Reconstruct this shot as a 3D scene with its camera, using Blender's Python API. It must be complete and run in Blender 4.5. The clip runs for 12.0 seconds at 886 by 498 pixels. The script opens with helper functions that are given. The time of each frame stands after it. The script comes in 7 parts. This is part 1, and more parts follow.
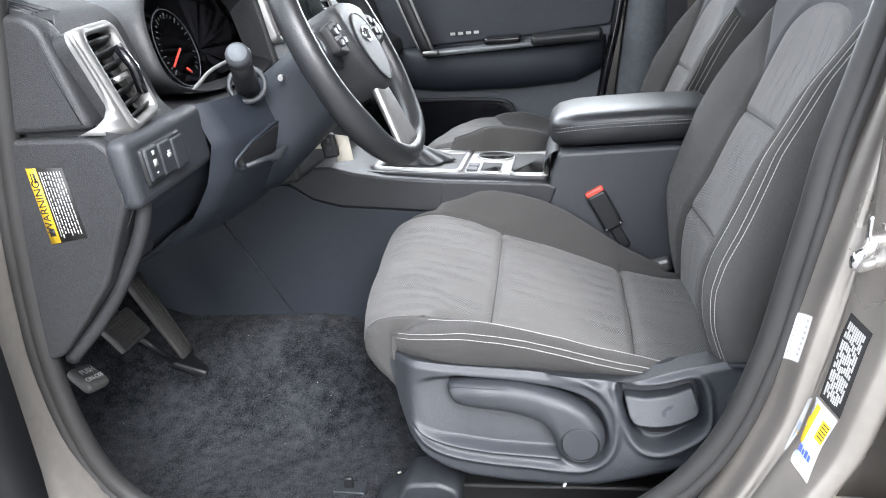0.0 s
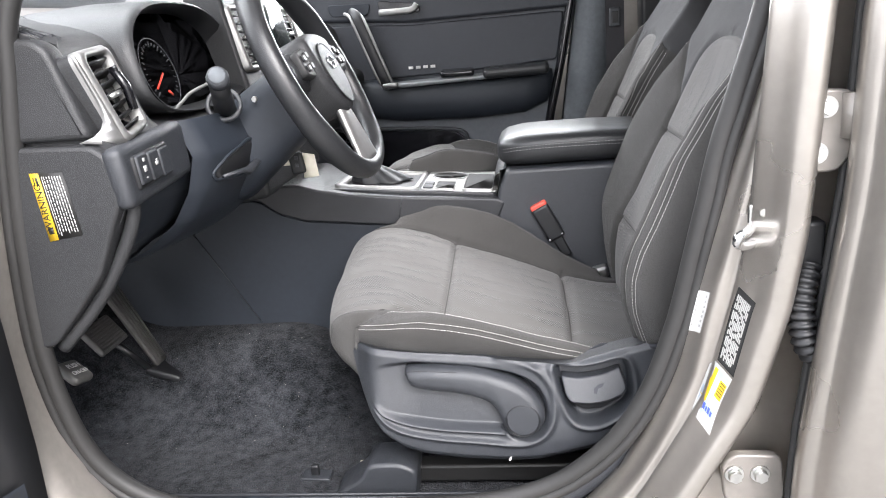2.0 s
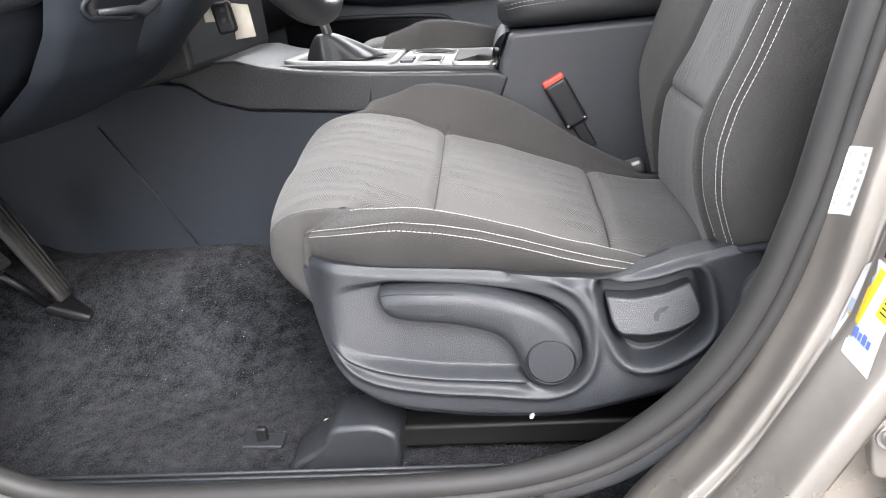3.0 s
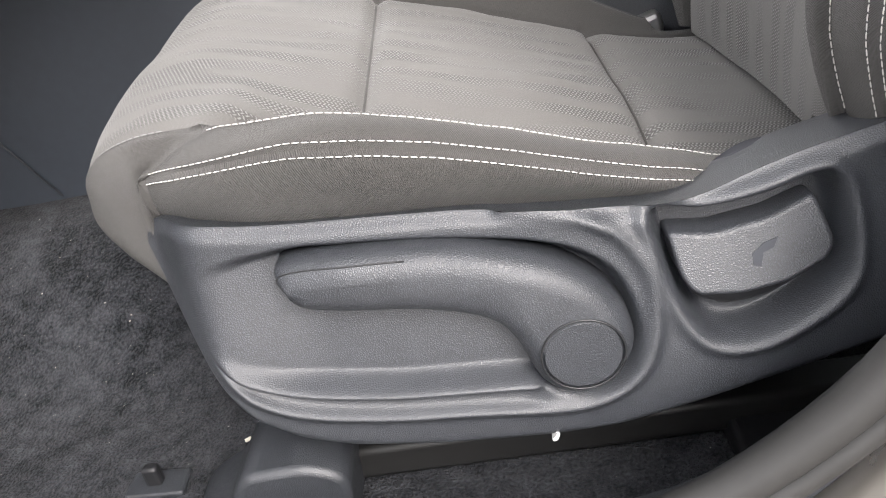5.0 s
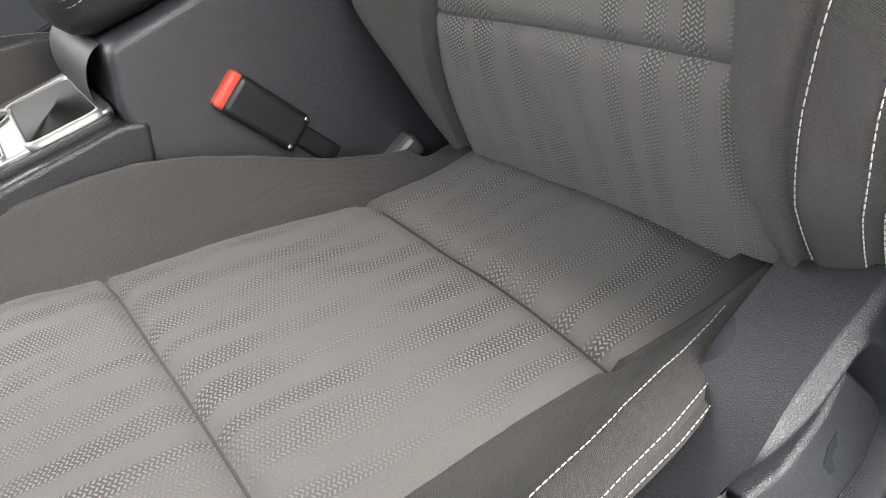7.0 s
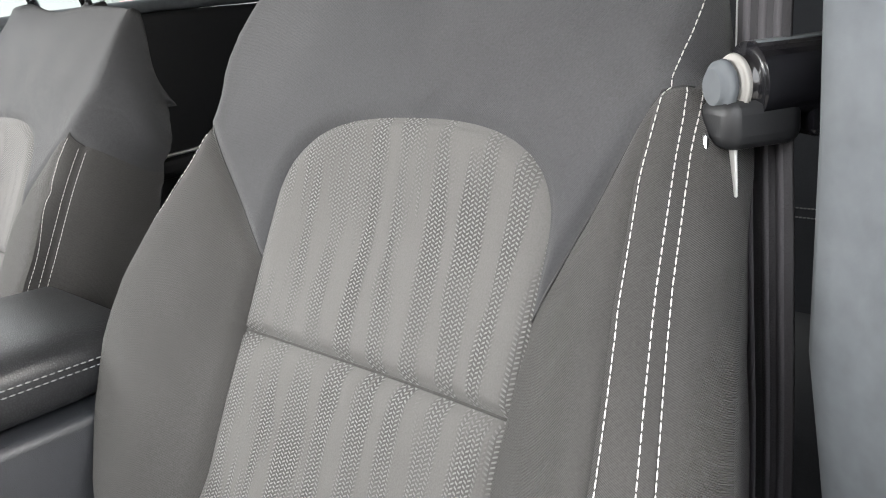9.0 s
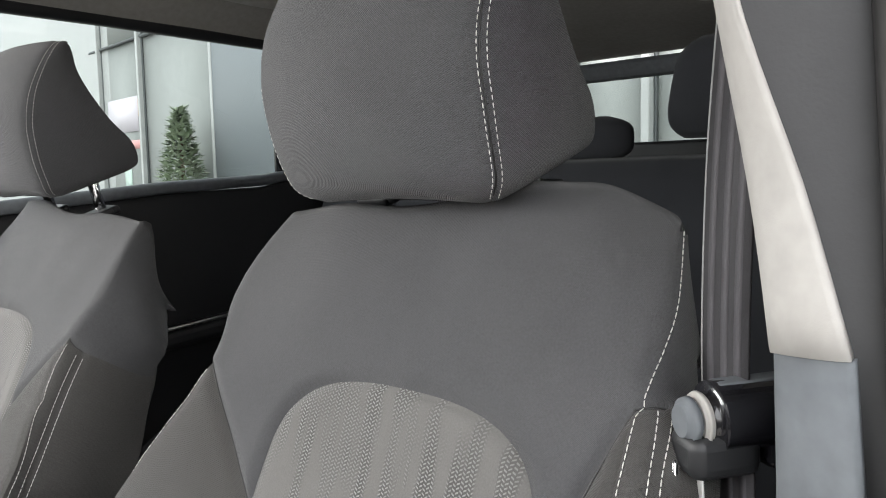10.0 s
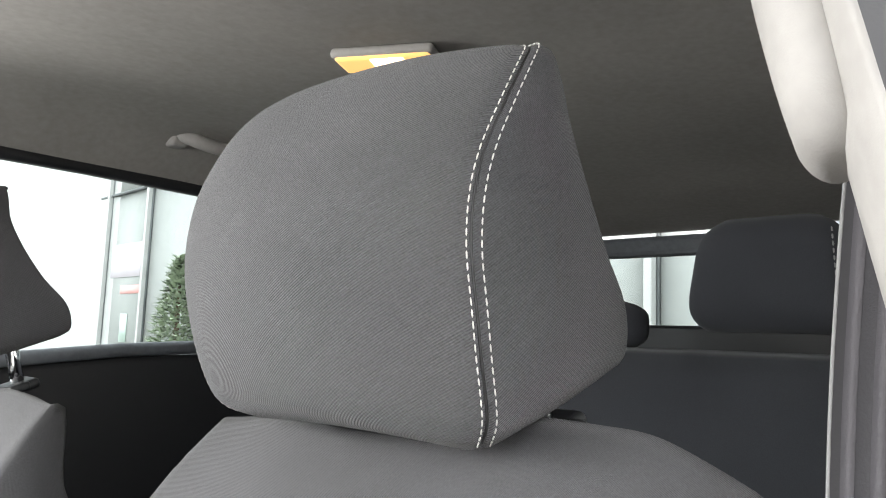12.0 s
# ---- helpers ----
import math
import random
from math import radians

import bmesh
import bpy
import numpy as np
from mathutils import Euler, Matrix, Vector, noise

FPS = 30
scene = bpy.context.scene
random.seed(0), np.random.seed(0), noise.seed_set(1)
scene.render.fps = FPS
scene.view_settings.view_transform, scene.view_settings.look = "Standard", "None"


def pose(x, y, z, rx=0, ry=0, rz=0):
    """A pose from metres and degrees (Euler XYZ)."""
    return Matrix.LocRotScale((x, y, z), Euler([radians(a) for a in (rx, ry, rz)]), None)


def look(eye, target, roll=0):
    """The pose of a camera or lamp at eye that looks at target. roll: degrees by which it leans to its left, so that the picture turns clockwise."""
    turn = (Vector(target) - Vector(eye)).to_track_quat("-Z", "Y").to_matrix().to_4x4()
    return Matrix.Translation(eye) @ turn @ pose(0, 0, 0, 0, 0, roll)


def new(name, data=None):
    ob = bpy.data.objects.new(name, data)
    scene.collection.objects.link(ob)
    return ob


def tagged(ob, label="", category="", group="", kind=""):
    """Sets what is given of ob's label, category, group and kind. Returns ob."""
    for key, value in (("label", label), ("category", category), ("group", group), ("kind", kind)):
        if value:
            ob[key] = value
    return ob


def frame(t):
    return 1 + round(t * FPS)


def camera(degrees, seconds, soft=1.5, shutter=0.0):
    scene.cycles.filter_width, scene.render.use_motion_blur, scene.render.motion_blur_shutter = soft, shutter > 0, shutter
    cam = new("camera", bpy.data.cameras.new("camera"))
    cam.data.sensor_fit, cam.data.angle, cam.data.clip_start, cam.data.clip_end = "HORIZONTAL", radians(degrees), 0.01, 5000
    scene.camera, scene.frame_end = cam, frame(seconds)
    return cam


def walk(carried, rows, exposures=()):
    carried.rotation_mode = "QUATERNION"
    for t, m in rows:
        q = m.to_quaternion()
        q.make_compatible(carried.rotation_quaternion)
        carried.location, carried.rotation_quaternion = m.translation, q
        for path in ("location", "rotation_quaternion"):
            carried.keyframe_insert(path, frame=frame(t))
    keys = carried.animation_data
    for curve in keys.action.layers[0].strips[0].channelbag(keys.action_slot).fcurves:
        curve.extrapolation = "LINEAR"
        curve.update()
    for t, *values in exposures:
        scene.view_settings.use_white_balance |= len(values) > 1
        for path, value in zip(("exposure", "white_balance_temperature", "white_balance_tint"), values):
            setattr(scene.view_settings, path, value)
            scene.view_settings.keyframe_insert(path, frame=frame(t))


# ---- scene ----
cam = camera(60.8, 12.0, soft=1.0)
PATH = [
    (0, (0.348, -1.448, 0.726), (-0.001, 0.408, 0.067), -5.5),
    (0.5, (0.367, -1.565, 0.728), (0.076, 0.318, 0.12), -4.9),
    (1, (0.37, -1.598, 0.72), (0.109, 0.3, 0.146), -4.7),
    (1.5, (0.376, -1.602, 0.716), (0.12, 0.302, 0.161), -4.8),
    (2, (0.377, -1.582, 0.713), (0.128, 0.318, 0.142), -5.0),
    (2.5, (0.361, -1.443, 0.681), (0.131, 0.432, 0.022), -5.6),
    (3, (0.325, -1.273, 0.542), (0.11, 0.581, -0.178), -5.9),
    (3.2, (0.318, -1.206, 0.493), (0.092, 0.637, -0.25), -6.5),
    (4.8, (0.315, -0.972, 0.436), (0.13, 0.785, -0.501), -9.6),
    (5, (0.311, -0.969, 0.436), (0.14, 0.78, -0.519), -11.7),
    (5.5, (0.228, -0.918, 0.476), (0.16, 0.806, -0.536), -18.0),
    (6, (0.2, -0.825, 0.519), (0.283, 0.861, -0.554), -25.3),
    (6.5, (0.221, -0.761, 0.537), (0.53, 0.852, -0.604), -27.2),
    (7, (0.27, -0.743, 0.552), (0.815, 0.795, -0.604), -26.6),
    (7.2, (0.292, -0.741, 0.552), (0.928, 0.782, -0.577), -25.7),
    (8.8, (0.318, -0.725, 0.694), (1.687, 0.581, 0.047), -5.4),
    (9, (0.314, -0.73, 0.714), (1.726, 0.574, 0.159), -4.3),
    (9.5, (0.305, -0.739, 0.761), (1.782, 0.562, 0.407), -2.6),
    (10, (0.298, -0.741, 0.808), (1.807, 0.559, 0.624), -1.2),
    (10.5, (0.336, -0.71, 0.836), (1.852, 0.594, 0.801), 0.3),
    (11, (0.396, -0.666, 0.841), (1.911, 0.64, 0.882), 1.2),
    (11.5, (0.425, -0.65, 0.841), (1.935, 0.657, 0.947), 1.6),
    (12, (0.428, -0.647, 0.842), (1.932, 0.649, 1.081), 2.1),
]
walk(cam, [(t, look(eye, target, roll)) for t, eye, target, roll in PATH], exposures=[(0, 1.84, 5950, 11), (0.7, 1.66, 6150, 12), (3, 1.88, 6250, 13), (5, 1.82, 6500, 13), (6, 1.86, 6500, 13), (7, 1.6, 6500, 12), (9, 2.32, 6500, 10), (10, 1.98, 6500, 10), (10.5, 2.02, 6450, 10), (11, 2.48, 6350, 10), (12, 2.68, 6450, 10)])
SKY, SUN = 0.135, 1.9

# ---------------------------------------------------------------- world and sun
world = bpy.data.worlds.new("sky")
scene.world = world
world.use_nodes = True
wn, wl = world.node_tree.nodes, world.node_tree.links
sky = wn.new("ShaderNodeTexSky")
sky.sky_type = "NISHITA"
sky.sun_disc = False
sky.sun_elevation, sky.sun_rotation = radians(38), radians(153)
sky.air_density, sky.dust_density, sky.ozone_density = 1.0, 5.0, 1.0
haze = wn.new("ShaderNodeMixRGB")
haze.inputs[0].default_value = 0.75
haze.inputs[2].default_value = (11.2, 11.25, 11.25, 1)
wl.new(sky.outputs[0], haze.inputs[1])
wl.new(haze.outputs[0], wn["Background"].inputs[0])
wn["Background"].inputs[1].default_value = SKY
sun = new("sun", bpy.data.lights.new("sun", "SUN"))
sun.data.energy, sun.data.angle, sun.data.color = SUN, radians(28), (1.0, 0.97, 0.93)
sun.matrix_world = look((3.5, -7, 6.2), (0, 0, 0))


def sky_lamp(name, at, target, sx, sy, watts):
    """Skylight that enters by a window, as an area lamp in its opening."""
    ob = new(name, bpy.data.lights.new(name, "AREA"))
    ob.data.shape, ob.data.size, ob.data.size_y, ob.data.energy = "RECTANGLE", sx, sy, watts
    ob.data.color = (1.0, 0.985, 0.96)
    ob.matrix_world = look(at, target)
    return ob


sky_lamp("windscreen_skylight", (-0.50, 0.0, 0.985), (-0.09, 0.0, 0.085), 1.20, 0.74, 6.0)
sky_lamp("passenger_window_skylight", (0.12, 0.79, 0.95), (0.12, -0.2, 0.70), 0.85, 0.26, 4.0)


# ---------------------------------------------------------------- materials
def nodes_of(name):
    m = bpy.data.materials.new(name)
    m.use_nodes = True
    return m, m.node_tree.nodes, m.node_tree.links, m.node_tree.nodes["Principled BSDF"]


def surface(name, color, rough=0.6, metal=0.0, vary=0.12, vscale=6.0, bscale=900.0, bump=0.15, bdist=0.0006, spec=0.5, coat=0.0, kind="noise", wear=0.0):
    """Base colour with a slow and a fine variation, and a fine relief; grain also gets crease shade in its colour."""
    m, n, l, b = nodes_of(name)
    tc = n.new("ShaderNodeTexCoord")
    slow, fine = n.new("ShaderNodeTexNoise"), n.new("ShaderNodeTexNoise")
    slow.inputs["Scale"].default_value, fine.inputs["Scale"].default_value = vscale, vscale * 14
    slow.inputs["Detail"].default_value = 5
    l.new(tc.outputs["Object"], slow.inputs["Vector"]), l.new(tc.outputs["Object"], fine.inputs["Vector"])
    add = n.new("ShaderNodeMath")
    add.operation = "ADD"
    l.new(slow.outputs[0], add.inputs[0]), l.new(fine.outputs[0], add.inputs[1])
    ramp = n.new("ShaderNodeMapRange")
    ramp.inputs[1].default_value, ramp.inputs[2].default_value = 0.6, 1.4
    ramp.inputs[3].default_value, ramp.inputs[4].default_value = 1 - vary, 1 + vary
    l.new(add.outputs[0], ramp.inputs[0])
    mul = n.new("ShaderNodeVectorMath")
    mul.operation = "SCALE"
    mul.inputs[0].default_value = color
    l.new(ramp.outputs[0], mul.inputs["Scale"])
    l.new(mul.outputs[0], b.inputs["Base Color"])
    rr = n.new("ShaderNodeMapRange")
    rr.inputs[1].default_value, rr.inputs[2].default_value = 0.3, 0.7
    rr.inputs[3].default_value, rr.inputs[4].default_value = max(0.02, rough - 0.06), min(1, rough + 0.06)
    l.new(slow.outputs[0], rr.inputs[0])
    l.new(rr.outputs[0], b.inputs["Roughness"])
    b.inputs["Metallic"].default_value = metal
    b.inputs["Specular IOR Level"].default_value = spec
    b.inputs["Coat Weight"].default_value = coat
    b.inputs["Coat Roughness"].default_value = 0.08
    if bump:
        if kind == "grain":
            t = n.new("ShaderNodeTexVoronoi")
            t.feature = "DISTANCE_TO_EDGE"
        else:
            t = n.new("ShaderNodeTexNoise")
        t.inputs["Scale"].default_value = bscale
        l.new(tc.outputs["Object"], t.inputs["Vector"])
        bp = n.new("ShaderNodeBump")
        bp.inputs["Strength"].default_value, bp.inputs["Distance"].default_value = bump, bdist
        if kind == "grain":
            mr = n.new("ShaderNodeMapRange")
            mr.interpolation_type = "SMOOTHSTEP"
            mr.inputs[2].default_value = 0.38
            l.new(t.outputs[0], mr.inputs[0])
            l.new(mr.outputs[0], bp.inputs["Height"])
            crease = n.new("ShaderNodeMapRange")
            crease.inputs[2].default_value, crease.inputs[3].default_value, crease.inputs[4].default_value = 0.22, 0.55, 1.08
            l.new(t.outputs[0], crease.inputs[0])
            shaded = n.new("ShaderNodeVectorMath")
            shaded.operation = "SCALE"
            l.new(mul.outputs[0], shaded.inputs[0]), l.new(crease.outputs[0], shaded.inputs["Scale"])
            l.new(shaded.outputs[0], b.inputs["Base Color"])
        else:
            l.new(t.outputs[0], bp.inputs["Height"])
        l.new(bp.outputs[0], b.inputs["Normal"])
    return m


def twill(name, color, light, pitch=0.0016, weight=0.06, relief=0.9):
    """Woven cloth: fine diagonal ribs, in the metres of the UV map."""
    m, n, l, b = nodes_of(name)
    uv = n.new("ShaderNodeUVMap")
    sep = n.new("ShaderNodeSeparateXYZ")
    l.new(uv.outputs[0], sep.inputs[0])

    def math_node(op, a, c=None, v=None):
        k = n.new("ShaderNodeMath")
        k.operation = op
        l.new(a, k.inputs[0])
        if c is not None:
            l.new(c, k.inputs[1])
        elif v is not None:
            k.inputs[1].default_value = v
        return k.outputs[0]

    y2 = math_node("MULTIPLY", sep.outputs[1], v=1.7)
    s = math_node("ADD", sep.outputs[0], y2)
    rib = math_node("SINE", math_node("MULTIPLY", s, v=2 * math.pi / pitch))
    cross = math_node("SINE", math_node("MULTIPLY", math_node("SUBTRACT", sep.outputs[0], sep.outputs[1]), v=2 * math.pi / (pitch * 1.3)))
    weave = math_node("ADD", rib, math_node("MULTIPLY", cross, v=0.25))
    tc = n.new("ShaderNodeTexCoord")
    slow, fuzz = n.new("ShaderNodeTexNoise"), n.new("ShaderNodeTexNoise")
    slow.inputs["Scale"].default_value, slow.inputs["Detail"].default_value, fuzz.inputs["Scale"].default_value = 9, 4, 700
    l.new(tc.outputs["Object"], slow.inputs["Vector"]), l.new(tc.outputs["Object"], fuzz.inputs["Vector"])
    k = math_node("ADD", math_node("MULTIPLY", weave, v=weight), math_node("ADD", math_node("MULTIPLY", slow.outputs[0], v=0.40), math_node("MULTIPLY", fuzz.outputs[0], v=0.5)))
    mix = n.new("ShaderNodeMixRGB")
    mix.inputs[1].default_value, mix.inputs[2].default_value = (*color, 1), (*light, 1)
    l.new(k, mix.inputs[0])
    l.new(mix.outputs[0], b.inputs["Base Color"])
    b.inputs["Roughness"].default_value, b.inputs["Specular IOR Level"].default_value = 0.9, 0.25
    b.inputs["Sheen Weight"].default_value, b.inputs["Sheen Roughness"].default_value = 0.10, 0.5
    bp = n.new("ShaderNodeBump")
    bp.inputs["Strength"].default_value, bp.inputs["Distance"].default_value = relief, 0.0006
    l.new(weave, bp.inputs["Height"])
    l.new(bp.outputs[0], b.inputs["Normal"])
    return m


def stripe_cloth(name):
    """Grey seat cloth: lengthwise bands of light herringbone dashes between plain bands, in the metres of the UV map."""
    m, n, l, b = nodes_of(name)
    uv = n.new("ShaderNodeUVMap")
    sep = n.new("ShaderNodeSeparateXYZ")
    l.new(uv.outputs[0], sep.inputs[0])
    x, y = sep.outputs[0], sep.outputs[1]

    def mn(op, a, c=0.0):
        k = n.new("ShaderNodeMath")
        k.operation = op
        for i, v in enumerate((a, c)):
            if isinstance(v, (int, float)):
                k.inputs[i].default_value = v
            else:
                l.new(v, k.inputs[i])
        return k.outputs[0]

    def rng(a, lo, hi, to0=0.0, to1=1.0):
        k = n.new("ShaderNodeMapRange")
        l.new(a, k.inputs[0])
        for i, v in enumerate((lo, hi, to0, to1)):
            k.inputs[i + 1].default_value = v
        return k.outputs[0]

    # columns 3 mm wide, in which dashes lean left and right in turn
    col = mn("FLOOR", mn("DIVIDE", x, 0.0031))
    lean = mn("SUBTRACT", mn("MULTIPLY", mn("MODULO", mn("ADD", col, 1000), 2), 2), 1)
    xin = mn("FRACT", mn("DIVIDE", mn("ADD", x, 3.1), 0.0031))
    ph = mn("ADD", mn("DIVIDE", y, 0.0029), mn("MULTIPLY", mn("MULTIPLY", xin, lean), 0.55))
    dash = rng(mn("SINE", mn("MULTIPLY", ph, 2 * math.pi)), 0.1, 0.65)
    gap = rng(mn("SINE", mn("MULTIPLY", xin, math.pi)), 0.25, 0.6)
    dash = mn("MULTIPLY", dash, gap)
    # uneven lengthwise bands
    band = n.new("ShaderNodeTexNoise")
    band.noise_dimensions = "2D"
    band.inputs["Scale"].default_value, band.inputs["Detail"].default_value = 1.0, 2.0
    comb = n.new("ShaderNodeCombineXYZ")
    l.new(mn("MULTIPLY", x, 62), comb.inputs[0]), l.new(mn("MULTIPLY", y, 9.0), comb.inputs[1])
    l.new(comb.outputs[0], band.inputs["Vector"])
    wave = mn("SINE", mn("MULTIPLY", x, 2 * math.pi / 0.0312))
    patch = n.new("ShaderNodeTexNoise")
    patch.noise_dimensions = "2D"
    patch.inputs["Scale"].default_value, patch.inputs["Detail"].default_value = 11.0, 2.0
    l.new(uv.outputs[0], patch.inputs["Vector"])
    amount = mn("MULTIPLY", rng(mn("ADD", mn("MULTIPLY", wave, 0.16), band.outputs[0]), 0.42, 0.60), rng(patch.outputs[0], 0.30, 0.62, 0.25, 1.0))
    fuzz = n.new("ShaderNodeTexNoise")
    fuzz.inputs["Scale"].default_value = 900
    slow = n.new("ShaderNodeTexNoise")
    slow.inputs["Scale"].default_value, slow.inputs["Detail"].default_value = 8, 4
    tc = n.new("ShaderNodeTexCoord")
    l.new(tc.outputs["Object"], fuzz.inputs["Vector"]), l.new(tc.outputs["Object"], slow.inputs["Vector"])
    shown = mn("MULTIPLY", dash, amount)
    base = n.new("ShaderNodeMixRGB")
    base.inputs[1].default_value, base.inputs[2].default_value = (0.070, 0.067, 0.064, 1), (0.155, 0.151, 0.145, 1)
    l.new(mn("ADD", mn("MULTIPLY", fuzz.outputs[0], 0.6), mn("MULTIPLY", slow.outputs[0], 0.4)), base.inputs[0])
    ground = n.new("ShaderNodeMixRGB")
    ground.inputs[2].default_value = (0.050, 0.049, 0.047, 1)
    l.new(base.outputs[0], ground.inputs[1])
    l.new(mn("MULTIPLY", amount, 0.75), ground.inputs[0])
    mix = n.new("ShaderNodeMixRGB")
    mix.inputs[2].default_value = (0.40, 0.40, 0.39, 1)
    l.new(ground.outputs[0], mix.inputs[1])
    l.new(mn("MULTIPLY", shown, 0.56), mix.inputs[0])
    l.new(mix.outputs[0], b.inputs["Base Color"])
    b.inputs["Roughness"].default_value, b.inputs["Specular IOR Level"].default_value = 0.85, 0.3
    b.inputs["Sheen Weight"].default_value, b.inputs["Sheen Roughness"].default_value = 0.12, 0.5
    bp = n.new("ShaderNodeBump")
    bp.inputs["Strength"].default_value, bp.inputs["Distance"].default_value = 0.9, 0.0012
    l.new(mn("ADD", shown, mn("MULTIPLY", fuzz.outputs[0], 0.25)), bp.inputs["Height"])
    l.new(bp.outputs[0], b.inputs["Normal"])
    return m


def carpet_cloth(name):
    """Dark pile carpet, brushed in patches, with lint."""
    m, n, l, b = nodes_of(name)
    tc = n.new("ShaderNodeTexCoord")
    big, mid, fine, lint = (n.new("ShaderNodeTexNoise") for _ in range(4))
    for t, s, d in ((big, 7, 5), (mid, 60, 6), (fine, 330, 3), (lint, 260, 2)):
        t.inputs["Scale"].default_value, t.inputs["Detail"].default_value = s, d
        l.new(tc.outputs["Object"], t.inputs["Vector"])
    big.inputs["Distortion"].default_value = 1.2

    def mn(op, a, c):
        k = n.new("ShaderNodeMath")
        k.operation = op
        l.new(a, k.inputs[0])
        if isinstance(c, float):
            k.inputs[1].default_value = c
        else:
            l.new(c, k.inputs[1])
        return k.outputs[0]

    ramp = n.new("ShaderNodeValToRGB")
    ramp.color_ramp.elements[0].position, ramp.color_ramp.elements[1].position = 0.43, 0.68
    ramp.color_ramp.elements[0].color, ramp.color_ramp.elements[1].color = (0.005, 0.0058, 0.0075, 1), (0.055, 0.058, 0.066, 1)
    mixed = mn("ADD", mn("MULTIPLY", big.outputs[0], 0.30), mn("ADD", mn("MULTIPLY", mid.outputs[0], 0.36), mn("MULTIPLY", fine.outputs[0], 0.40)))
    l.new(mixed, ramp.inputs[0])
    spots = n.new("ShaderNodeMapRange")
    spots.inputs[1].default_value, spots.inputs[2].default_value = 0.755, 0.78
    l.new(lint.outputs[0], spots.inputs[0])
    mix = n.new("ShaderNodeMixRGB")
    mix.inputs[2].default_value = (0.45, 0.42, 0.38, 1)
    l.new(spots.outputs[0], mix.inputs[0]), l.new(ramp.outputs[0], mix.inputs[1])
    l.new(mix.outputs[0], b.inputs["Base Color"])
    b.inputs["Roughness"].default_value, b.inputs["Specular IOR Level"].default_value = 1.0, 0.1
    b.inputs["Sheen Weight"].default_value = 0.04
    bp = n.new("ShaderNodeBump")
    bp.inputs["Strength"].default_value, bp.inputs["Distance"].default_value = 1.0, 0.006
    l.new(mn("ADD", fine.outputs[0], mn("MULTIPLY", mid.outputs[0], 0.6)), bp.inputs["Height"])
    l.new(bp.outputs[0], b.inputs["Normal"])
    return m


def glass(name, tint=(0.95, 0.98, 0.97), alpha=0.12):
    m, n, l, b = nodes_of(name)
    clear, gloss, mix, fr = n.new("ShaderNodeBsdfTransparent"), n.new("ShaderNodeBsdfGlossy"), n.new("ShaderNodeMixShader"), n.new("ShaderNodeFresnel")
    clear.inputs[0].default_value = (*tint, 1)
    gloss.inputs["Roughness"].default_value = 0.02
    fr.inputs[0].default_value = 1.45
    l.new(fr.outputs[0], mix.inputs[0]), l.new(clear.outputs[0], mix.inputs[1]), l.new(gloss.outputs[0], mix.inputs[2])
    l.new(mix.outputs[0], n["Material Output"].inputs[0])
    return m


def glow(name, color, strength):
    m, n, l, b = nodes_of(name)
    b.inputs["Base Color"].default_value = (*color, 1)
    b.inputs["Emission Color"].default_value = (*color, 1)
    b.inputs["Emission Strength"].default_value = strength
    return m


CLOTH = twill("charcoal_cloth", (0.028, 0.027, 0.026), (0.092, 0.089, 0.085), 0.0016, 0.12, 0.55)
CLOTH_FINE = twill("charcoal_twill", (0.024, 0.0243, 0.026), (0.112, 0.112, 0.116), 0.0022, 0.10, 0.45)
CLOTH_REAR = twill("shaded_rear_cloth", (0.018, 0.0195, 0.023), (0.055, 0.058, 0.066), 0.0016, 0.05, 0.3)
CLOTH_TOP = twill("charcoal_twill_stretched", (0.028, 0.0284, 0.030), (0.094, 0.0945, 0.098), 0.0015, 0.05, 0.3)
STRIPE = stripe_cloth("grey_striped_cloth")
THREAD = surface("pale_thread", (0.52, 0.51, 0.485), 0.8, bump=0.3, bscale=2500, bdist=0.0003)
THREAD_DARK = surface("grey_thread", (0.22, 0.22, 0.22), 0.8, bump=0)
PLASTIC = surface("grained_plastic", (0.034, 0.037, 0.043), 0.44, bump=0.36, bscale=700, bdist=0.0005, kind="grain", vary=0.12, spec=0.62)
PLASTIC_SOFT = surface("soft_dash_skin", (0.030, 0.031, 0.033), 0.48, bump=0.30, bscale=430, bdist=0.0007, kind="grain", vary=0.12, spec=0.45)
PLASTIC_FLAT = surface("side_panel_plastic", (0.017, 0.021, 0.028), 0.52, bump=0.25, bscale=900, bdist=0.0004, vary=0.12, spec=0.4)
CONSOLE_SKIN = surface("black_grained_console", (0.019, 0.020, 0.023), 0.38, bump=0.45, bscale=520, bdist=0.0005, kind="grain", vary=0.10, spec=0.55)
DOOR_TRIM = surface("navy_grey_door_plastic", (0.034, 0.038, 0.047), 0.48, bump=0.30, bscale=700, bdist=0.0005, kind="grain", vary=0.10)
DOOR_PANEL = surface("mid_grey_door_plastic", (0.125, 0.135, 0.150), 0.5, bump=0.25, bscale=800, bdist=0.0004, vary=0.10)
DOOR_LEDGE = surface("satin_grey_ledge", (0.24, 0.25, 0.26), 0.42, 0.4, bump=0.05, bscale=900)
PEDAL = surface("lightened_pedal_rubber", (0.085, 0.083, 0.080), 0.55, bump=0.3, bscale=600, vary=0.25)
PLASTIC_DARK = surface("black_plastic", (0.012, 0.0125, 0.014), 0.45, bump=0.2, bscale=900, bdist=0.0003)
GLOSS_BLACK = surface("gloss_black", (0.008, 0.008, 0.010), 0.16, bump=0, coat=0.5)
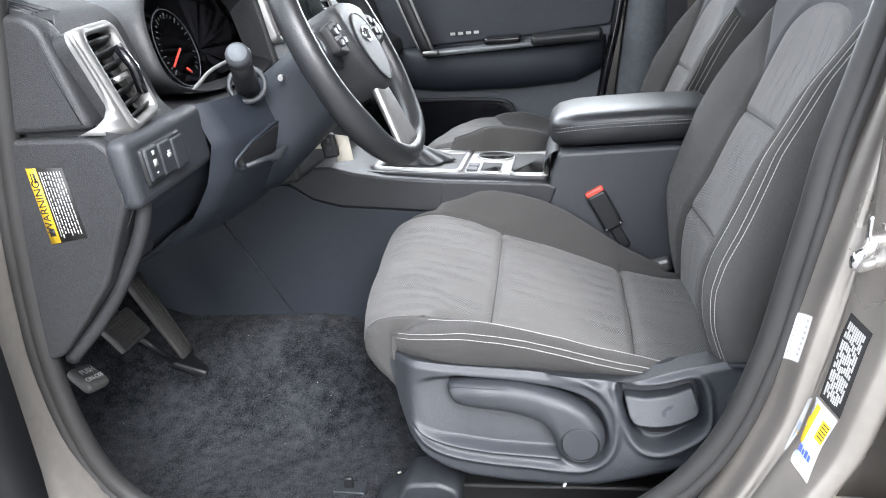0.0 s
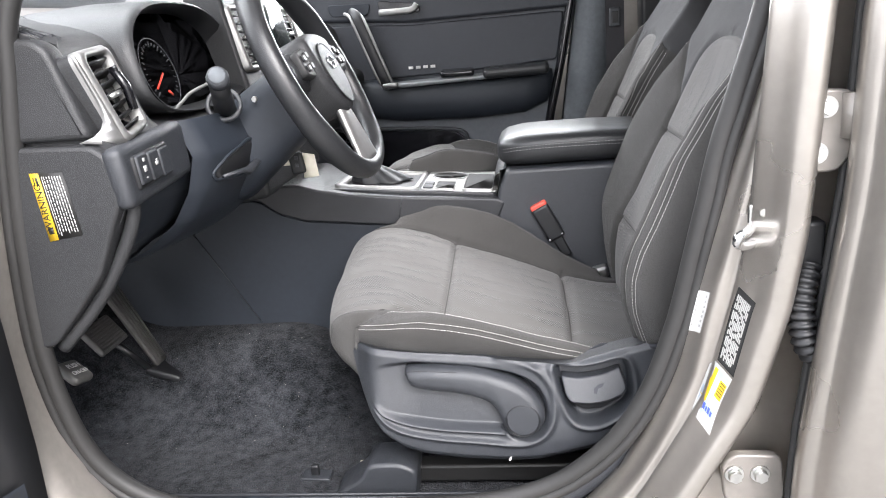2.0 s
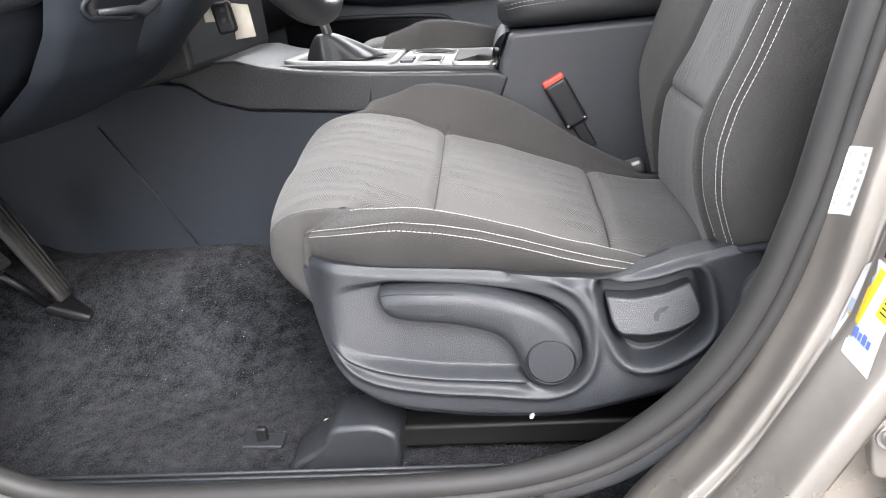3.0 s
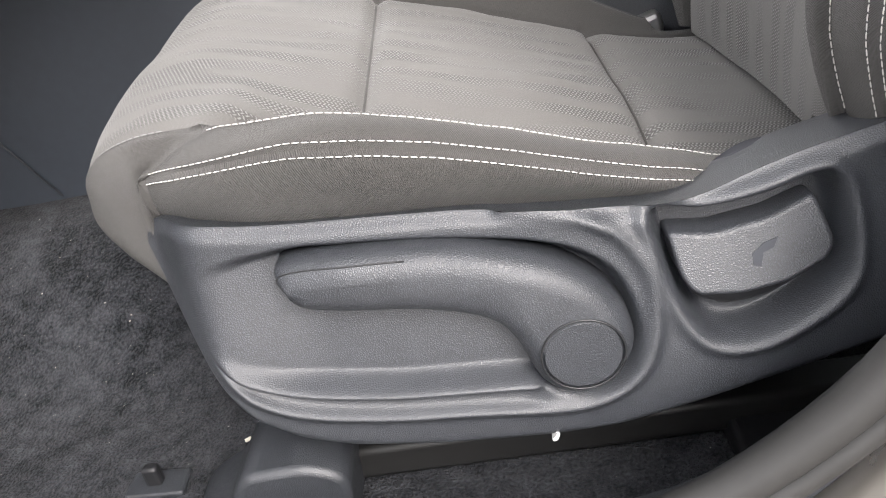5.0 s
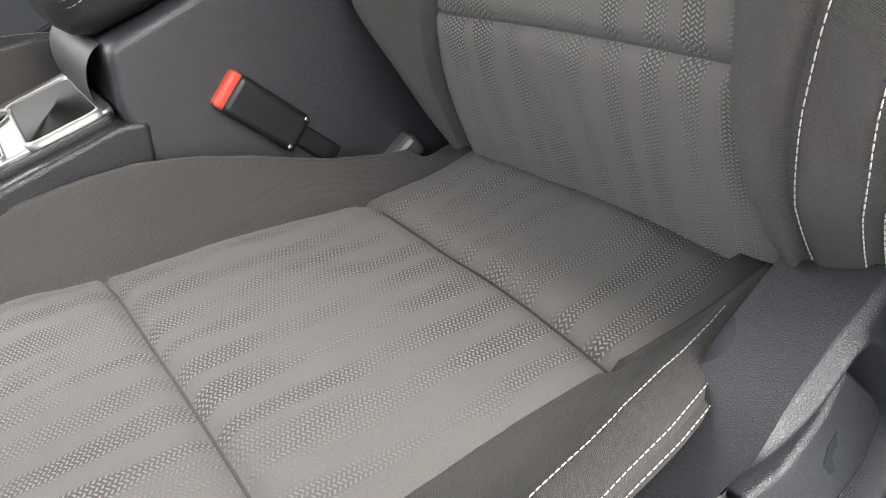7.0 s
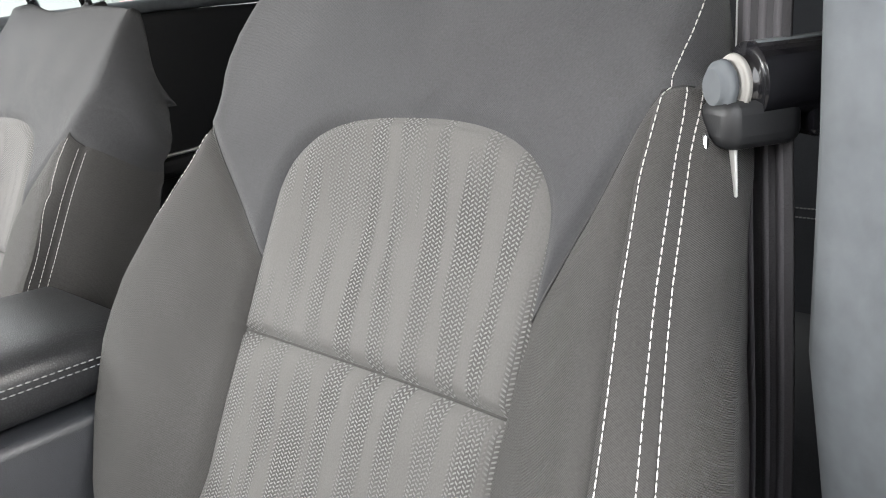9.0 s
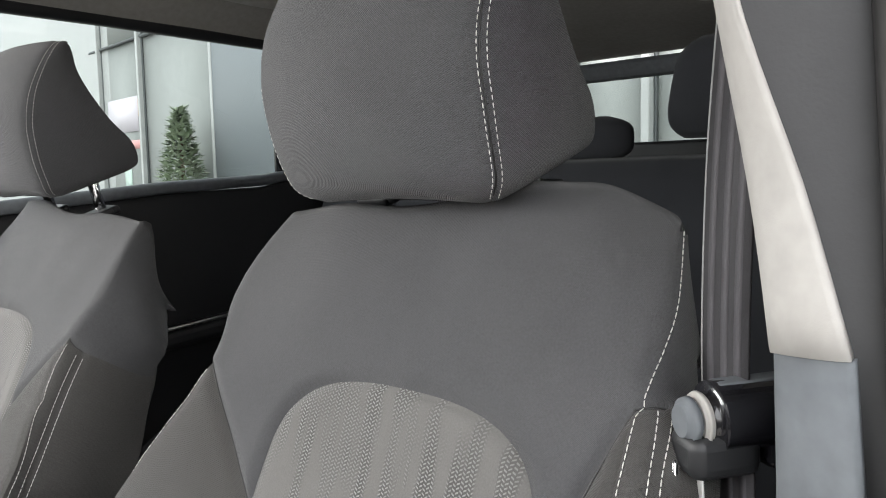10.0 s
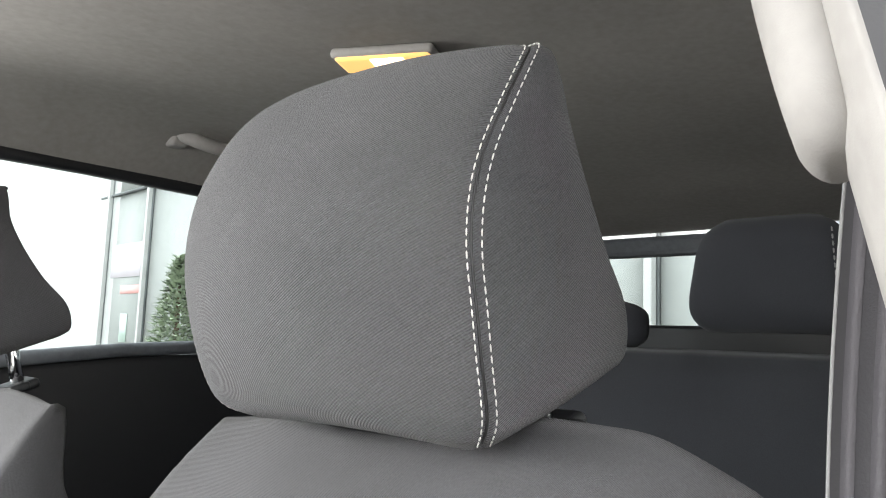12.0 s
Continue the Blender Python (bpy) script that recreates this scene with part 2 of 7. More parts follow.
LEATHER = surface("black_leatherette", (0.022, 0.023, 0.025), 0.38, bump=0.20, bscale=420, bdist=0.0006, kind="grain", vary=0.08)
RUBBER = surface("black_rubber", (0.022, 0.022, 0.023), 0.6, bump=0.2, bscale=500)
SEAL = surface("door_seal_rubber", (0.021, 0.0205, 0.020), 0.55, bump=0.15, bscale=400)
FELT = surface("blue_grey_felt", (0.050, 0.052, 0.060), 0.95, bump=0.4, bscale=1500, bdist=0.0004, spec=0.15)
CARPET = carpet_cloth("dark_carpet")
SILVER = surface("satin_silver", (0.33, 0.327, 0.32), 0.48, 0.85, bump=0.05, bscale=1500)
CHROME = surface("chrome", (0.80, 0.81, 0.82), 0.10, 1.0, bump=0)
STEEL = surface("zinc_steel", (0.62, 0.62, 0.60), 0.30, 1.0, bump=0.1, bscale=300, vary=0.2)
PAINT = surface("champagne_metallic_paint", (0.36, 0.335, 0.305), 0.30, 0.8, bump=0.03, bscale=3000, coat=0.6, vary=0.06)
PAINT_SHADED = surface("champagne_shaded_flat_paint", (0.24, 0.222, 0.203), 0.45, 0.4, bump=0.06, bscale=700, coat=0.15, vary=0.10)
HEADLINER = surface("grey_headliner_cloth", (0.285, 0.272, 0.255), 0.95, bump=0.4, bscale=900, bdist=0.0006, spec=0.1)
TRIM_LIGHT = surface("pale_grey_trim", (0.325, 0.314, 0.296), 0.7, bump=0.25, bscale=900, bdist=0.0004)
TRIM_GREY = surface("blue_grey_trim", (0.105, 0.115, 0.125), 0.75, bump=0.12, bscale=700, bdist=0.0005, vary=0.2)
WEBBING = surface("dark_webbing", (0.021, 0.020, 0.023), 0.75, bump=0.5, bscale=700, bdist=0.0006)
WEBBING_LIGHT = surface("webbing_stripe", (0.050, 0.047, 0.053), 0.7, bump=0.5, bscale=700, bdist=0.0006)
RED = surface("red_plastic", (0.62, 0.075, 0.05), 0.4, bump=0)
YELLOW = surface("yellow_label", (0.55, 0.36, 0.015), 0.5, bump=0)
WHITE = surface("white_label", (0.48, 0.48, 0.47), 0.5, bump=0)
INK = surface("black_ink", (0.012, 0.012, 0.012), 0.5, bump=0)
PRINT_GREY = surface("grey_print", (0.30, 0.30, 0.29), 0.6, bump=0)
PALE_BLUE = surface("pale_blue_label", (0.30, 0.36, 0.44), 0.4, bump=0)
BLUE_INK = surface("blue_ink", (0.05, 0.08, 0.45), 0.5, bump=0)
CREAM = surface("cream_paper_tag", (0.70, 0.66, 0.56), 0.8, bump=0.1, bscale=300)
SCREEN = surface("dark_screen", (0.035, 0.045, 0.043), 0.12, bump=0)
NEEDLE = surface("red_needle", (0.75, 0.05, 0.03), 0.4, bump=0)
PANE = glass("clear_glass")
PANE_DIMMING = glass("light_dimming_glass", (0.16, 0.17, 0.17))
PANE_DARK = glass("tinted_glass", (0.54, 0.58, 0.57))
ASPHALT = surface("pale_concrete", (0.24, 0.235, 0.225), 0.9, bump=0.8, bscale=90, bdist=0.004, vary=0.25, vscale=1.5)
FACADE_GLASS = surface("pale_facade_glass", (0.30, 0.315, 0.302), 0.7, bump=0, vary=0.08, vscale=0.6, spec=0.2)
FACADE_BLUE = surface("blue_grey_cladding", (0.185, 0.208, 0.220), 0.5, bump=0, vary=0.05, vscale=0.5)
FACADE_WHITE = surface("white_mullion_paint", (0.36, 0.37, 0.36), 0.4, bump=0)
FACADE_GREY = surface("grey_joint", (0.10, 0.11, 0.11), 0.6, bump=0)
LEAF = surface("hazy_conifer_green", (0.30, 0.36, 0.25), 0.8, bump=0.3, bscale=40, vary=0.35, vscale=5)
TRUNK = surface("bark", (0.13, 0.09, 0.06), 0.9, bump=0.5, bscale=60)
LAMP_SHELL = glow("lit_dome_lens", (1.0, 0.50, 0.16), 0.17)
LAMP_CORE = glow("lit_dome_bulb", (1.0, 0.82, 0.52), 0.6)


# ---------------------------------------------------------------- building helpers
def mesh_of(name, verts, faces, uvs=None, smooth=True):
    me = bpy.data.meshes.new(name)
    me.from_pydata([tuple(map(float, v)) for v in verts], [], [tuple(map(int, q)) for q in faces])
    if uvs is not None:
        layer = me.uv_layers.new(name="UVMap")
        idx = np.empty(len(me.loops), dtype=np.int32)
        me.loops.foreach_get("vertex_index", idx)
        layer.data.foreach_set("uv", np.asarray(uvs, dtype=np.float32)[idx].ravel())
    if smooth:
        me.polygons.foreach_set("use_smooth", [True] * len(me.polygons))
    me.update()
    return me


def thing(name, label, category, group="", kind="", at=(0, 0, 0)):
    ob = new(name)
    ob.location = at
    ob.empty_display_size = 0.05
    bpy.context.view_layer.update()
    return tagged(ob, label, category, group, kind)


def part(name, data, material, parent=None, label="", sharp=None):
    """data: a mesh, a bmesh or (verts, faces) in world metres, linked as one object under its parent."""
    solid = isinstance(data, bmesh.types.BMesh)
    if solid:
        me = bpy.data.meshes.new(name)
        bmesh.ops.recalc_face_normals(data, faces=data.faces)
        data.to_mesh(me)
        data.free()
        me.polygons.foreach_set("use_smooth", [True] * len(me.polygons))
    elif isinstance(data, tuple):
        me = mesh_of(name, *data)
    else:
        me = data
    if solid and len(me.polygons) > 6:
        area = np.empty(len(me.polygons))
        me.polygons.foreach_get("area", area)
        me.polygons.foreach_set("use_smooth", [bool(a < 0.2 * area.max()) for a in area])
    if sharp:
        me.set_sharp_from_angle(angle=radians(sharp))
    me.materials.append(material)
    ob = new(name, me)
    if parent is not None:
        ob.parent = parent
        if parent.parent is None and parent.type == "EMPTY":
            ob.matrix_parent_inverse = Matrix.Translation(-parent.location)
    return tagged(ob, label)


def solo(name, data, material, label, category, group="", kind="", sharp=None):
    return tagged(part(name, data, material, None, "", sharp), label, category, group, kind)


def rbox(cx, cy, cz, sx, sy, sz, bev=0.004, seg=2, turn=None):
    """A box with rounded edges round its centre; turn: degrees about x, y, z."""
    bm = bmesh.new()
    bmesh.ops.create_cube(bm, size=1, matrix=Matrix.Diagonal((sx, sy, sz, 1)))
    if bev:
        bmesh.ops.bevel(bm, geom=bm.edges[:], offset=min(bev, 0.49 * min(sx, sy, sz)), segments=seg, affect="EDGES", profile=0.5)
    bm.transform(pose(cx, cy, cz, *(turn or (0, 0, 0))))
    return bm


def join(*bms):
    out = bmesh.new()
    for b in bms:
        me = bpy.data.meshes.new("joined")
        b.to_mesh(me)
        b.free()
        out.from_mesh(me)
        bpy.data.meshes.remove(me)
    return out


def rounded(points, r, seg=4):
    """A closed 2D outline with its corners rounded."""
    out, n = [], len(points)
    for i, p in enumerate(points):
        p, a, c = Vector(p), Vector(points[i - 1]), Vector(points[(i + 1) % n])
        k = min(r, 0.45 * (a - p).length, 0.45 * (c - p).length)
        s, e = p + (a - p).normalized() * k, p + (c - p).normalized() * k
        for j in range(seg + 1):
            t = j / seg
            out.append(tuple((1 - t) ** 2 * s + 2 * t * (1 - t) * p + t * t * e))
    return out


def prism(outline, axis, a, b, bev=0.003, seg=2):
    """A 2D outline pushed from a to b along an axis: 'y' takes (x, z), 'x' takes (y, z), 'z' takes (x, y)."""
    bm = bmesh.new()

    def place(p, k):
        return {"y": (p[0], k, p[1]), "x": (k, p[0], p[1]), "z": (p[0], p[1], k)}[axis]

    lo, hi = [bm.verts.new(place(p, a)) for p in outline], [bm.verts.new(place(p, b)) for p in outline]
    f1, f2 = bm.faces.new(lo[::-1]), bm.faces.new(hi)
    n = len(outline)
    for i in range(n):
        bm.faces.new((lo[i], lo[(i + 1) % n], hi[(i + 1) % n], hi[i]))
    bmesh.ops.recalc_face_normals(bm, faces=bm.faces)
    if bev:
        edges = list({e for f in (f1, f2) for e in f.edges})
        bmesh.ops.bevel(bm, geom=edges, offset=bev, segments=seg, affect="EDGES", profile=0.5)
    return bm


def spline(points, n):
    """n points evenly along a Catmull-Rom curve through the given ones."""
    p = np.asarray(points, float)
    p = np.vstack([2 * p[0] - p[1], p, 2 * p[-1] - p[-2]])
    fine = []
    for i in range(1, len(p) - 2):
        for t in np.linspace(0, 1, 24, endpoint=False):
            a, b, c, d = p[i - 1 : i + 3]
            fine.append(0.5 * (2 * b + (c - a) * t + (2 * a - 5 * b + 4 * c - d) * t**2 + (3 * b - a - 3 * c + d) * t**3))
    fine.append(p[-2])
    fine = np.array(fine)
    arc = np.r_[0, np.cumsum(np.linalg.norm(np.diff(fine, axis=0), axis=1))]
    at = np.linspace(0, arc[-1], n)
    return np.stack([np.interp(at, arc, fine[:, k]) for k in range(fine.shape[1])], 1)


def frames_along(path):
    """Tangents and two side directions carried along a path."""
    path = np.asarray(path, float)
    tan = np.gradient(path, axis=0)
    tan /= np.linalg.norm(tan, axis=1)[:, None] + 1e-12
    side = np.cross(tan[0], (0.13, 0.31, 0.94))
    sides = []
    for t in tan:
        side = side - t * (side @ t)
        side /= np.linalg.norm(side) + 1e-12
        sides.append(side.copy())
    sides = np.array(sides)
    return tan, sides, np.cross(tan, sides)


def tube(path, r, sides=10, flat=1.0, up=None, closed=False):
    """A round bar along a path; r: a radius or one for each point; flat: thickness as a share of the width across `up`."""
    path = np.asarray(path, float)
    tan, a, b = frames_along(path)
    if up is not None:
        b = np.asarray(up, float)[None] - tan * (tan @ np.asarray(up, float))[:, None]
        b /= np.linalg.norm(b, axis=1)[:, None]
        a = np.cross(b, tan)
    r = np.broadcast_to(r, len(path))
    ang = np.linspace(0, 2 * math.pi, sides, endpoint=False)
    ring = path[:, None] + r[:, None, None] * (np.cos(ang)[None, :, None] * a[:, None] + flat * np.sin(ang)[None, :, None] * b[:, None])
    n, verts, faces = len(path), ring.reshape(-1, 3), []
    for i in range(n if closed else n - 1):
        for j in range(sides):
            k, i2 = (j + 1) % sides, (i + 1) % n
            faces.append((i * sides + j, i * sides + k, i2 * sides + k, i2 * sides + j))
    if not closed:
        faces += [tuple(range(sides))[::-1], tuple(range((n - 1) * sides, n * sides))]
    return verts, faces


def loft(rings, cap=True):
    """Closed rings of equal count, joined one to the next."""
    rings = np.asarray(rings, float)
    n, m = rings.shape[:2]
    faces = [(i * m + j, i * m + (j + 1) % m, (i + 1) * m + (j + 1) % m, (i + 1) * m + j) for i in range(n - 1) for j in range(m)]
    if cap:
        faces += [tuple(range(m))[::-1], tuple(range((n - 1) * m, n * m))]
    return rings.reshape(-1, 3), faces


def sheet(points, keep=None, uv=None, name="sheet"):
    """A mesh from a grid of points; keep: which cells stay."""
    points = np.asarray(points, float)
    n, m = points.shape[:2]
    i, j = np.meshgrid(np.arange(n - 1), np.arange(m - 1), indexing="ij")
    quads = np.stack([i * m + j, i * m + j + 1, (i + 1) * m + j + 1, (i + 1) * m + j], -1)
    quads = quads[keep] if keep is not None else quads.reshape(-1, 4)
    used = np.unique(quads)
    back = np.zeros(n * m, int)
    back[used] = np.arange(len(used))
    return mesh_of(name, points.reshape(-1, 3)[used], back[quads], None if uv is None else np.asarray(uv).reshape(-1, 2)[used])


def stitches(path, normal, length=0.0042, gap=0.0008, r=0.0004, shift=0.0):
    """Short raised threads along a path that lies on a surface with those normals."""
    path, normal = np.asarray(path, float), np.asarray(normal, float)
    arc = np.r_[0, np.cumsum(np.linalg.norm(np.diff(path, axis=0), axis=1))]
    verts, faces = [], []

    def at(s):
        return np.array([np.interp(s, arc, path[:, k]) for k in range(3)]), np.array([np.interp(s, arc, normal[:, k]) for k in range(3)])

    s = 0.0
    while s + length < arc[-1]:
        (p, n0), (q, n1) = at(s), at(s + length)
        t = (q - p) / (np.linalg.norm(q - p) + 1e-9)
        n0 = n0 / (np.linalg.norm(n0) + 1e-9)
        side = np.cross(t, n0)
        base = len(verts)
        for f, h in ((0, 0.35), (0.2, 1.0), (0.8, 1.0), (1, 0.35)):
            c = p + (q - p) * f + n0 * r * 0.5 * h + side * shift
            for a in range(6):
                g = a * math.pi / 3
                verts.append(c + h * r * (math.cos(g) * side + math.sin(g) * n0))
        for k in range(3):
            for a in range(6):
                b2 = (a + 1) % 6
                faces.append((base + 6 * k + a, base + 6 * k + b2, base + 6 * k + 6 + b2, base + 6 * k + 6 + a))
        faces += [tuple(base + a for a in range(6))[::-1], tuple(base + 18 + a for a in range(6))]
        s += length + gap
    return verts, faces


def merged(*pairs):
    verts, faces = [], []
    for v, f in pairs:
        k = len(verts)
        verts += [tuple(p) for p in v]
        faces += [tuple(i + k for i in q) for q in f]
    return verts, faces


def smooth01(t):
    t = np.clip(t, 0, 1)
    return t * t * (3 - 2 * t)


def normals_of(points):
    """Unit normals of a grid of points."""
    du, dv = np.gradient(points, axis=0), np.gradient(points, axis=1)
    n = np.cross(du, dv)
    return n / (np.linalg.norm(n, axis=-1)[..., None] + 1e-12)


def near(points, path):
    """The distance of each grid point from a polyline."""
    flat, path = points.reshape(-1, 3), np.asarray(path, float)
    arc = np.r_[0, np.cumsum(np.linalg.norm(np.diff(path, axis=0), axis=1))]
    dense = np.stack([np.interp(np.linspace(0, arc[-1], max(8, int(arc[-1] / 0.003))), arc, path[:, k]) for k in range(3)], 1)
    best = np.full(len(flat), 9.0)
    for c in range(0, len(dense), 64):
        best = np.minimum(best, np.linalg.norm(flat[:, None] - dense[None, c : c + 64], axis=2).min(1))
    return best.reshape(points.shape[:-1])


def beside(points, col, dist):
    """The line that runs at a distance beside a column of a grid, along its surface."""
    out = []
    for row in points:
        arc = np.r_[0, np.cumsum(np.linalg.norm(np.diff(row, axis=0), axis=1))]
        out.append([np.interp(arc[col] + dist, arc, row[:, k]) for k in range(3)])
    return np.array(out)


def dense(stops, fine, step):
    """Values from the first stop to the last, closer together near the fine ones."""
    vals = [stops[0]]
    while vals[-1] < stops[-1] - 1e-9:
        gap = min([abs(vals[-1] - f) for f in fine] + [1])
        nxt = vals[-1] + min(step, max(0.0016, 0.0016 + gap * 0.45))
        for f in (*fine, *stops[1:]):
            if vals[-1] < f - 1e-9 and nxt > f - 0.0008:
                nxt = min(nxt, f)
        vals.append(nxt)
    return vals


def text_on(name, body, size, m, material, parent, depth=0.0004):
    """Raised lettering as a mesh, lying in the x-y plane of the pose m."""
    cu = bpy.data.curves.new(name, "FONT")
    cu.body, cu.size, cu.extrude, cu.align_x, cu.align_y = body, size, depth, "CENTER", "CENTER"
    tmp = new(name, cu)
    bpy.context.view_layer.update()
    me = bpy.data.meshes.new_from_object(tmp.evaluated_get(bpy.context.evaluated_depsgraph_get()))
    bpy.data.objects.remove(tmp)
    me.transform(m)
    return part(name, me, material, parent)


# ---------------------------------------------------------------- front seats
RAKE = (0.43, 0.903)
BACK0 = (0.487, 0.27)
INSERT_TOP, V_ROW = 0.434, 0.32


def insert_half(s):
    base = float(np.interp(s, [-0.05, 0.05, 0.15, 0.36], [0.160, 0.148, 0.128, 0.124]))
    if s <= 0.355:
        return base
    if s > INSERT_TOP:
        return 0.10 * float(smooth01((s - INSERT_TOP) / 0.06))
    k = min(1.0, (s - 0.355) / (INSERT_TOP - 0.355))
    return base * max(0.0, 1 - k**2.7) ** (1 / 2.7)


def back_grid(rise, inner=False):
    """Grid of the backrest's front and sides: (s, across, forward), from one rear edge over the front to the other."""
    bend = np.linspace(0, math.pi / 2, 20)
    rows = dense([-0.05, 0.355], [0.093, 0.264, V_ROW], 0.010)
    rows += [0.355 + (INSERT_TOP - 0.355) * math.sin(a) ** (2 / 2.7) for a in bend[1:]]
    rows += [*np.linspace(INSERT_TOP, 0.545, 14)[1:]]
    n_in, n_bol, n_side = 14, 22, 24
    pick = lambda v: int(np.argmin(np.abs(np.array(rows) - v)))
    grid, marks = [], {"lower": pick(0.093), "upper": pick(0.264), "v": pick(V_ROW)}
    roll = np.linspace(0, math.radians(125), 12)[1:]
    spec = [(s, 0.0, 0.0) for s in rows] + [(0.545, 0.048 * math.sin(a), -0.048 * (1 - math.cos(a))) for a in roll]
    for s0, up, down in spec:
        wi = insert_half(s0)
        low = float(np.interp(s0, [0.355, 0.60], [0.124, 0.0]))
        bump = 0 if s0 <= 0 else s0 / V_ROW if s0 < V_ROW else max(0, (0.60 - s0) / (0.60 - V_ROW))
        s1 = s0 + rise * bump
        wc = float(np.interp(s1, [-0.05, 0.03, 0.1, 0.17, 0.25, 0.32, 0.4, 0.45, 0.5, 0.55, 0.6], [0.170, 0.176, 0.190, 0.202, 0.202, 0.192, 0.177, 0.174, 0.174, 0.180, 0.170]))
        oc = float(np.interp(s1, [-0.05, 0.03, 0.12, 0.25, 0.33, 0.42, 0.5, 0.6], [0.0, 0.022, 0.040, 0.044, 0.034, 0.010, -0.006, -0.022]))
        wo = float(np.interp(s1, [-0.05, 0.06, 0.16, 0.25, 0.31, 0.4, 0.5, 0.56, 0.6], [0.226, 0.248, 0.260, 0.242, 0.229, 0.212, 0.196, 0.186, 0.172]))
        if inner:
            wc = float(np.interp(s1, [-0.05, 0.03, 0.1, 0.17, 0.226, 0.28, 0.336, 0.385, 0.44, 0.48, 0.52, 0.555, 0.6], [0.180, 0.196, 0.232, 0.262, 0.274, 0.270, 0.249, 0.227, 0.224, 0.241, 0.246, 0.239, 0.215]))
            wo = wc + float(np.interp(s1, [0.0, 0.1, 0.2, 0.3, 0.4, 0.5, 0.6], [0.060, 0.035, 0.020, 0.030, 0.044, 0.024, 0.010]))
            oc *= 0.7
        if up:
            shrink = 1 - 0.07 * (up / 0.048) ** 2
            wc, wo = wc * shrink, wo * shrink
        half = []
        for k in np.linspace(0, 1, n_in + 1):
            w = wi * k
            half.append((s0 + up, w, -0.010 * max(0, 1 - (w / 0.125) ** 2) * (1 if s0 < 0.355 else max(0, (INSERT_TOP - s0) / (INSERT_TOP - 0.355))) + down))
        for k in np.linspace(0, 1, n_bol + 1)[1:]:
            w = wi + (wc - wi) * k
            lifted = k if s0 <= 0.355 else max(0.0, (w - low) / (wc - low))
            half.append((s0 + (s1 - s0) * lifted + up, w, oc * float(smooth01((w - 0.108) / (wc - 0.108))) + 0.006 * math.sin(math.pi * k) * float(smooth01((V_ROW - s0) / 0.05)) + down))
        for k in np.linspace(0, 1, n_side + 1)[1:]:
            if k < 0.6:
                t = k / 0.6
                p = (1 - t) ** 2 * np.array((wc, oc)) + 2 * t * (1 - t) * np.array((wc + 0.25 * (wo - wc), oc - 0.016) if inner else (wo, oc - 0.002)) + t * t * np.array((wo, oc - 0.060))
            else:
                t = (k - 0.6) / 0.4
                p = (1 - t) * np.array((wo, oc - 0.060)) + t * np.array((wo - 0.022, min(oc - 0.075, -0.105)))
            half.append((s1 + (0.0 if inner else 0.05) * bump * min(1, k * 2) + up * (1 - 0.5 * k), p[0], p[1] + down * (1 - 0.6 * k)))
        half = np.array(half)
        left = half[:0:-1] * (1, -1, 1)
        grid.append(np.vstack([left, half]))
    return np.array(grid), marks, (n_in, n_bol, n_side)


def relaxed(g, marks, counts):
    """The cover above the insert drawn taut: each free point moves towards the middle of its neighbours."""
    R, mid = len(g), g.shape[1] // 2
    ni, nb, _ = counts
    top = int(np.argmax(g[:, mid, 0] >= INSERT_TOP - 1e-6))
    free = np.zeros(g.shape[:2], bool)
    free[marks["v"] + 1 : R - 1, 1:-1] = True
    free[: top + 1, mid - ni : mid + ni + 1] = False
    side, ridge, v = ni + nb, R - 8, marks["v"]
    free[:, [mid - side, mid + side]] = False
    free[marks["lower"] : R - 1, 1 : mid - side] = True
    free[ridge, mid - side : mid + side + 1] = False
    g = g.copy()
    for _ in range(30):
        for line in (g[v : ridge + 1, mid + side], g[v : ridge + 1, mid - side], g[ridge, mid - side : mid + side + 1]):
            line[1:-1] += 0.25 * (line[2:] + line[:-2] - 2 * line[1:-1])
    for _ in range(70):
        mean = g.copy()
        mean[1:-1, 1:-1] = (g[2:, 1:-1] + g[:-2, 1:-1] + g[1:-1, 2:] + g[1:-1, :-2]) / 4
        g = np.where(free[..., None], mean, g)
    return g


def back_points(y0, out, dz):
    """The backrest's grid, wider at the inboard shoulder, and its points in the car."""
    g, marks, counts = back_grid(0.14)
    mid = g.shape[1] // 2
    g[:, :mid] = back_grid(0.10, True)[0][:, :mid]
    a, w, f = g[..., 0], g[..., 1], g[..., 2]
    inboard = w < 0
    f = np.maximum(f, -0.105)
    a = a - 0.085 * smooth01((-f - 0.03) / 0.06) * smooth01((a - 0.36) / 0.22)
    a = a - np.where(inboard, 0.016, 0.044) * np.clip(np.abs(w) / 0.19, 0, 1.3) ** np.where(inboard, 2.2, 4.0) * smooth01((a - 0.42) / 0.12)
    a = a + 0.024 * np.exp(-(((w - 0.060) / 0.055) ** 2)) * smooth01((a - 0.45) / 0.10)
    g = relaxed(np.stack([a, w, f], -1), marks, counts)
    a, w, f = g[..., 0], g[..., 1], g[..., 2]
    P = np.stack([BACK0[0] + a * RAKE[0] - f * RAKE[1], y0 + out * w, BACK0[1] + dz + a * RAKE[1] + f * RAKE[0]], -1)
    return g, marks, counts, P


def lay_stitch(points, normals, name, parent, mat, lift=0.0, shift=0.0, pairs=None, **kw):
    sets = [stitches(points, normals, shift=sh, **kw) for sh in (pairs or (shift,))]
    return part(name, merged(*sets), mat, parent, "pale stitching" if mat is THREAD else "")


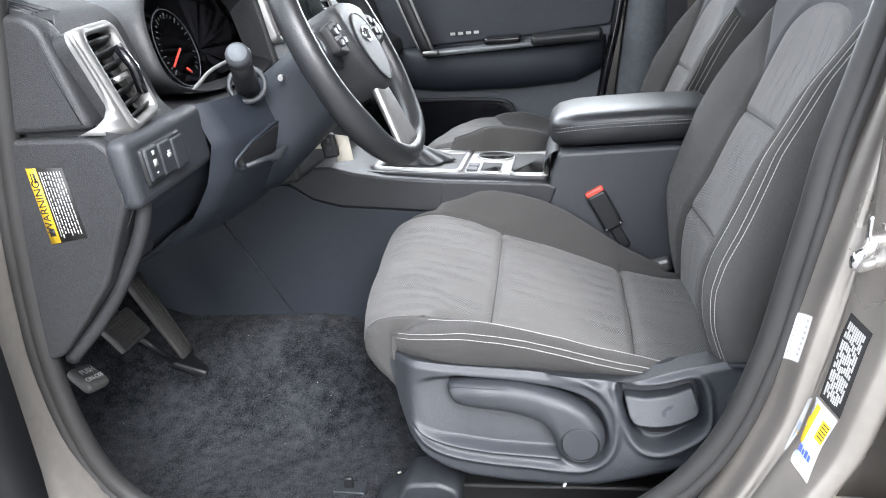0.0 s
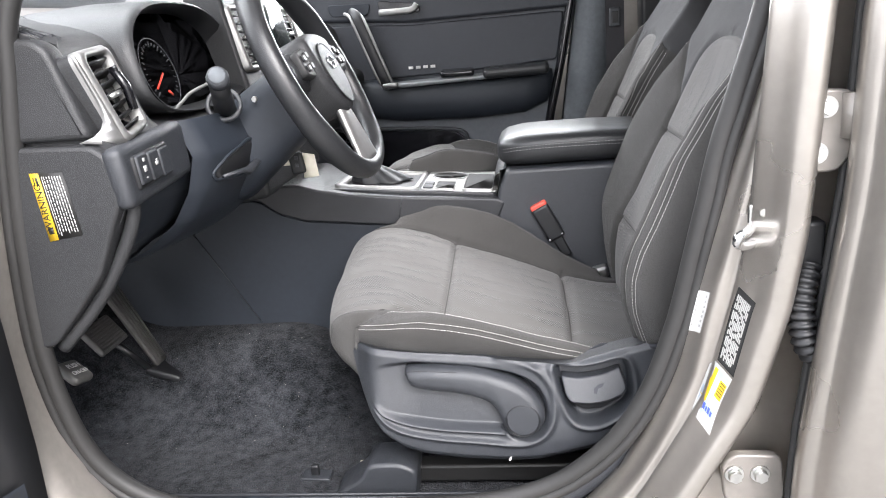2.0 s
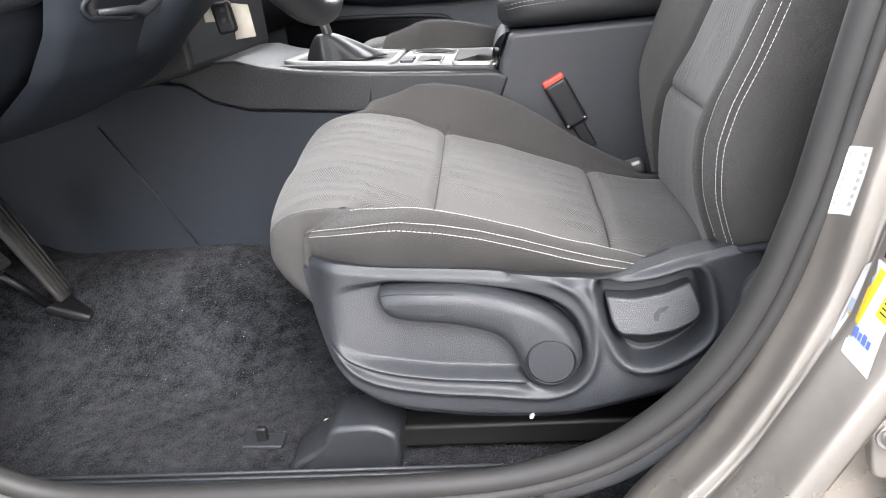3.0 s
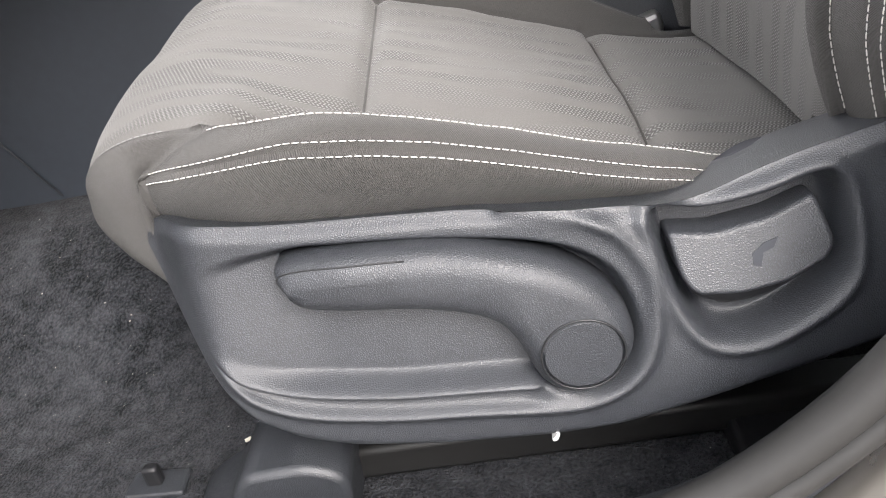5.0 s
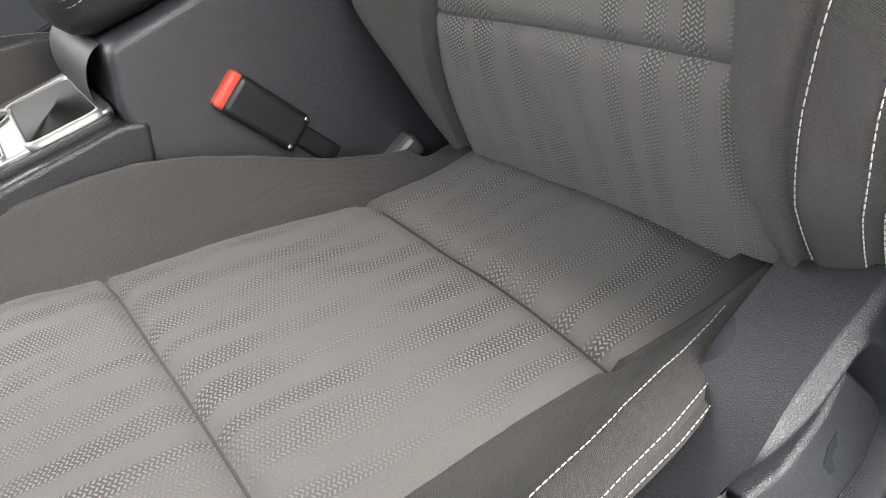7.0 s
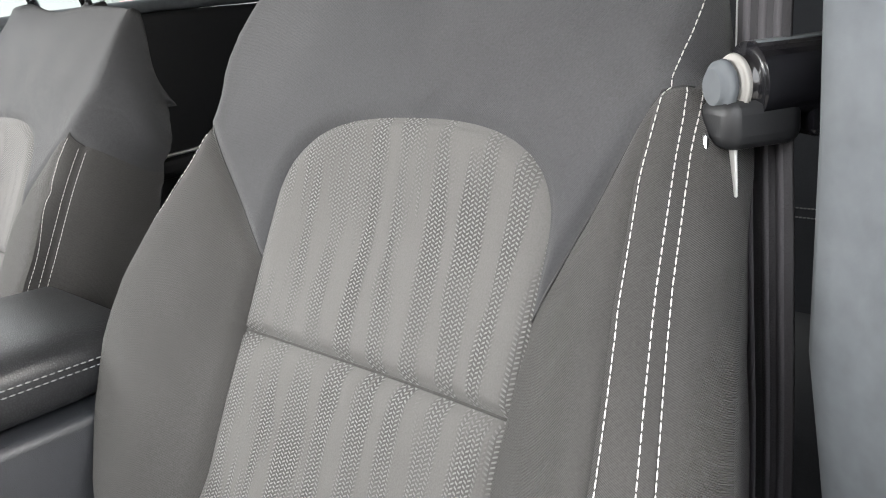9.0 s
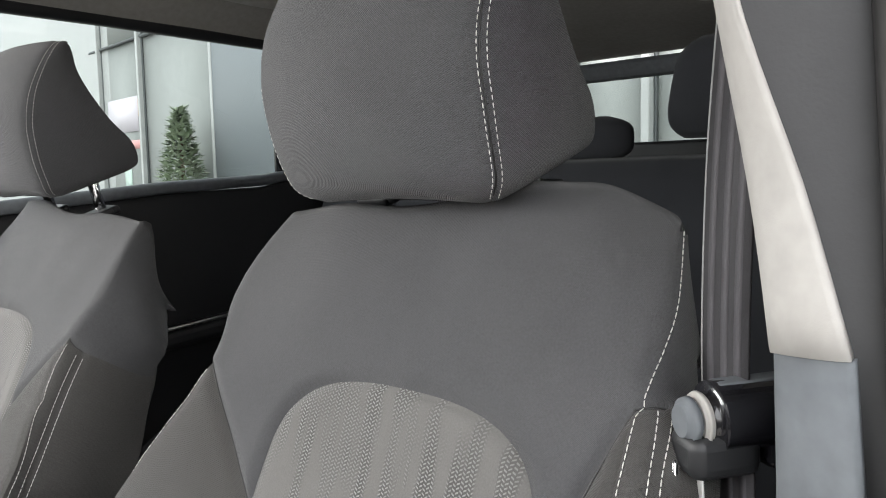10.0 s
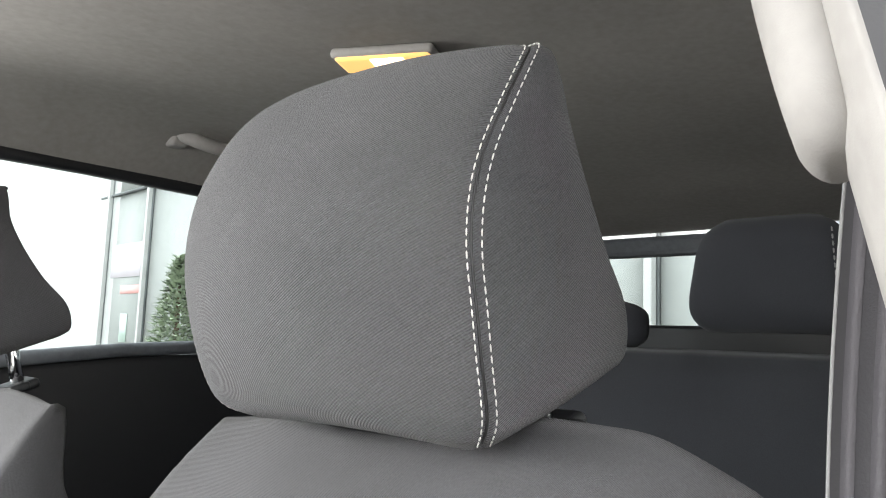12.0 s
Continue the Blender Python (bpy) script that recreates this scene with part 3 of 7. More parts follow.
def seat_back(seat, y0, out, dz):
    g, marks, (ni, nb, ns), P = back_points(y0, out, dz)
    mid, n = g.shape[1] // 2, g.shape[1]
    # the foot of the backrest stands back behind the cushion, and its door side ends higher, in a hem
    P[..., 0] += 0.052 * np.clip((0.093 - g[..., 0]) / 0.143, 0, 1.3) ** 1.3
    hem = 0.212 + dz + 0.62 * np.clip(g[..., 1] - 0.135, 0, 0.12)
    P[..., 2] = np.where((P[..., 2] < hem + 0.05) & (g[..., 1] > 0.12), hem + 0.05 * np.clip((P[..., 2] - hem + 0.02) / 0.07, 0, 1), P[..., 2])
    N = normals_of(P)
    if (N[20, mid] @ np.array((-RAKE[1], 0, RAKE[0]))) < 0:
        N = -N
    R = len(P)
    top = int(np.argmax(g[:, mid, 0] >= INSERT_TOP - 1e-6))
    flat = np.abs(g[..., 1]) < 0.05
    flat &= (np.abs(np.arange(R) - top) < 6)[:, None]
    N[flat] = (-RAKE[1], 0, RAKE[0])
    grooves = []
    for sgn in (1, -1):
        c_in, c_bol = mid + sgn * ni, mid + sgn * (ni + nb)
        c_side = mid + sgn * (ni + nb + 5)
        grooves += [(P[: top + 1, c_in], 0.0055, 0.005), (P[: R - 6, c_bol], 0.0035, 0.004), (P[: marks["v"] + 1, c_side], 0.003, 0.004)]
        cols = range(c_in, c_side + sgn, sgn)
        grooves.append((P[marks["v"], list(cols)], 0.005, 0.005))
    span = list(range(mid - ni, mid + ni + 1))
    grooves += [(P[marks["lower"], span], 0.009, 0.0055), (P[marks["upper"], span], 0.009, 0.0055)]
    depth = np.zeros(P.shape[:2])
    for path, h, w in grooves:
        depth = np.maximum(depth, h * np.exp(-((near(P, path) / w) ** 2)))
    wav = np.array([[noise.noise(Vector(p) * 17) for p in row] for row in P]) * 0.0016
    Q = P - N * depth[..., None] + N * wav[..., None]
    uv = np.stack([g[..., 1] + 0.5, g[..., 0] + 0.5], -1)
    ci = np.abs(np.arange(n - 1) + 0.5 - mid)
    row_id = np.arange(R - 1)
    in_cols, bol_cols, side_cols = ci < ni, (ci > ni) & (ci < ni + nb), ci > ni + nb

    def region(rows_ok, cols_ok):
        return (np.asarray(rows_ok).reshape(-1, 1) if np.ndim(rows_ok) == 1 else rows_ok) & cols_ok[None, :]

    back = part("backrest", sheet(Q, region(row_id >= marks["v"], ~in_cols) | region(row_id >= top, in_cols), uv), CLOTH_TOP, seat, "charcoal cloth backrest top")
    for name, lo, hi in (("back_insert", 0, marks["lower"]), ("back_insert", marks["lower"], marks["upper"]), ("back_insert", marks["upper"], top)):
        part(name, sheet(Q, region((row_id >= lo) & (row_id < hi), in_cols), uv), STRIPE, seat, "grey striped cloth insert")
    for row in (marks["lower"], marks["upper"]):
        part("seam_shade", tube(Q[row, span] + N[row, span] * 0.0006, 0.0010, 6), CLOTH, seat)
    right = np.arange(n - 1) + 0.5 > mid
    for half in (right, ~right):
        part("bolster", sheet(Q, region(row_id < marks["v"], bol_cols & half), uv), CLOTH, seat)
        part("side_panel", sheet(Q, region(row_id < marks["v"], side_cols & half), uv), CLOTH, seat)
    for sgn in (1, -1):
        c_in, c_side = mid + sgn * ni, mid + sgn * (ni + nb + 5)
        part("seam", tube(Q[marks["v"], list(range(c_in, c_side + sgn, sgn))], 0.0009, 6), INK, seat)
    part("hem", tube(Q[0, mid + ni :] + np.array((-0.002, 0, -0.002)), 0.0050, 8), FELT, seat, "felt hem along the backrest foot")
    # hard rear shell
    rear = []
    for i in range(0, R, 3):
        a, b = Q[i, 0], Q[i, -1]
        ts = np.linspace(0, 1, 14)
        rear.append([a + (b - a) * t + np.array((RAKE[1], 0, -RAKE[0])) * 0.03 * math.sin(math.pi * t) for t in ts])
    part("rear_shell", sheet(rear), PLASTIC, seat)
    for sgn in (1, -1):
        c_bol, c_side = mid + sgn * (ni + nb), mid + sgn * (ni + nb + 5)
        S = Q + N * 0.0007
        last = R - 7 if sgn > 0 else marks["v"]
        lay_stitch(beside(S, c_bol, sgn * 0.005)[2:last], N[2:last, c_bol], "stitching", seat, THREAD)
        for d in (-0.0045, 0.0045):
            lay_stitch(beside(S, c_side, d)[2 : marks["v"]], N[2 : marks["v"], c_side], "stitching", seat, THREAD)
    return Q


def cushion_grid():
    """The cushion's middle line from under the nose to the rear: points, normals, arc length, and the rows of the two seams."""
    nose = [(0.118, 0.140), (0.072, 0.175), (0.037, 0.215), (0.022, 0.256), (0.031, 0.297), (0.060, 0.321), (0.104, 0.326), (0.150, 0.316), (0.190, 0.305), (0.227, 0.294), (0.30, 0.272), (0.36, 0.253), (0.427, 0.231), (0.50, 0.213), (0.575, 0.206)]
    line = spline(nose, 1600)
    on_top = line[:, 1] > 0.2
    k1, k2 = int(np.argmin(np.abs(line[:, 0] - 0.227) + ~on_top)), int(np.argmin(np.abs(line[:, 0] - 0.426)))
    full = np.r_[0, np.cumsum(np.linalg.norm(np.diff(line, axis=0), axis=1))]
    at = dense([0, full[-1]], [float(full[k1]), float(full[k2])], 0.009)
    idx = np.array([np.interp(a, full, np.arange(1600)) for a in at])
    c = np.stack([np.interp(idx, np.arange(1600), line[:, k]) for k in (0, 1)], 1)
    t = np.gradient(line, axis=0)[idx.round().astype(int)]
    t /= np.linalg.norm(t, axis=1)[:, None]
    nrm = np.stack([-t[:, 1], t[:, 0]], 1)
    return c, nrm, np.array(at), int(np.argmin(np.abs(np.array(at) - full[k1]))), int(np.argmin(np.abs(np.array(at) - full[k2])))


# across the door side: the valley beside the insert, the single seam on the bolster, the double seam below it, the lower edge
VALLEY_X = [0.15, 0.165, 0.18, 0.20, 0.23, 0.33, 0.43, 0.50]
VALLEY_W, VALLEY_H = [0.187, 0.165, 0.147, 0.134, 0.128, 0.120, 0.115, 0.118], [-0.002, -0.010, -0.016, -0.020, -0.0215, -0.021, -0.020, -0.020]
CREST_X = [0.15, 0.18, 0.22, 0.26, 0.30, 0.34, 0.38, 0.42, 0.46, 0.52]
CREST_W, CREST_Z = [0.197, 0.2085, 0.2124, 0.2076, 0.1986, 0.1846, 0.172, 0.160, 0.148, 0.135], [0.315, 0.318, 0.3165, 0.307, 0.291, 0.272, 0.254, 0.2375, 0.222, 0.206]
TWIN_X = [0.10, 0.13, 0.16, 0.20, 0.24, 0.28, 0.32, 0.36, 0.40, 0.44, 0.52]
TWIN_W, TWIN_Z = [0.1936, 0.2166, 0.229, 0.2355, 0.234, 0.227, 0.217, 0.2046, 0.194, 0.182, 0.165], [0.2906, 0.298, 0.3027, 0.306, 0.300, 0.2890, 0.2734, 0.2554, 0.239, 0.2247, 0.203]
HEM_X = [0.093, 0.13, 0.165, 0.20, 0.24, 0.28, 0.33, 0.37, 0.40, 0.43, 0.52]
HEM_W, HEM_Z = [0.186, 0.196, 0.203, 0.205, 0.205, 0.202, 0.195, 0.187, 0.182, 0.176, 0.165], [0.258, 0.252, 0.246, 0.243, 0.240, 0.236, 0.229, 0.222, 0.216, 0.208, 0.190]


def bent(a, b, c, n):
    """n points after a on a curve from a over b to c."""
    t = np.linspace(0, 1, n + 1)[1:, None]
    return (1 - t) ** 2 * a + 2 * t * (1 - t) * b + t * t * c


def seat_cushion(seat, y0, out, dz):
    c, nrm, arc, f_row, r_row = cushion_grid()
    R, ni, n1, n2, ns, nf = len(c), 18, 12, 12, 14, 18
    start = next(i for i in range(R) if c[i, 0] > 0.150 and c[i, 1] > 0.25)
    rows = []
    for i in range(R):
        x, s = c[i, 0], arc[i] - arc[start]
        top = i >= start
        lift = lambda w, h: np.array((x + nrm[i, 0] * h + 0.05 * w * float(smooth01(s / 0.05)), w, c[i, 1] + nrm[i, 1] * h))
        # towards the middle of the car: insert edge, then the raised thin bolster
        wd = float(np.interp(x, [0.04, 0.12, 0.16, 0.20, 0.24, 0.32, 0.40, 0.48], [0.214, 0.212, 0.209, 0.2025, 0.195, 0.185, 0.171, 0.168]))
        rise = float(np.interp(x, [0.05, 0.09, 0.12, 0.16, 0.20, 0.24, 0.28, 0.32, 0.36, 0.40, 0.44, 0.52], [0, 0.006, 0.022, 0.048, 0.060, 0.066, 0.067, 0.061, 0.050, 0.038, 0.027, 0.006])) if s > -0.12 else 0.0
        far_h = lambda w: 0.09 * w - 0.011 * float(smooth01((w - wd + 0.045) / 0.045))
        left = [lift(-wd * k, far_h(wd * k)) for k in np.linspace(0, 1, ni + 1)[1:]]
        d, wc = left[-1], wd + 0.034
        for k in np.linspace(0, 1, nf + 1)[1:]:
            left.append(lift(-(wd + (wc - wd) * k), far_h(wd) + rise * float(smooth01(k * 1.04)) - 0.012 * (rise < 0.01) * k * k))
        e = left[-1]
        for k in np.linspace(0, 1, ns + 1)[1:]:
            left.append(e + np.array((nrm[i, 0] * -0.11 * (1 - math.cos(k * math.pi / 2)), -0.030 * math.sin(k * math.pi / 2), nrm[i, 1] * -0.11 * (1 - math.cos(k * math.pi / 2)))))
        # towards the door
        if top:
            we, he = float(np.interp(x, VALLEY_X, VALLEY_W)), float(np.interp(x, VALLEY_X, VALLEY_H))
        else:
            we, he = float(np.interp(s, [-0.30, -0.15, -0.10, -0.05, 0], [0.163, 0.163, 0.168, 0.180, 0.187])), float(np.interp(s, [-0.30, -0.15, -0.10, -0.05, 0], [-0.030, -0.028, -0.022, -0.011, -0.002]))
        right = [lift(we * k, he * k**1.5) for k in np.linspace(0, 1, ni + 1)]
        h = right[-1]
        if top:
            a = np.array((x, np.interp(x, CREST_X, CREST_W), np.interp(x, CREST_X, CREST_Z)))
            bx = x - 0.052 * math.exp(-(((x - 0.15) / 0.055) ** 2))
            b = np.array((bx, np.interp(bx, TWIN_X, TWIN_W), np.interp(bx, TWIN_X, TWIN_Z)))
            g = np.array((bx, np.interp(bx, HEM_X, HEM_W), np.interp(bx, HEM_X, HEM_Z)))
            right += list(bent(h, h * (0.45, 0.45, 1) + a * (0.55, 0.55, 0), a, n1))
            right += list(bent(a, 0.5 * (a + b) + (0, 0.004, 0.006), b, n2))
        else:
            f = max(0.0, 1 + s / 0.34)
            b = np.array((0.098 + 0.006 * (1 - f), 0.1936 + 0.008 * (1 - f), 0.2906 - 0.082 * (1 - f)))
            g = np.array((0.097 + 0.010 * (1 - f), 0.200, min(0.258, b[2] - 0.008)))
            a = h + (b - h) * 0.22 + np.array((-0.006, 0.006, 0.004)) * min(1, -s / 0.05)
            right += list(bent(h, 0.5 * (h + a), a, n1))
            right += list(bent(a, np.array((0.6 * a[0] + 0.4 * b[0], 0.25 * a[1] + 0.75 * b[1] + 0.004, 0.5 * (a[2] + b[2]))), b, n2))
        right += list(bent(b, 0.5 * (b + g) + (0, 0.013 if top else 0.004, 0.006 if top else 0), g, ns))
        rows.append(np.array(left[::-1] + right))
    G = np.array(rows)
    mid, n = ni + nf + ns, G.shape[1]
    W = G[..., 1]
    P = np.stack([G[..., 0], y0 + out * W, G[..., 2] + dz], -1)
    floor_ = 0.140 + dz
    P[..., 2] = np.where(P[..., 2] < floor_, floor_ + 0.12 * (P[..., 2] - floor_), P[..., 2])
    N = normals_of(P)
    if N[f_row, mid, 2] < 0:
        N = -N
    c_ins, c_one, c_two, c_far, c_ridge = mid + ni, mid + ni + n1, mid + ni + n1 + n2, mid - ni, mid - ni - nf
    span = list(range(c_far, c_ins + 1))
    grooves = [(P[f_row, span], 0.009, 0.006), (P[r_row, span], 0.011, 0.007), (P[:, c_ins], 0.004, 0.0045), (P[:, c_far], 0.005, 0.0045), (P[start:, c_two], 0.0026, 0.0028), (P[start:, c_one], 0.0022, 0.0026), (P[start:, c_ridge], 0.002, 0.003), (P[start, c_one:], 0.003, 0.003)]
    depth = np.zeros(P.shape[:2])
    for path, hgt, wid in grooves:
        depth = np.maximum(depth, hgt * np.exp(-((near(P, path) / wid) ** 2)))
    # the padding swells softly between the seams, and the cloth puckers along them
    wav = np.array([[noise.noise(Vector(p) * 15 + Vector((3, 0, 0))) + 0.35 * noise.noise(Vector((p[0] * 70, p[1] * 28, p[2] * 28))) for p in row] for row in P]) * 0.0020
    Q = P - N * depth[..., None] + N * wav[..., None]
    uv = np.stack([W + 0.5, np.repeat(arc[:, None], n, 1) + 2.0], -1)
    col, row_id = np.arange(n - 1), np.arange(R - 1)
    in_cols = (col >= c_far) & (col < c_ins)
    behind = (row_id >= start)[:, None]
    for row in (f_row, r_row):
        part("seam_shade", tube(Q[row, span] + N[row, span] * 0.0006, 0.0010, 6), CLOTH, seat)
    for lo, hi in ((0, f_row), (f_row, r_row), (r_row, R)):
        part("seat_insert", sheet(Q, ((row_id >= lo) & (row_id < hi))[:, None] & in_cols[None], uv), STRIPE, seat, "grey striped cloth insert")
    part("bolster", sheet(Q, behind & ((col >= c_ins) & (col < c_two))[None], uv), CLOTH, seat)
    part("side_panel", sheet(Q, behind & (col >= c_two)[None], uv), CLOTH, seat)
    part("bolster", sheet(Q, behind & ((col >= c_ridge) & (col < c_far))[None], uv), CLOTH, seat)
    part("side_panel", sheet(Q, behind & (col < c_ridge)[None], uv), CLOTH, seat)
    part("nose_corner", sheet(Q, ~behind & (col >= c_ins)[None], uv), CLOTH, seat)
    part("nose_corner", sheet(Q, ~behind & (col < c_far)[None], uv), CLOTH, seat)
    S = Q + N * 0.0007
    part("piping", tube(S[start - 6 :, c_ridge], 0.0012, 6), CLOTH_FINE, seat)
    last = next(i for i in range(R) if c[i, 0] > 0.50)
    lay_stitch(beside(S, c_one, 0.0028)[start:last], N[start:last, c_one], "stitching", seat, THREAD)
    tail_row = next(i for i in range(R) if c[i, 0] > 0.455)
    for gap in (-0.0042, 0.0042):
        lay_stitch(beside(S, c_two, gap)[start:tail_row], N[start:tail_row, c_two], "stitching", seat, THREAD)
    lay_stitch(beside(S, c_ins, 0.003)[2 : start - 2], N[2 : start - 2, c_ins], "stitching", seat, THREAD_DARK)
    return Q


def headrest(seat, yc, dz, out=-1, drawn=0.0):
    """A padded head restraint: front pad, two side panels, twin stitching, two chrome posts in sleeves."""
    # front corner (x, z), rear corner (x, z), half width, bulge of the front
    prof = [(0.716, 0.790, 0.798, 0.818, 0.088, 0.008), (0.702, 0.796, 0.815, 0.827, 0.100, 0.014), (0.694, 0.808, 0.822, 0.838, 0.108, 0.020), (0.683, 0.840, 0.812, 0.864, 0.113, 0.024), (0.677, 0.881, 0.782, 0.892, 0.117, 0.026),
            (0.682, 0.920, 0.757, 0.924, 0.119, 0.026), (0.695, 0.952, 0.742, 0.952, 0.118, 0.024), (0.708, 0.974, 0.739, 0.972, 0.115, 0.020), (0.719, 0.986, 0.738, 0.984, 0.110, 0.014), (0.728, 0.991, 0.739, 0.989, 0.100, 0.006), (0.734, 0.993, 0.746, 0.992, 0.088, 0.002)]
    prof = spline(prof, 44)
    ring = []
    nf, nsd, nr = 40, 24, 16
    for xf, zf, xb, zb, h, bulge in prof:
        pts = []
        bow = 0.010 * math.exp(-(((zf - 0.912) / 0.055) ** 2))
        hp, hm = (h - bow, h) if out > 0 else (h, h - bow)
        for k in np.linspace(-1, 1, nf + 1)[:-1]:  # front face, bulging
            pts.append((xf - bulge * (1 - abs(k) ** 2.4), yc + (hp if k > 0 else hm) * k, zf + 0.004 * (1 - k * k)))
        for k in np.linspace(0, 1, nsd + 1)[:-1]:  # side
            pts.append((xf + (xb - xf) * k, yc + hp + (h - hp) * k + 0.005 * math.sin(math.pi * k), zf + (zb - zf) * k))
        for k in np.linspace(1, -1, nr + 1)[:-1]:  # rear
            pts.append((xb + 0.010 * (1 - abs(k) ** 3), yc + h * k, zb))
        for k in np.linspace(1, 0, nsd + 1)[:-1]:
            pts.append((xf + (xb - xf) * k, yc - hm - (h - hm) * k - 0.005 * math.sin(math.pi * k), zf + (zb - zf) * k))
        ring.append(pts)
    P = np.array(ring) + (0, 0, dz)
    closed = np.concatenate([P, P[:, :1]], 1)
    N = normals_of(closed)
    if N[20, nf // 2, 0] > 0:
        N = -N
    m = P.shape[1]
    seam = [nf, 0]
    near_col = 0 if out < 0 else nf
    depth = np.zeros(closed.shape[:2])
    for col in seam:
        depth = np.maximum(depth, 0.003 * np.exp(-((near(closed, closed[:, col]) / 0.0035) ** 2)))
    Q = closed - N * depth[..., None]
    girth = np.r_[0, np.cumsum(np.linalg.norm(np.diff(closed[20], axis=0), axis=1))]
    uv = np.stack([np.repeat(girth[None], len(Q), 0), np.repeat(prof[:, 1:2], m + 1, 1)], -1)
    col = np.arange(m)
    allrows = np.ones(len(Q) - 1, bool)[:, None]
    rest = part("headrest", sheet(Q, allrows & ((col < nf))[None], uv), CLOTH_FINE, seat, "charcoal twill headrest")
    part("headrest_side", sheet(Q, allrows & ((col >= nf) & (col < nf + nsd))[None], uv), CLOTH_FINE, rest)
    part("headrest_side", sheet(Q, allrows & (col >= nf + nsd + nr)[None], uv), CLOTH_FINE, rest)
    part("headrest_back", sheet(Q, allrows & ((col >= nf + nsd) & (col < nf + nsd + nr))[None], uv), CLOTH_FINE, rest)
    for z, nm in ((0, "headrest_base"), (-1, "headrest_top")):
        c = Q[z, :m].mean(0)
        cap = [Q[z, :m] * (1 - k) + c * k + np.array((0, 0, (0.004 if z else -0.004) * math.sin(k * 1.5))) for k in np.linspace(0, 0.98, 6)]
        v, fc = loft(cap)
        part(nm, mesh_of(nm, v, fc, np.array(v)[:, :2]), CLOTH_FINE, rest)
    for i in (nf, 0):
        wide = np.concatenate([Q[:, :-1], Q, Q[:, 1:]], 1) + np.concatenate([N[:, :-1], N, N[:, 1:]], 1) * 0.0008
        for d in ((-0.0052, 0.0020) if i == 0 else (-0.0020, 0.0052)):
            lay_stitch(beside(wide, m + i, d)[2:-1], N[2:-1, i], "stitching", rest, THREAD, length=0.0036, gap=0.0014, r=0.0004 if i == near_col else 0.0003)
    part("seam", tube(Q[2:-1, near_col], 0.0008, 6), INK, rest)
    if rest:
        for dy in (-0.080, 0.080):
            x, z = 0.772, 0.80 + dz - 1.6 * drawn
            part("post", tube([(x + 0.02, yc + dy, z - 0.045), (x, yc + dy, z + 0.03), (x - 0.01, yc + dy, z + 0.06 + drawn)], 0.0072, 12), CHROME, rest, "chrome headrest post")
            sleeve = join(rbox(x + 0.008, yc + dy, z - 0.004, 0.038, 0.040, 0.012, 0.005, 3, (0, -20, 0)), rbox(x + 0.002, yc + dy - 0.022, z - 0.004, 0.022, 0.012, 0.010, 0.003, 2, (0, -20, 0)))
            part("post_sleeve", sleeve, PLASTIC_DARK, rest, "black plastic sleeve")


def front_seat(y0, out, dz, label, hr_y, lift, raised):
    seat = thing("car_seat", label, "car seat", "front seats", at=(0.3, y0, 0.0))
    seat_cushion(seat, y0, out, dz + raised)
    seat_back(seat, y0 + out * 0.014, out, dz)
    headrest(seat, hr_y, dz + lift, out, lift)
    base = []
    for x, w, z0, z1 in ((0.13, 0.19, 0.10, 0.20), (0.30, 0.205, 0.08, 0.19), (0.52, 0.20, 0.09, 0.17)):
        base.append([(x, y0 - w, z0), (x, y0 + w, z0), (x, y0 + w, z1 + dz), (x, y0 - w, z1 + dz)])
    part("seat_frame", loft(base), PLASTIC_DARK, seat)
    for dy in (-0.19, 0.19):
        part("rail", rbox(0.36, y0 + dy * 0.86, 0.026, 0.44, 0.034, 0.030, 0.005), INK, seat, "seat rail blackened for the shade under the seat")
        foot = prism(rounded([(0.034, 0.002), (0.172, 0.002), (0.176, 0.060), (0.150, 0.074), (0.100, 0.072), (0.086, 0.046), (0.050, 0.026)], 0.012), "y", y0 + dy - 0.035, y0 + dy + 0.035, 0.006)
        part("rail_cover", foot, PLASTIC, seat, "plastic rail end cover")
        part("mount", rbox(0.50, y0 + dy, 0.012, 0.10, 0.06, 0.024, 0.006), PLASTIC_DARK, seat)
    return seat


DRIVER_Y = -0.362
driver = front_seat(DRIVER_Y, -1, 0.0, "charcoal cloth driver seat with grey striped insert and white stitching", -0.338, 0.0, 0.0)
passenger = front_seat(0.352, 1, -0.014, "charcoal cloth passenger seat with grey striped insert", 0.372, 0.018, 0.086)


def inward(X, Z, outline):
    """How far each point lies inside a closed outline; negative outside."""
    o = np.asarray(outline, float)
    best, odd = np.full(X.shape, 9.0), np.zeros(X.shape, bool)
    for p, q in zip(o, np.roll(o, -1, 0)):
        d = q - p
        t = np.clip(((X - p[0]) * d[0] + (Z - p[1]) * d[1]) / (d @ d), 0, 1)
        best = np.minimum(best, np.hypot(X - p[0] - t * d[0], Z - p[1] - t * d[1]))
        with np.errstate(divide="ignore", invalid="ignore"):
            odd ^= ((p[1] > Z) != (q[1] > Z)) & (X < p[0] + (Z - p[1]) * d[0] / d[1])
    return np.where(odd, best, -best)


def off_line(X, Z, path):
    """The distance of each point from an open line."""
    o, best = np.asarray(path, float), np.full(X.shape, 9.0)
    for p, q in zip(o[:-1], o[1:]):
        d = q - p
        t = np.clip(((X - p[0]) * d[0] + (Z - p[1]) * d[1]) / (d @ d), 0, 1)
        best = np.minimum(best, np.hypot(X - p[0] - t * d[0], Z - p[1] - t * d[1]))
    return best


def ring_of(points, n):
    """A closed smooth outline of n points through the given ones."""
    p = list(points)
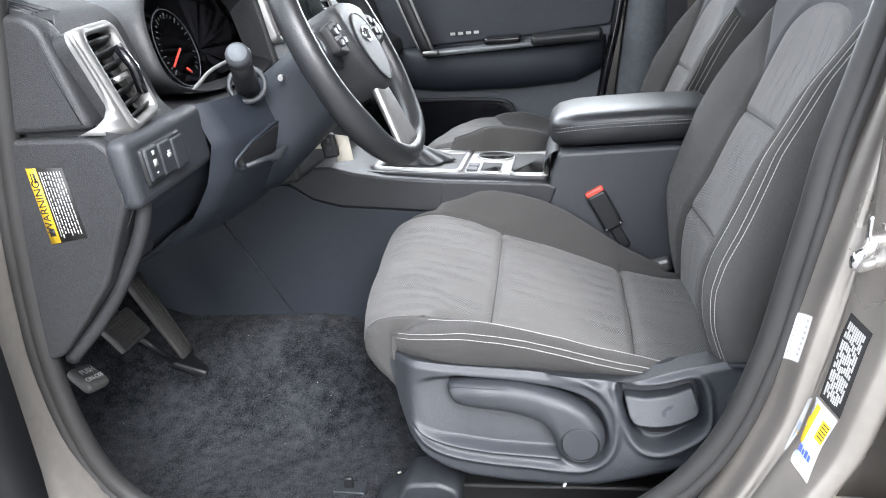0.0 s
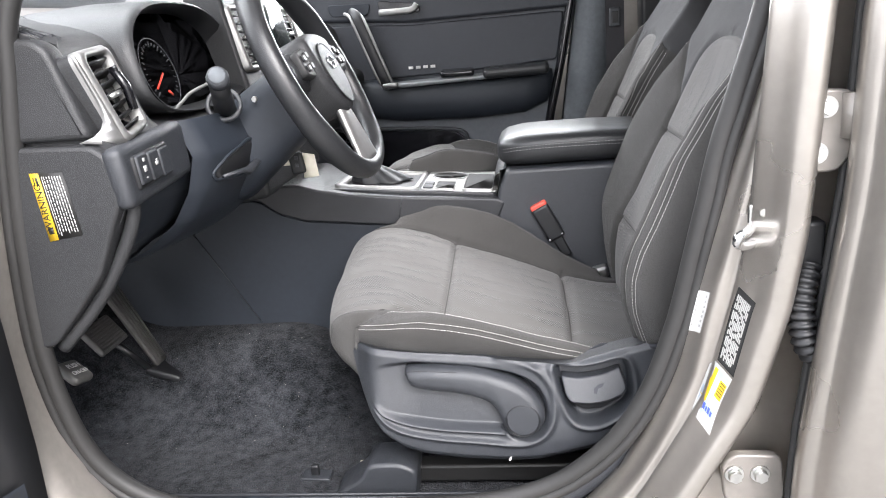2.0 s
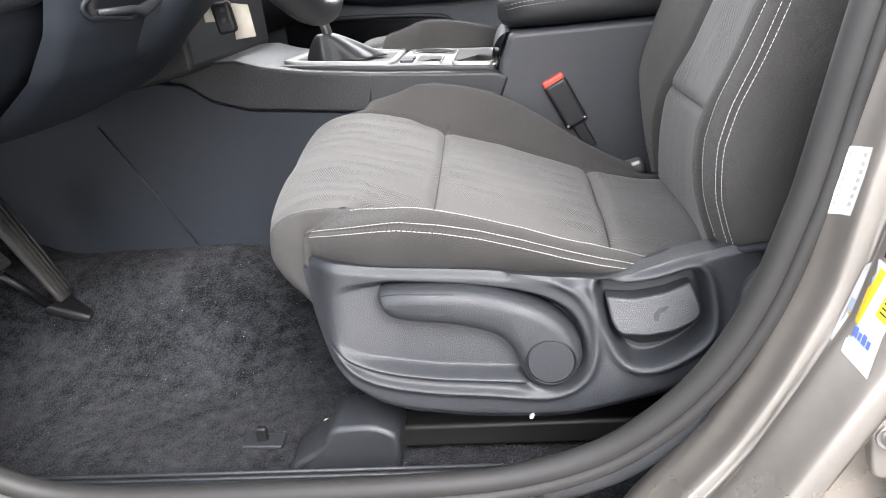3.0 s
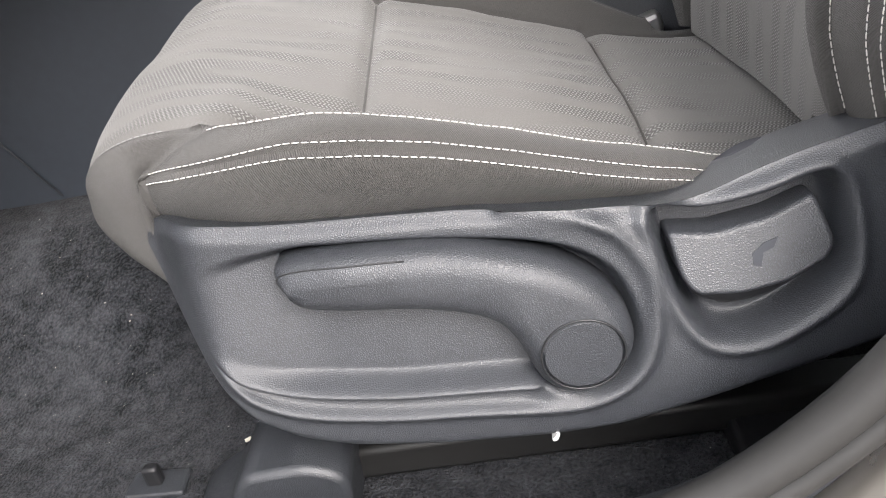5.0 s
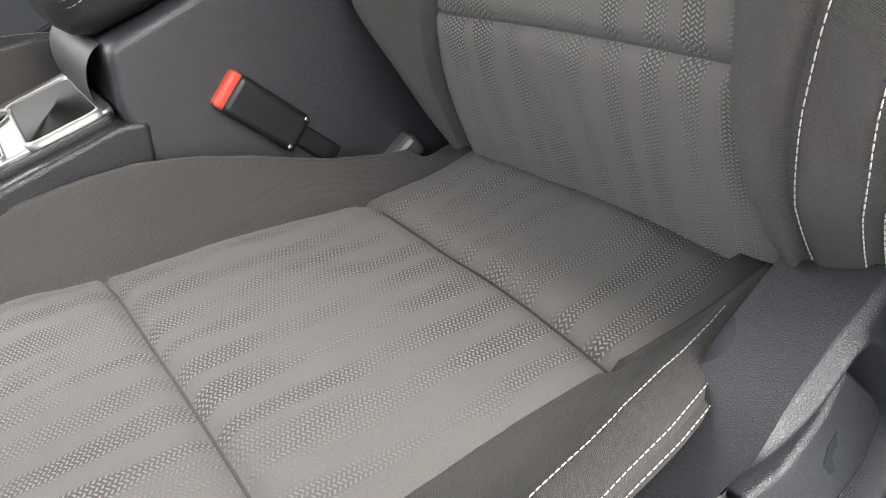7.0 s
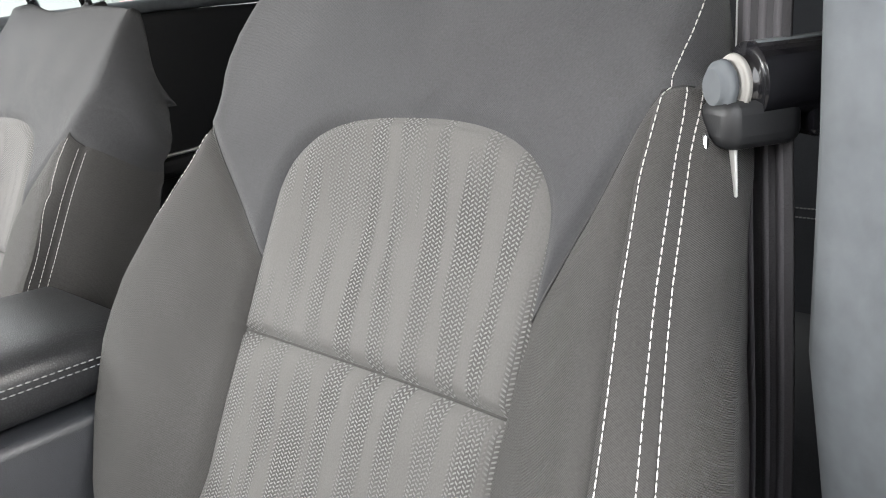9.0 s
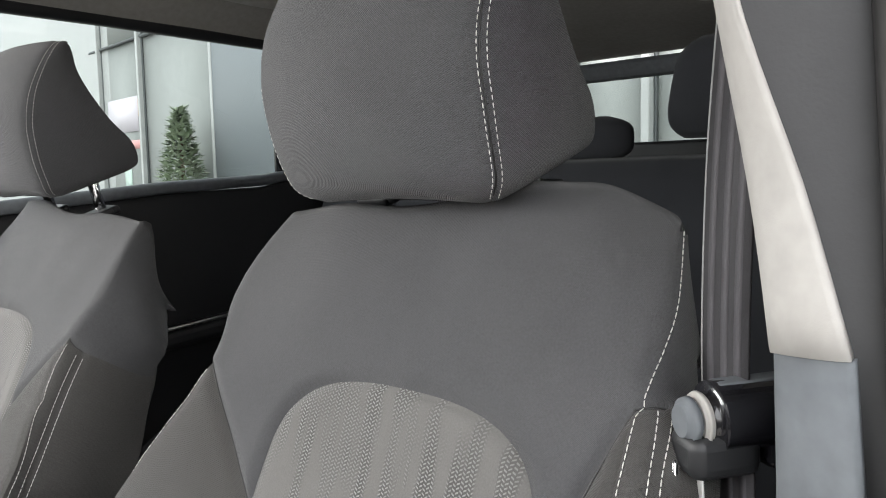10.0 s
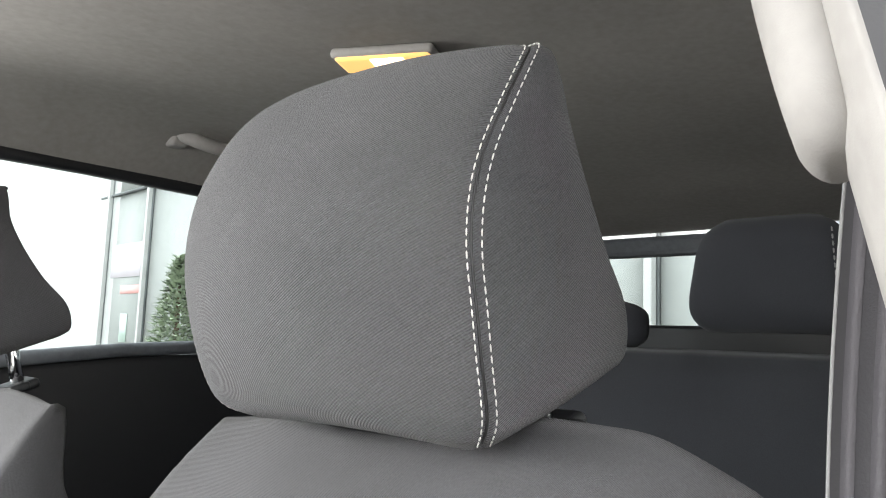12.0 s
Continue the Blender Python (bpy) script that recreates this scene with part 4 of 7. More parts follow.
    k = spline([*p[-3:], *p, *p[:3]], n * 3)
    lo, hi = (int(np.argmin(np.hypot(*(k[a:b] - np.array(p[0])).T))) + a for a, b in ((0, len(k) // 2), (len(k) // 2, len(k))))
    cut = k[lo:hi]
    return [tuple(v) for v in cut[np.linspace(0, len(cut) - 1, n, dtype=int)]]


def valance(seat):
    """The plastic side shield of the driver's seat, with its recesses, ribs and levers."""
    xs = 0.094 + 0.506 * np.linspace(0, 1, 260) ** 1.5
    top = np.interp(xs, [0.094, 0.102, 0.115, 0.133, 0.165, 0.193, 0.236, 0.283, 0.33, 0.371, 0.402, 0.428, 0.449, 0.478, 0.519, 0.56, 0.6], [0.258, 0.265, 0.268, 0.266, 0.261, 0.258, 0.255, 0.251, 0.244, 0.237, 0.235, 0.238, 0.245, 0.253, 0.261, 0.272, 0.286])
    bot = np.interp(xs, [0.094, 0.097, 0.101, 0.107, 0.12, 0.14, 0.165, 0.197, 0.255, 0.322, 0.364, 0.417, 0.468, 0.52, 0.6], [0.236, 0.215, 0.198, 0.180, 0.153, 0.126, 0.108, 0.097, 0.089, 0.085, 0.086, 0.097, 0.110, 0.124, 0.150])
    ker = np.ones(9) / 9
    pad = lambda a: np.convolve(np.pad(a, 4, mode="reflect", reflect_type="odd"), ker, "valid")
    top, bot = pad(top), pad(bot)
    vs = np.linspace(0, 1, 150)
    X = np.repeat(xs[:, None], len(vs), 1)
    Z = bot[:, None] + (top - bot)[:, None] * vs[None]
    dtop, dbot = top[:, None] - Z, Z - bot[:, None]
    Y = -0.590 - 0.019 * smooth01(dtop / 0.13) - 0.003 * np.sin(np.clip((X - 0.1) / 0.5, 0, 1) * math.pi)
    # rolled upper, lower and front edges
    Y = Y + 0.006 * (1 - smooth01(dtop / 0.012)) ** 2 + 0.016 * (1 - smooth01(dbot / 0.020)) ** 2 + 0.028 * (1 - smooth01((X - 0.094) / 0.055)) ** 2
    # lever recess, its two ribs below, and the ridge that sweeps round the hub
    pocket_line = ring_of([(0.128, 0.236), (0.178, 0.2455), (0.217, 0.2435), (0.265, 0.2385), (0.311, 0.2305), (0.345, 0.2195), (0.368, 0.202), (0.379, 0.178), (0.380, 0.155), (0.371, 0.135), (0.352, 0.125), (0.330, 0.128), (0.313, 0.139), (0.264, 0.1435), (0.229, 0.1465), (0.181, 0.1545), (0.148, 0.167), (0.128, 0.186)], 90)
    inside = inward(X, Z, pocket_line)
    Y = Y + 0.014 * smooth01((inside + 0.002) / 0.010) * smooth01((X - 0.120) / 0.075)
    rib = spline([(0.122, 0.186), (0.145, 0.166), (0.181, 0.153), (0.229, 0.145), (0.264, 0.142), (0.314, 0.138)], 40)
    sweep = spline([(0.124, 0.176), (0.149, 0.152), (0.178, 0.139), (0.226, 0.130), (0.279, 0.125), (0.331, 0.119), (0.356, 0.122), (0.375, 0.133), (0.386, 0.150), (0.390, 0.174), (0.387, 0.198), (0.376, 0.219), (0.362, 0.231), (0.346, 0.239), (0.31, 0.247)], 80)
    fade = smooth01((X - 0.115) / 0.03)
    Y = Y - 0.0035 * np.exp(-((off_line(X, Z, rib) / 0.0038) ** 2)) * fade - 0.0045 * np.exp(-((off_line(X, Z, sweep) / 0.0045) ** 2)) * fade
    band = np.minimum(Z - np.interp(X, sweep[:40, 0], sweep[:40, 1]), np.interp(X, rib[:, 0], rib[:, 1]) - Z)
    Y = Y + 0.004 * smooth01(band / 0.005) * smooth01((0.325 - X) / 0.02) * fade
    # recliner pocket with a raised rim
    hollow = ring_of([(0.392, 0.2325), (0.421, 0.231), (0.452, 0.234), (0.481, 0.2415), (0.492, 0.238), (0.499, 0.221), (0.501, 0.190), (0.493, 0.171), (0.470, 0.155), (0.447, 0.146), (0.427, 0.147), (0.414, 0.157), (0.403, 0.179), (0.394, 0.211)], 70)
    deep = inward(X, Z, hollow)
    Y = Y + 0.024 * smooth01((deep + 0.001) / 0.009) - 0.0035 * np.exp(-(((deep + 0.004) / 0.004) ** 2))
    P = np.stack([X, Y, Z], -1)
    part("side_shield", sheet(P), PLASTIC, seat, "grained dark grey plastic side shield")
    part("shield_lip", sheet([[P[i, -1] + np.array((0, k * 0.055, (-0.016 + 0.004 * w) * k)) for k in np.linspace(0, 1, 8)] for i in range(0, len(xs), 4) for w in (float(smooth01((xs[i] - 0.425) / 0.04)),)]), PLASTIC, seat)
    part("shield_edge", sheet([[P[i, 0] + np.array((0, k * 0.06, 0.01 * k)) for k in np.linspace(0, 1, 4)] for i in range(0, len(xs), 4)]), PLASTIC, seat)
    # height lever: a handle that widens into a round hub
    shape = ring_of([(0.1765, 0.236), (0.186, 0.241), (0.212, 0.2425), (0.244, 0.241), (0.275, 0.2375), (0.309, 0.229), (0.338, 0.217), (0.360, 0.199), (0.373, 0.178), (0.3755, 0.158), (0.367, 0.141), (0.350, 0.130), (0.332, 0.130), (0.319, 0.140), (0.312, 0.157), (0.306, 0.174), (0.294, 0.187), (0.271, 0.196), (0.242, 0.2025), (0.212, 0.206), (0.192, 0.2085), (0.181, 0.217)], 96)
    rings = []
    mid_line = spline([(0.185, 0.224), (0.212, 0.224), (0.242, 0.222), (0.272, 0.217), (0.302, 0.206), (0.326, 0.190), (0.340, 0.172), (0.344, 0.160)], 60)
    for inset, y in ((0.0, -0.582), (0.0, -0.600), (0.0012, -0.6055), (0.0040, -0.6100), (0.0080, -0.6130), (0.0135, -0.6148)):
        ring = []
        for x, z in shape:
            m = mid_line[int(np.argmin(np.hypot(mid_line[:, 0] - x, mid_line[:, 1] - z)))]
            far = math.hypot(m[0] - x, m[1] - z)
            k = min(inset, far * 0.8) / far
            ring.append((x + (m[0] - x) * k, y + 0.006 * (1 - float(smooth01((x - 0.176) / 0.05))) - 0.004 * float(smooth01((x - 0.27) / 0.06)), z + (m[1] - z) * k))
        rings.append(ring)
    lever = part("height_lever", loft(rings), PLASTIC, seat, "grey plastic height lever")
    part("grip_line", tube([(x, y - 0.0002, z) for x, y, z in rings[3][-4:] + rings[3][:16]], 0.0005, 6), PLASTIC_DARK, lever)
    cap = bmesh.new()
    bmesh.ops.create_cone(cap, cap_ends=True, segments=56, radius1=0.0235, radius2=0.0235, depth=0.012)
    bmesh.ops.bevel(cap, geom=[e for e in cap.edges if e.calc_face_angle(0) > 1], offset=0.0015, segments=2, affect="EDGES")
    cap.transform(pose(0.344, -0.6131, 0.1615, 90, 0, 0))
    part("hub_cap", cap, PLASTIC, lever)
    ring_path = [(0.344 + 0.0243 * math.cos(a), -0.6188, 0.1615 + 0.0243 * math.sin(a)) for a in np.linspace(0, 2 * math.pi, 56, endpoint=False)]
    part("cap_gap", tube(ring_path, 0.0007, 6, closed=True), PLASTIC_DARK, lever)
    # recline latch: a curved paddle over its dark body
    latch_line = rounded([(0.4005, 0.2165), (0.426, 0.2125), (0.458, 0.2165), (0.484, 0.2255), (0.4925, 0.199), (0.488, 0.1905), (0.465, 0.181), (0.439, 0.178), (0.413, 0.1805), (0.406, 0.190)], 0.005)

    def leaned(bm):
        for v in bm.verts:
            if v.co.y < -0.585:
                v.co.y += 0.42 * (v.co.z - 0.186)
        return bm

    latch = part("recline_latch", leaned(prism(latch_line, "y", -0.6030, -0.570, 0.0028, 3)), PLASTIC, seat, "grey plastic recline latch")
    mark = prism([(0.446, 0.199), (0.453, 0.204), (0.461, 0.206), (0.458, 0.201), (0.452, 0.199), (0.450, 0.192), (0.446, 0.193)], "y", -0.6036, -0.601, 0)
    part("latch_mark", leaned(mark), PLASTIC_FLAT, latch)
    part("latch_body", prism(rounded([(0.409, 0.186), (0.488, 0.190), (0.486, 0.180), (0.458, 0.1645), (0.433, 0.1625), (0.414, 0.172)], 0.005), "y", -0.592, -0.566, 0.003), PLASTIC_DARK, latch)
    # paint chip, felt flap behind the bolster, and the cover towards the rear
    chip = prism([(0.3195, 0.0955), (0.3225, 0.0995), (0.3245, 0.0985), (0.3228, 0.0945), (0.3202, 0.0938)], "y", -0.6137, -0.600, 0)
    part("paint_chip", chip, WHITE, seat)
    flap = []
    for t in np.linspace(0, 1, 12):
        x = 0.440 + 0.062 * t
        h = 0.010 + 0.007 * math.sin(math.pi * min(1, t * 1.3 + 0.1))
        z = 0.216 + 0.016 * t
        flap.append([(x, -0.548 + 0.006 * t, z - 0.012), (x - 0.003, -0.556, z + h * 0.5), (x, -0.550, z + h), (x + 0.004, -0.532, z + h + 0.001), (x + 0.004, -0.520, z - 0.012)])
    part("felt_flap", loft(flap), FELT, seat, "dark blue grey felt flap")
    cover = prism(rounded([(0.52, 0.215), (0.545, 0.245), (0.62, 0.272), (0.64, 0.24), (0.60, 0.16), (0.53, 0.17)], 0.02), "y", -0.606, -0.57, 0.008, 3)
    part("recliner_cover", cover, PLASTIC, seat)


valance(driver)


# ---------------------------------------------------------------- floor, sill, tunnel
def floor_z(x, y):
    rise = 0.125 * smooth01((y + 0.42) / 0.28) * smooth01((0.15 - x) / 0.3) if y < 0 else 0.125 * smooth01((0.42 - y) / 0.28)
    front = 0.30 * smooth01((-0.42 - x) / 0.5)
    return float(rise + front)


gx, gy = np.linspace(-0.95, 1.5, 130), np.linspace(-0.665, 0.70, 90)
pts = [[(x, y, floor_z(x, y) + 0.003 * noise.noise(Vector((x * 9, y * 9, 0)))) for y in gy] for x in gx]
solo("carpet", sheet(pts), CARPET, "dark grey pile carpet with brushed patches and lint", "carpet", kind="structure")


# ---------------------------------------------------------------- sill, seals and pillars
solo("sill_inner", prism(rounded([(-0.690, 0.0), (-0.612, -0.01), (-0.622, 0.045), (-0.640, 0.060), (-0.668, 0.062), (-0.690, 0.055)], 0.010), "x", -0.42, 0.328, 0.002), PLASTIC, "dark grey plastic door sill trim", "door sill", kind="structure")
for k, y in enumerate((-0.646, -0.655)):
    solo("sill_rib", tube([(-0.30, y, 0.0625), (0.0, y, 0.0625), (0.29, y, 0.0625)], 0.0022, 6), PLASTIC, "raised rib on the sill trim", "sill rib", kind="structure")
solo("rocker_panel", prism(rounded([(-0.86, -0.20), (-0.68, -0.20), (-0.68, 0.050), (-0.72, 0.046), (-0.79, 0.030), (-0.85, 0.0)], 0.015), "x", -0.75, 1.60, 0.002), PAINT_SHADED, "champagne painted rocker under the door opening", "rocker panel", kind="structure")


seal_line = spline([(0.725, -0.645, 1.10), (0.665, -0.675, 0.90), (0.618, -0.695, 0.720), (0.585, -0.70, 0.626), (0.554, -0.70, 0.531), (0.516, -0.70, 0.348), (0.490, -0.698, 0.250), (0.450, -0.695, 0.175), (0.385, -0.690, 0.112), (0.31, -0.688, 0.082), (0.20, -0.688, 0.072), (0.0, -0.688, 0.068), (-0.14, -0.690, 0.074), (-0.205, -0.700, 0.105), (-0.252, -0.708, 0.160), (-0.276, -0.715, 0.240), (-0.284, -0.72, 0.355), (-0.270, -0.72, 0.514), (-0.238, -0.72, 0.691), (-0.214, -0.715, 0.787), (-0.12, -0.69, 0.95), (0.02, -0.64, 1.10)], 150)
seal = thing("door_seal", "dark grey rubber seal round the front door opening", "door seal", kind="structure", at=(0.2, -0.70, 0.07))
step = np.gradient(seal_line, axis=0)
outward = np.stack([-step[:, 2], 0 * step[:, 0], step[:, 0]], 1)
outward /= np.linalg.norm(outward, axis=1)[:, None]
shift = np.interp(seal_line[:, 2], [0.07, 0.15, 0.25, 0.35, 0.5, 0.6, 0.72, 1.1], [0.0, 0.008, 0.018, 0.026, 0.029, 0.025, 0.018, 0.015])[:, None]
rearmost = smooth01((seal_line[:, 0] - 0.32) / 0.08)[:, None]
part("bulb", tube(seal_line + outward * shift * rearmost, 0.0125, 12), SEAL, seal)
part("lip", tube(seal_line + outward * (0.010 + shift * rearmost) + (0, -0.009, 0), 0.0070, 10), SEAL, seal)
trim_line = spline([(0.545, -0.682, 0.348), (0.522, -0.682, 0.250), (0.480, -0.682, 0.165), (0.410, -0.680, 0.098), (0.325, -0.672, 0.060)], 40)
solo("b_pillar_foot", tube(trim_line, np.interp(np.linspace(0, 1, 40), [0, 0.35, 1], [0.004, 0.016, 0.026]), 14, 0.8), PLASTIC, "dark grey plastic trim at the pillar's foot", "pillar trim", kind="structure")



def pillar_rows(z):
    ref = np.interp(z, [-0.05, 0.06, 0.10, 0.14, 0.2, 0.28, 0.37, 0.52, 0.71, 1.12], [0.34, 0.40, 0.435, 0.468, 0.502, 0.535, 0.552, 0.593, 0.645, 0.745])
    edge = np.interp(z, [-0.05, 0.05, 0.121, 0.264, 0.38, 0.472, 0.71, 1.12], [0.40, 0.46, 0.515, 0.594, 0.626, 0.640, 0.655, 0.735])
    door = np.interp(z, [-0.05, 0.157, 0.232, 0.525, 0.705, 1.12], [0.650, 0.651, 0.655, 0.688, 0.694, 0.760])
    return float(ref), float(edge), float(door)


def pillar_section(z):
    r, e, d = pillar_rows(z)
    m = (e - r)
    return [(r + 0.004, -0.690), (r + 0.002, -0.706), (r + 0.012, -0.722), (r + 0.30 * m, -0.738), (r + 0.55 * m, -0.742), (e - 0.034, -0.752), (e - 0.018, -0.770), (e - 0.004, -0.786), (e + 0.012, -0.790), (e + 0.022, -0.780), (e + 0.028, -0.752), (e + 0.034, -0.722), (d - 0.004, -0.714), (d + 0.06, -0.714)]


zz = np.linspace(-0.05, 1.12, 60)
grid = []
for z in zz:
    sec = np.array(pillar_section(z))
    k = np.r_[0, np.cumsum(np.linalg.norm(np.diff(sec, axis=0), axis=1))]
    u = spline(sec, 70)
    grid.append([(p[0], p[1], z) for p in u])
pillar = thing("b_pillar", "champagne metallic painted door pillar with labels and latch striker", "door pillar", kind="structure", at=(0.6, -0.74, 0.0))
part("panel", sheet(grid), PAINT, pillar)


def pillar_y(x, z):
    sec = spline(pillar_section(z), 70)
    return float(np.interp(x, sec[:, 0], sec[:, 1]))


def label_patch(corners, name, mat, parent, off=0.0012, n=8, thick=0.0006):
    """A thin sticker on the pillar between four (x, z) corners, bent with the sheet metal."""
    a, b, c, d = (np.array(p, float) for p in corners)
    rows = []
    for v in np.linspace(0, 1, n):
        row = []
        for u in np.linspace(0, 1, n):
            p = (1 - v) * ((1 - u) * a + u * b) + v * ((1 - u) * d + u * c)
            row.append((p[0], pillar_y(p[0], p[1]) - off, p[1]))
        rows.append(row)
    return part(name, sheet(rows), mat, parent)


def inside(corners, u0, u1, v0, v1):
    a, b, c, d = (np.array(p, float) for p in corners)
    q = lambda u, v: (1 - v) * ((1 - u) * a + u * b) + v * ((1 - u) * d + u * c)
    return [q(u0, v0), q(u1, v0), q(u1, v1), q(u0, v1)]


rng = random.Random(4)
white_c = [(0.5627, 0.386), (0.5725, 0.388), (0.5617, 0.338), (0.5515, 0.335)]
sticker = thing("white_sticker", "small white sticker on the painted door pillar", "sticker", at=(0.565, -0.742, 0.37))
label_patch(white_c, "sheet", WHITE, sticker)
for k in range(7):
    label_patch(inside(white_c, 0.12, 0.22, 0.08 + k * 0.12, 0.14 + k * 0.12), "mark", PRINT_GREY, sticker, 0.0018, 2)
    label_patch(inside(white_c, 0.74, 0.86, 0.08 + k * 0.12, 0.14 + k * 0.12), "mark", PRINT_GREY, sticker, 0.0018, 2)
black_c = [(0.5978, 0.404), (0.6117, 0.390), (0.5897, 0.301), (0.5764, 0.315)]
plate = thing("black_data_label", "black data label with pale print on the door pillar", "label", at=(0.6, -0.745, 0.34))
label_patch(black_c, "sheet", INK, plate)
for row in range(9):
    u = 0.08
    while u < 0.88:
        w = rng.uniform(0.05, 0.22)
        label_patch(inside(black_c, 0.08 + row * 0.085, 0.148 + row * 0.085, u, min(0.94, u + w)), "print_bar", PRINT_GREY, plate, 0.0018, 2)
        u += w + 0.03
blue_c = [(0.5745, 0.313), (0.5885, 0.2985), (0.5638, 0.2297), (0.5515, 0.244)]
tyre = thing("pale_blue_label", "pale blue and yellow paper label on the door pillar", "label", at=(0.573, -0.742, 0.26))
label_patch(blue_c, "sheet", WHITE, tyre)
label_patch(inside(blue_c, 0.07, 0.93, 0.04, 0.95), "field", PALE_BLUE, tyre, 0.0018)
label_patch(inside(blue_c, 0.10, 0.28, 0.06, 0.66), "yellow_strip", YELLOW, tyre, 0.0023, 4)
label_patch(inside(blue_c, 0.55, 0.92, 0.16, 0.46), "yellow_field", YELLOW, tyre, 0.0023, 4)
for k in range(5):
    label_patch(inside(blue_c, 0.60, 0.88, 0.19 + k * 0.05, 0.205 + k * 0.05), "print_bar", INK, tyre, 0.0028, 2)
for k, (u0, u1) in enumerate(((0.22, 0.34), (0.38, 0.46), (0.50, 0.62), (0.66, 0.76))):
    label_patch(inside(blue_c, u0, u1, 0.68 + 0.02 * (k % 2), 0.78), "pen_stroke", BLUE_INK, tyre, 0.0028, 2)


def bolt(x, y, z, r, axis_turn, parent, mat=STEEL, name="bolt"):
    bm = bmesh.new()
    bmesh.ops.create_cone(bm, cap_ends=True, segments=20, radius1=r * 1.35, radius2=r * 1.3, depth=0.003)
    hexa = bmesh.new()
    bmesh.ops.create_cone(hexa, cap_ends=True, segments=6, radius1=r, radius2=r * 0.92, depth=0.009)
    hexa.transform(pose(0, 0, 0.005))
    both = join(bm, hexa)
    both.transform(pose(x, y, z, *axis_turn))
    return part(name, both, mat, parent)


# door striker
striker = thing("door_striker", "zinc steel door striker bolted to the painted pillar", "door striker", at=(0.618, -0.745, 0.465))
part("plate", prism(rounded([(0.606, 0.498), (0.622, 0.500), (0.632, 0.480), (0.630, 0.442), (0.617, 0.430), (0.606, 0.440)], 0.008), "y", -0.756, -0.748, 0.002), STEEL, striker)
part("loop", tube(spline([(0.612, -0.752, 0.474), (0.600, -0.776, 0.473), (0.588, -0.786, 0.470), (0.590, -0.780, 0.460), (0.604, -0.768, 0.456), (0.614, -0.752, 0.456)], 24), 0.0055, 10), CHROME, striker)
for z in (0.490, 0.442):
    bolt(0.619, -0.757, z, 0.005, (90, 0, 0), striker)


# rear door with its hinges and cable boot
rear_door = thing("rear_door", "closed champagne metallic rear car door", "car door", "car doors", at=(1.1, -0.83, -0.1))
rows = []
for z in np.linspace(-0.12, 0.80, 26):
    d = pillar_rows(z)[2]
    bulge = 0.030 * math.sin(math.pi * min(1, max(0, (z + 0.2) / 1.0)))
    rows.append([(1.62, -0.78, z), (d + 0.05, -0.765, z), (d + 0.004, -0.785, z), (d, -0.800, z), (d + 0.003, -0.815, z), (d + 0.012, -0.818, z), (d + 0.016, -0.822, z), (d + 0.020, -0.836, z), (d + 0.036, -0.845 - bulge * 0.4, z), (d + 0.12, -0.850 - bulge, z), (1.1, -0.858 - bulge, z), (1.62, -0.84, z)])
part("skin", loft([[(p) for p in r] for r in rows]), PAINT, rear_door)
fr = [[(x, y, z) for x, y in ((0.72 + dx, -0.79), (0.76 + dx, -0.80), (0.76 + dx, -0.74), (0.72 + dx, -0.735))] for z, dx in ((0.80, 0.0), (1.12, 0.09))]
part("window_frame", loft([[(a, b + (0.10 if c > 1 else 0), c) for a, b, c in r] for r in fr]), GLOSS_BLACK, rear_door)
part("inner_panel", rbox(1.15, -0.735, 0.42, 0.86, 0.05, 0.74, 0.02, 3), PLASTIC_DARK, rear_door, "black plastic inner panel")
part("armrest", rbox(1.15, -0.70, 0.50, 0.5, 0.05, 0.05, 0.015, 3), PLASTIC_DARK, rear_door)
part("window_pane", sheet([[(0.76, -0.79, 0.80), (1.45, -0.79, 0.83)], [(0.85, -0.69, 1.10), (1.45, -0.69, 1.10)]]), PANE_DIMMING, rear_door)
for nm, pts in (("upper_hinge", [(0.662, 0.618), (0.700, 0.616), (0.706, 0.560), (0.690, 0.532), (0.650, 0.532), (0.655, 0.580)]), ("lower_hinge", [(0.585, 0.172), (0.600, 0.186), (0.655, 0.184), (0.662, 0.120), (0.590, 0.118)])):
    face = -0.774 if nm == "upper_hinge" else -0.752
    hinge = part("hinge", prism(rounded(pts, 0.012), "y", face, face + 0.014, 0.003), PAINT_SHADED, rear_door, "painted metal hinge")
    if nm == "upper_hinge":
        spots = ((0.673, 0.600), (0.666, 0.553))
    else:
        spots = ((0.600, 0.160), (0.630, 0.160))
    for x, z in spots:
        bolt(x, face - 0.001, z, 0.0085, (90, 0, 0), hinge)
    part("knuckle", tube([(0.700, -0.775, pts[0][1] - 0.05), (0.700, -0.775, pts[0][1] - 0.005)], 0.012, 14), PAINT_SHADED, hinge)
solo("rear_door_seal", tube([(pillar_rows(z)[2] + 0.010, -0.764, z) for z in np.linspace(-0.10, 0.78, 30)], 0.005, 10), RUBBER, "black rubber seal along the rear door's front edge", "door seal", kind="structure")
boot = thing("cable_boot", "ribbed black rubber cable boot between pillar and door", "cable boot", at=(0.665, -0.75, 0.40))
part("socket", rbox(0.672, -0.745, 0.448, 0.030, 0.03, 0.055, 0.005), PLASTIC_DARK, boot)
line = spline([(0.672, -0.755, 0.425), (0.664, -0.768, 0.405), (0.660, -0.775, 0.375), (0.664, -0.778, 0.345), (0.676, -0.775, 0.325)], 54)
part("bellows", tube(line, 0.0125 + 0.0028 * np.sin(np.linspace(0, 12 * 2 * math.pi, 54)), 14), PLASTIC_DARK, boot)

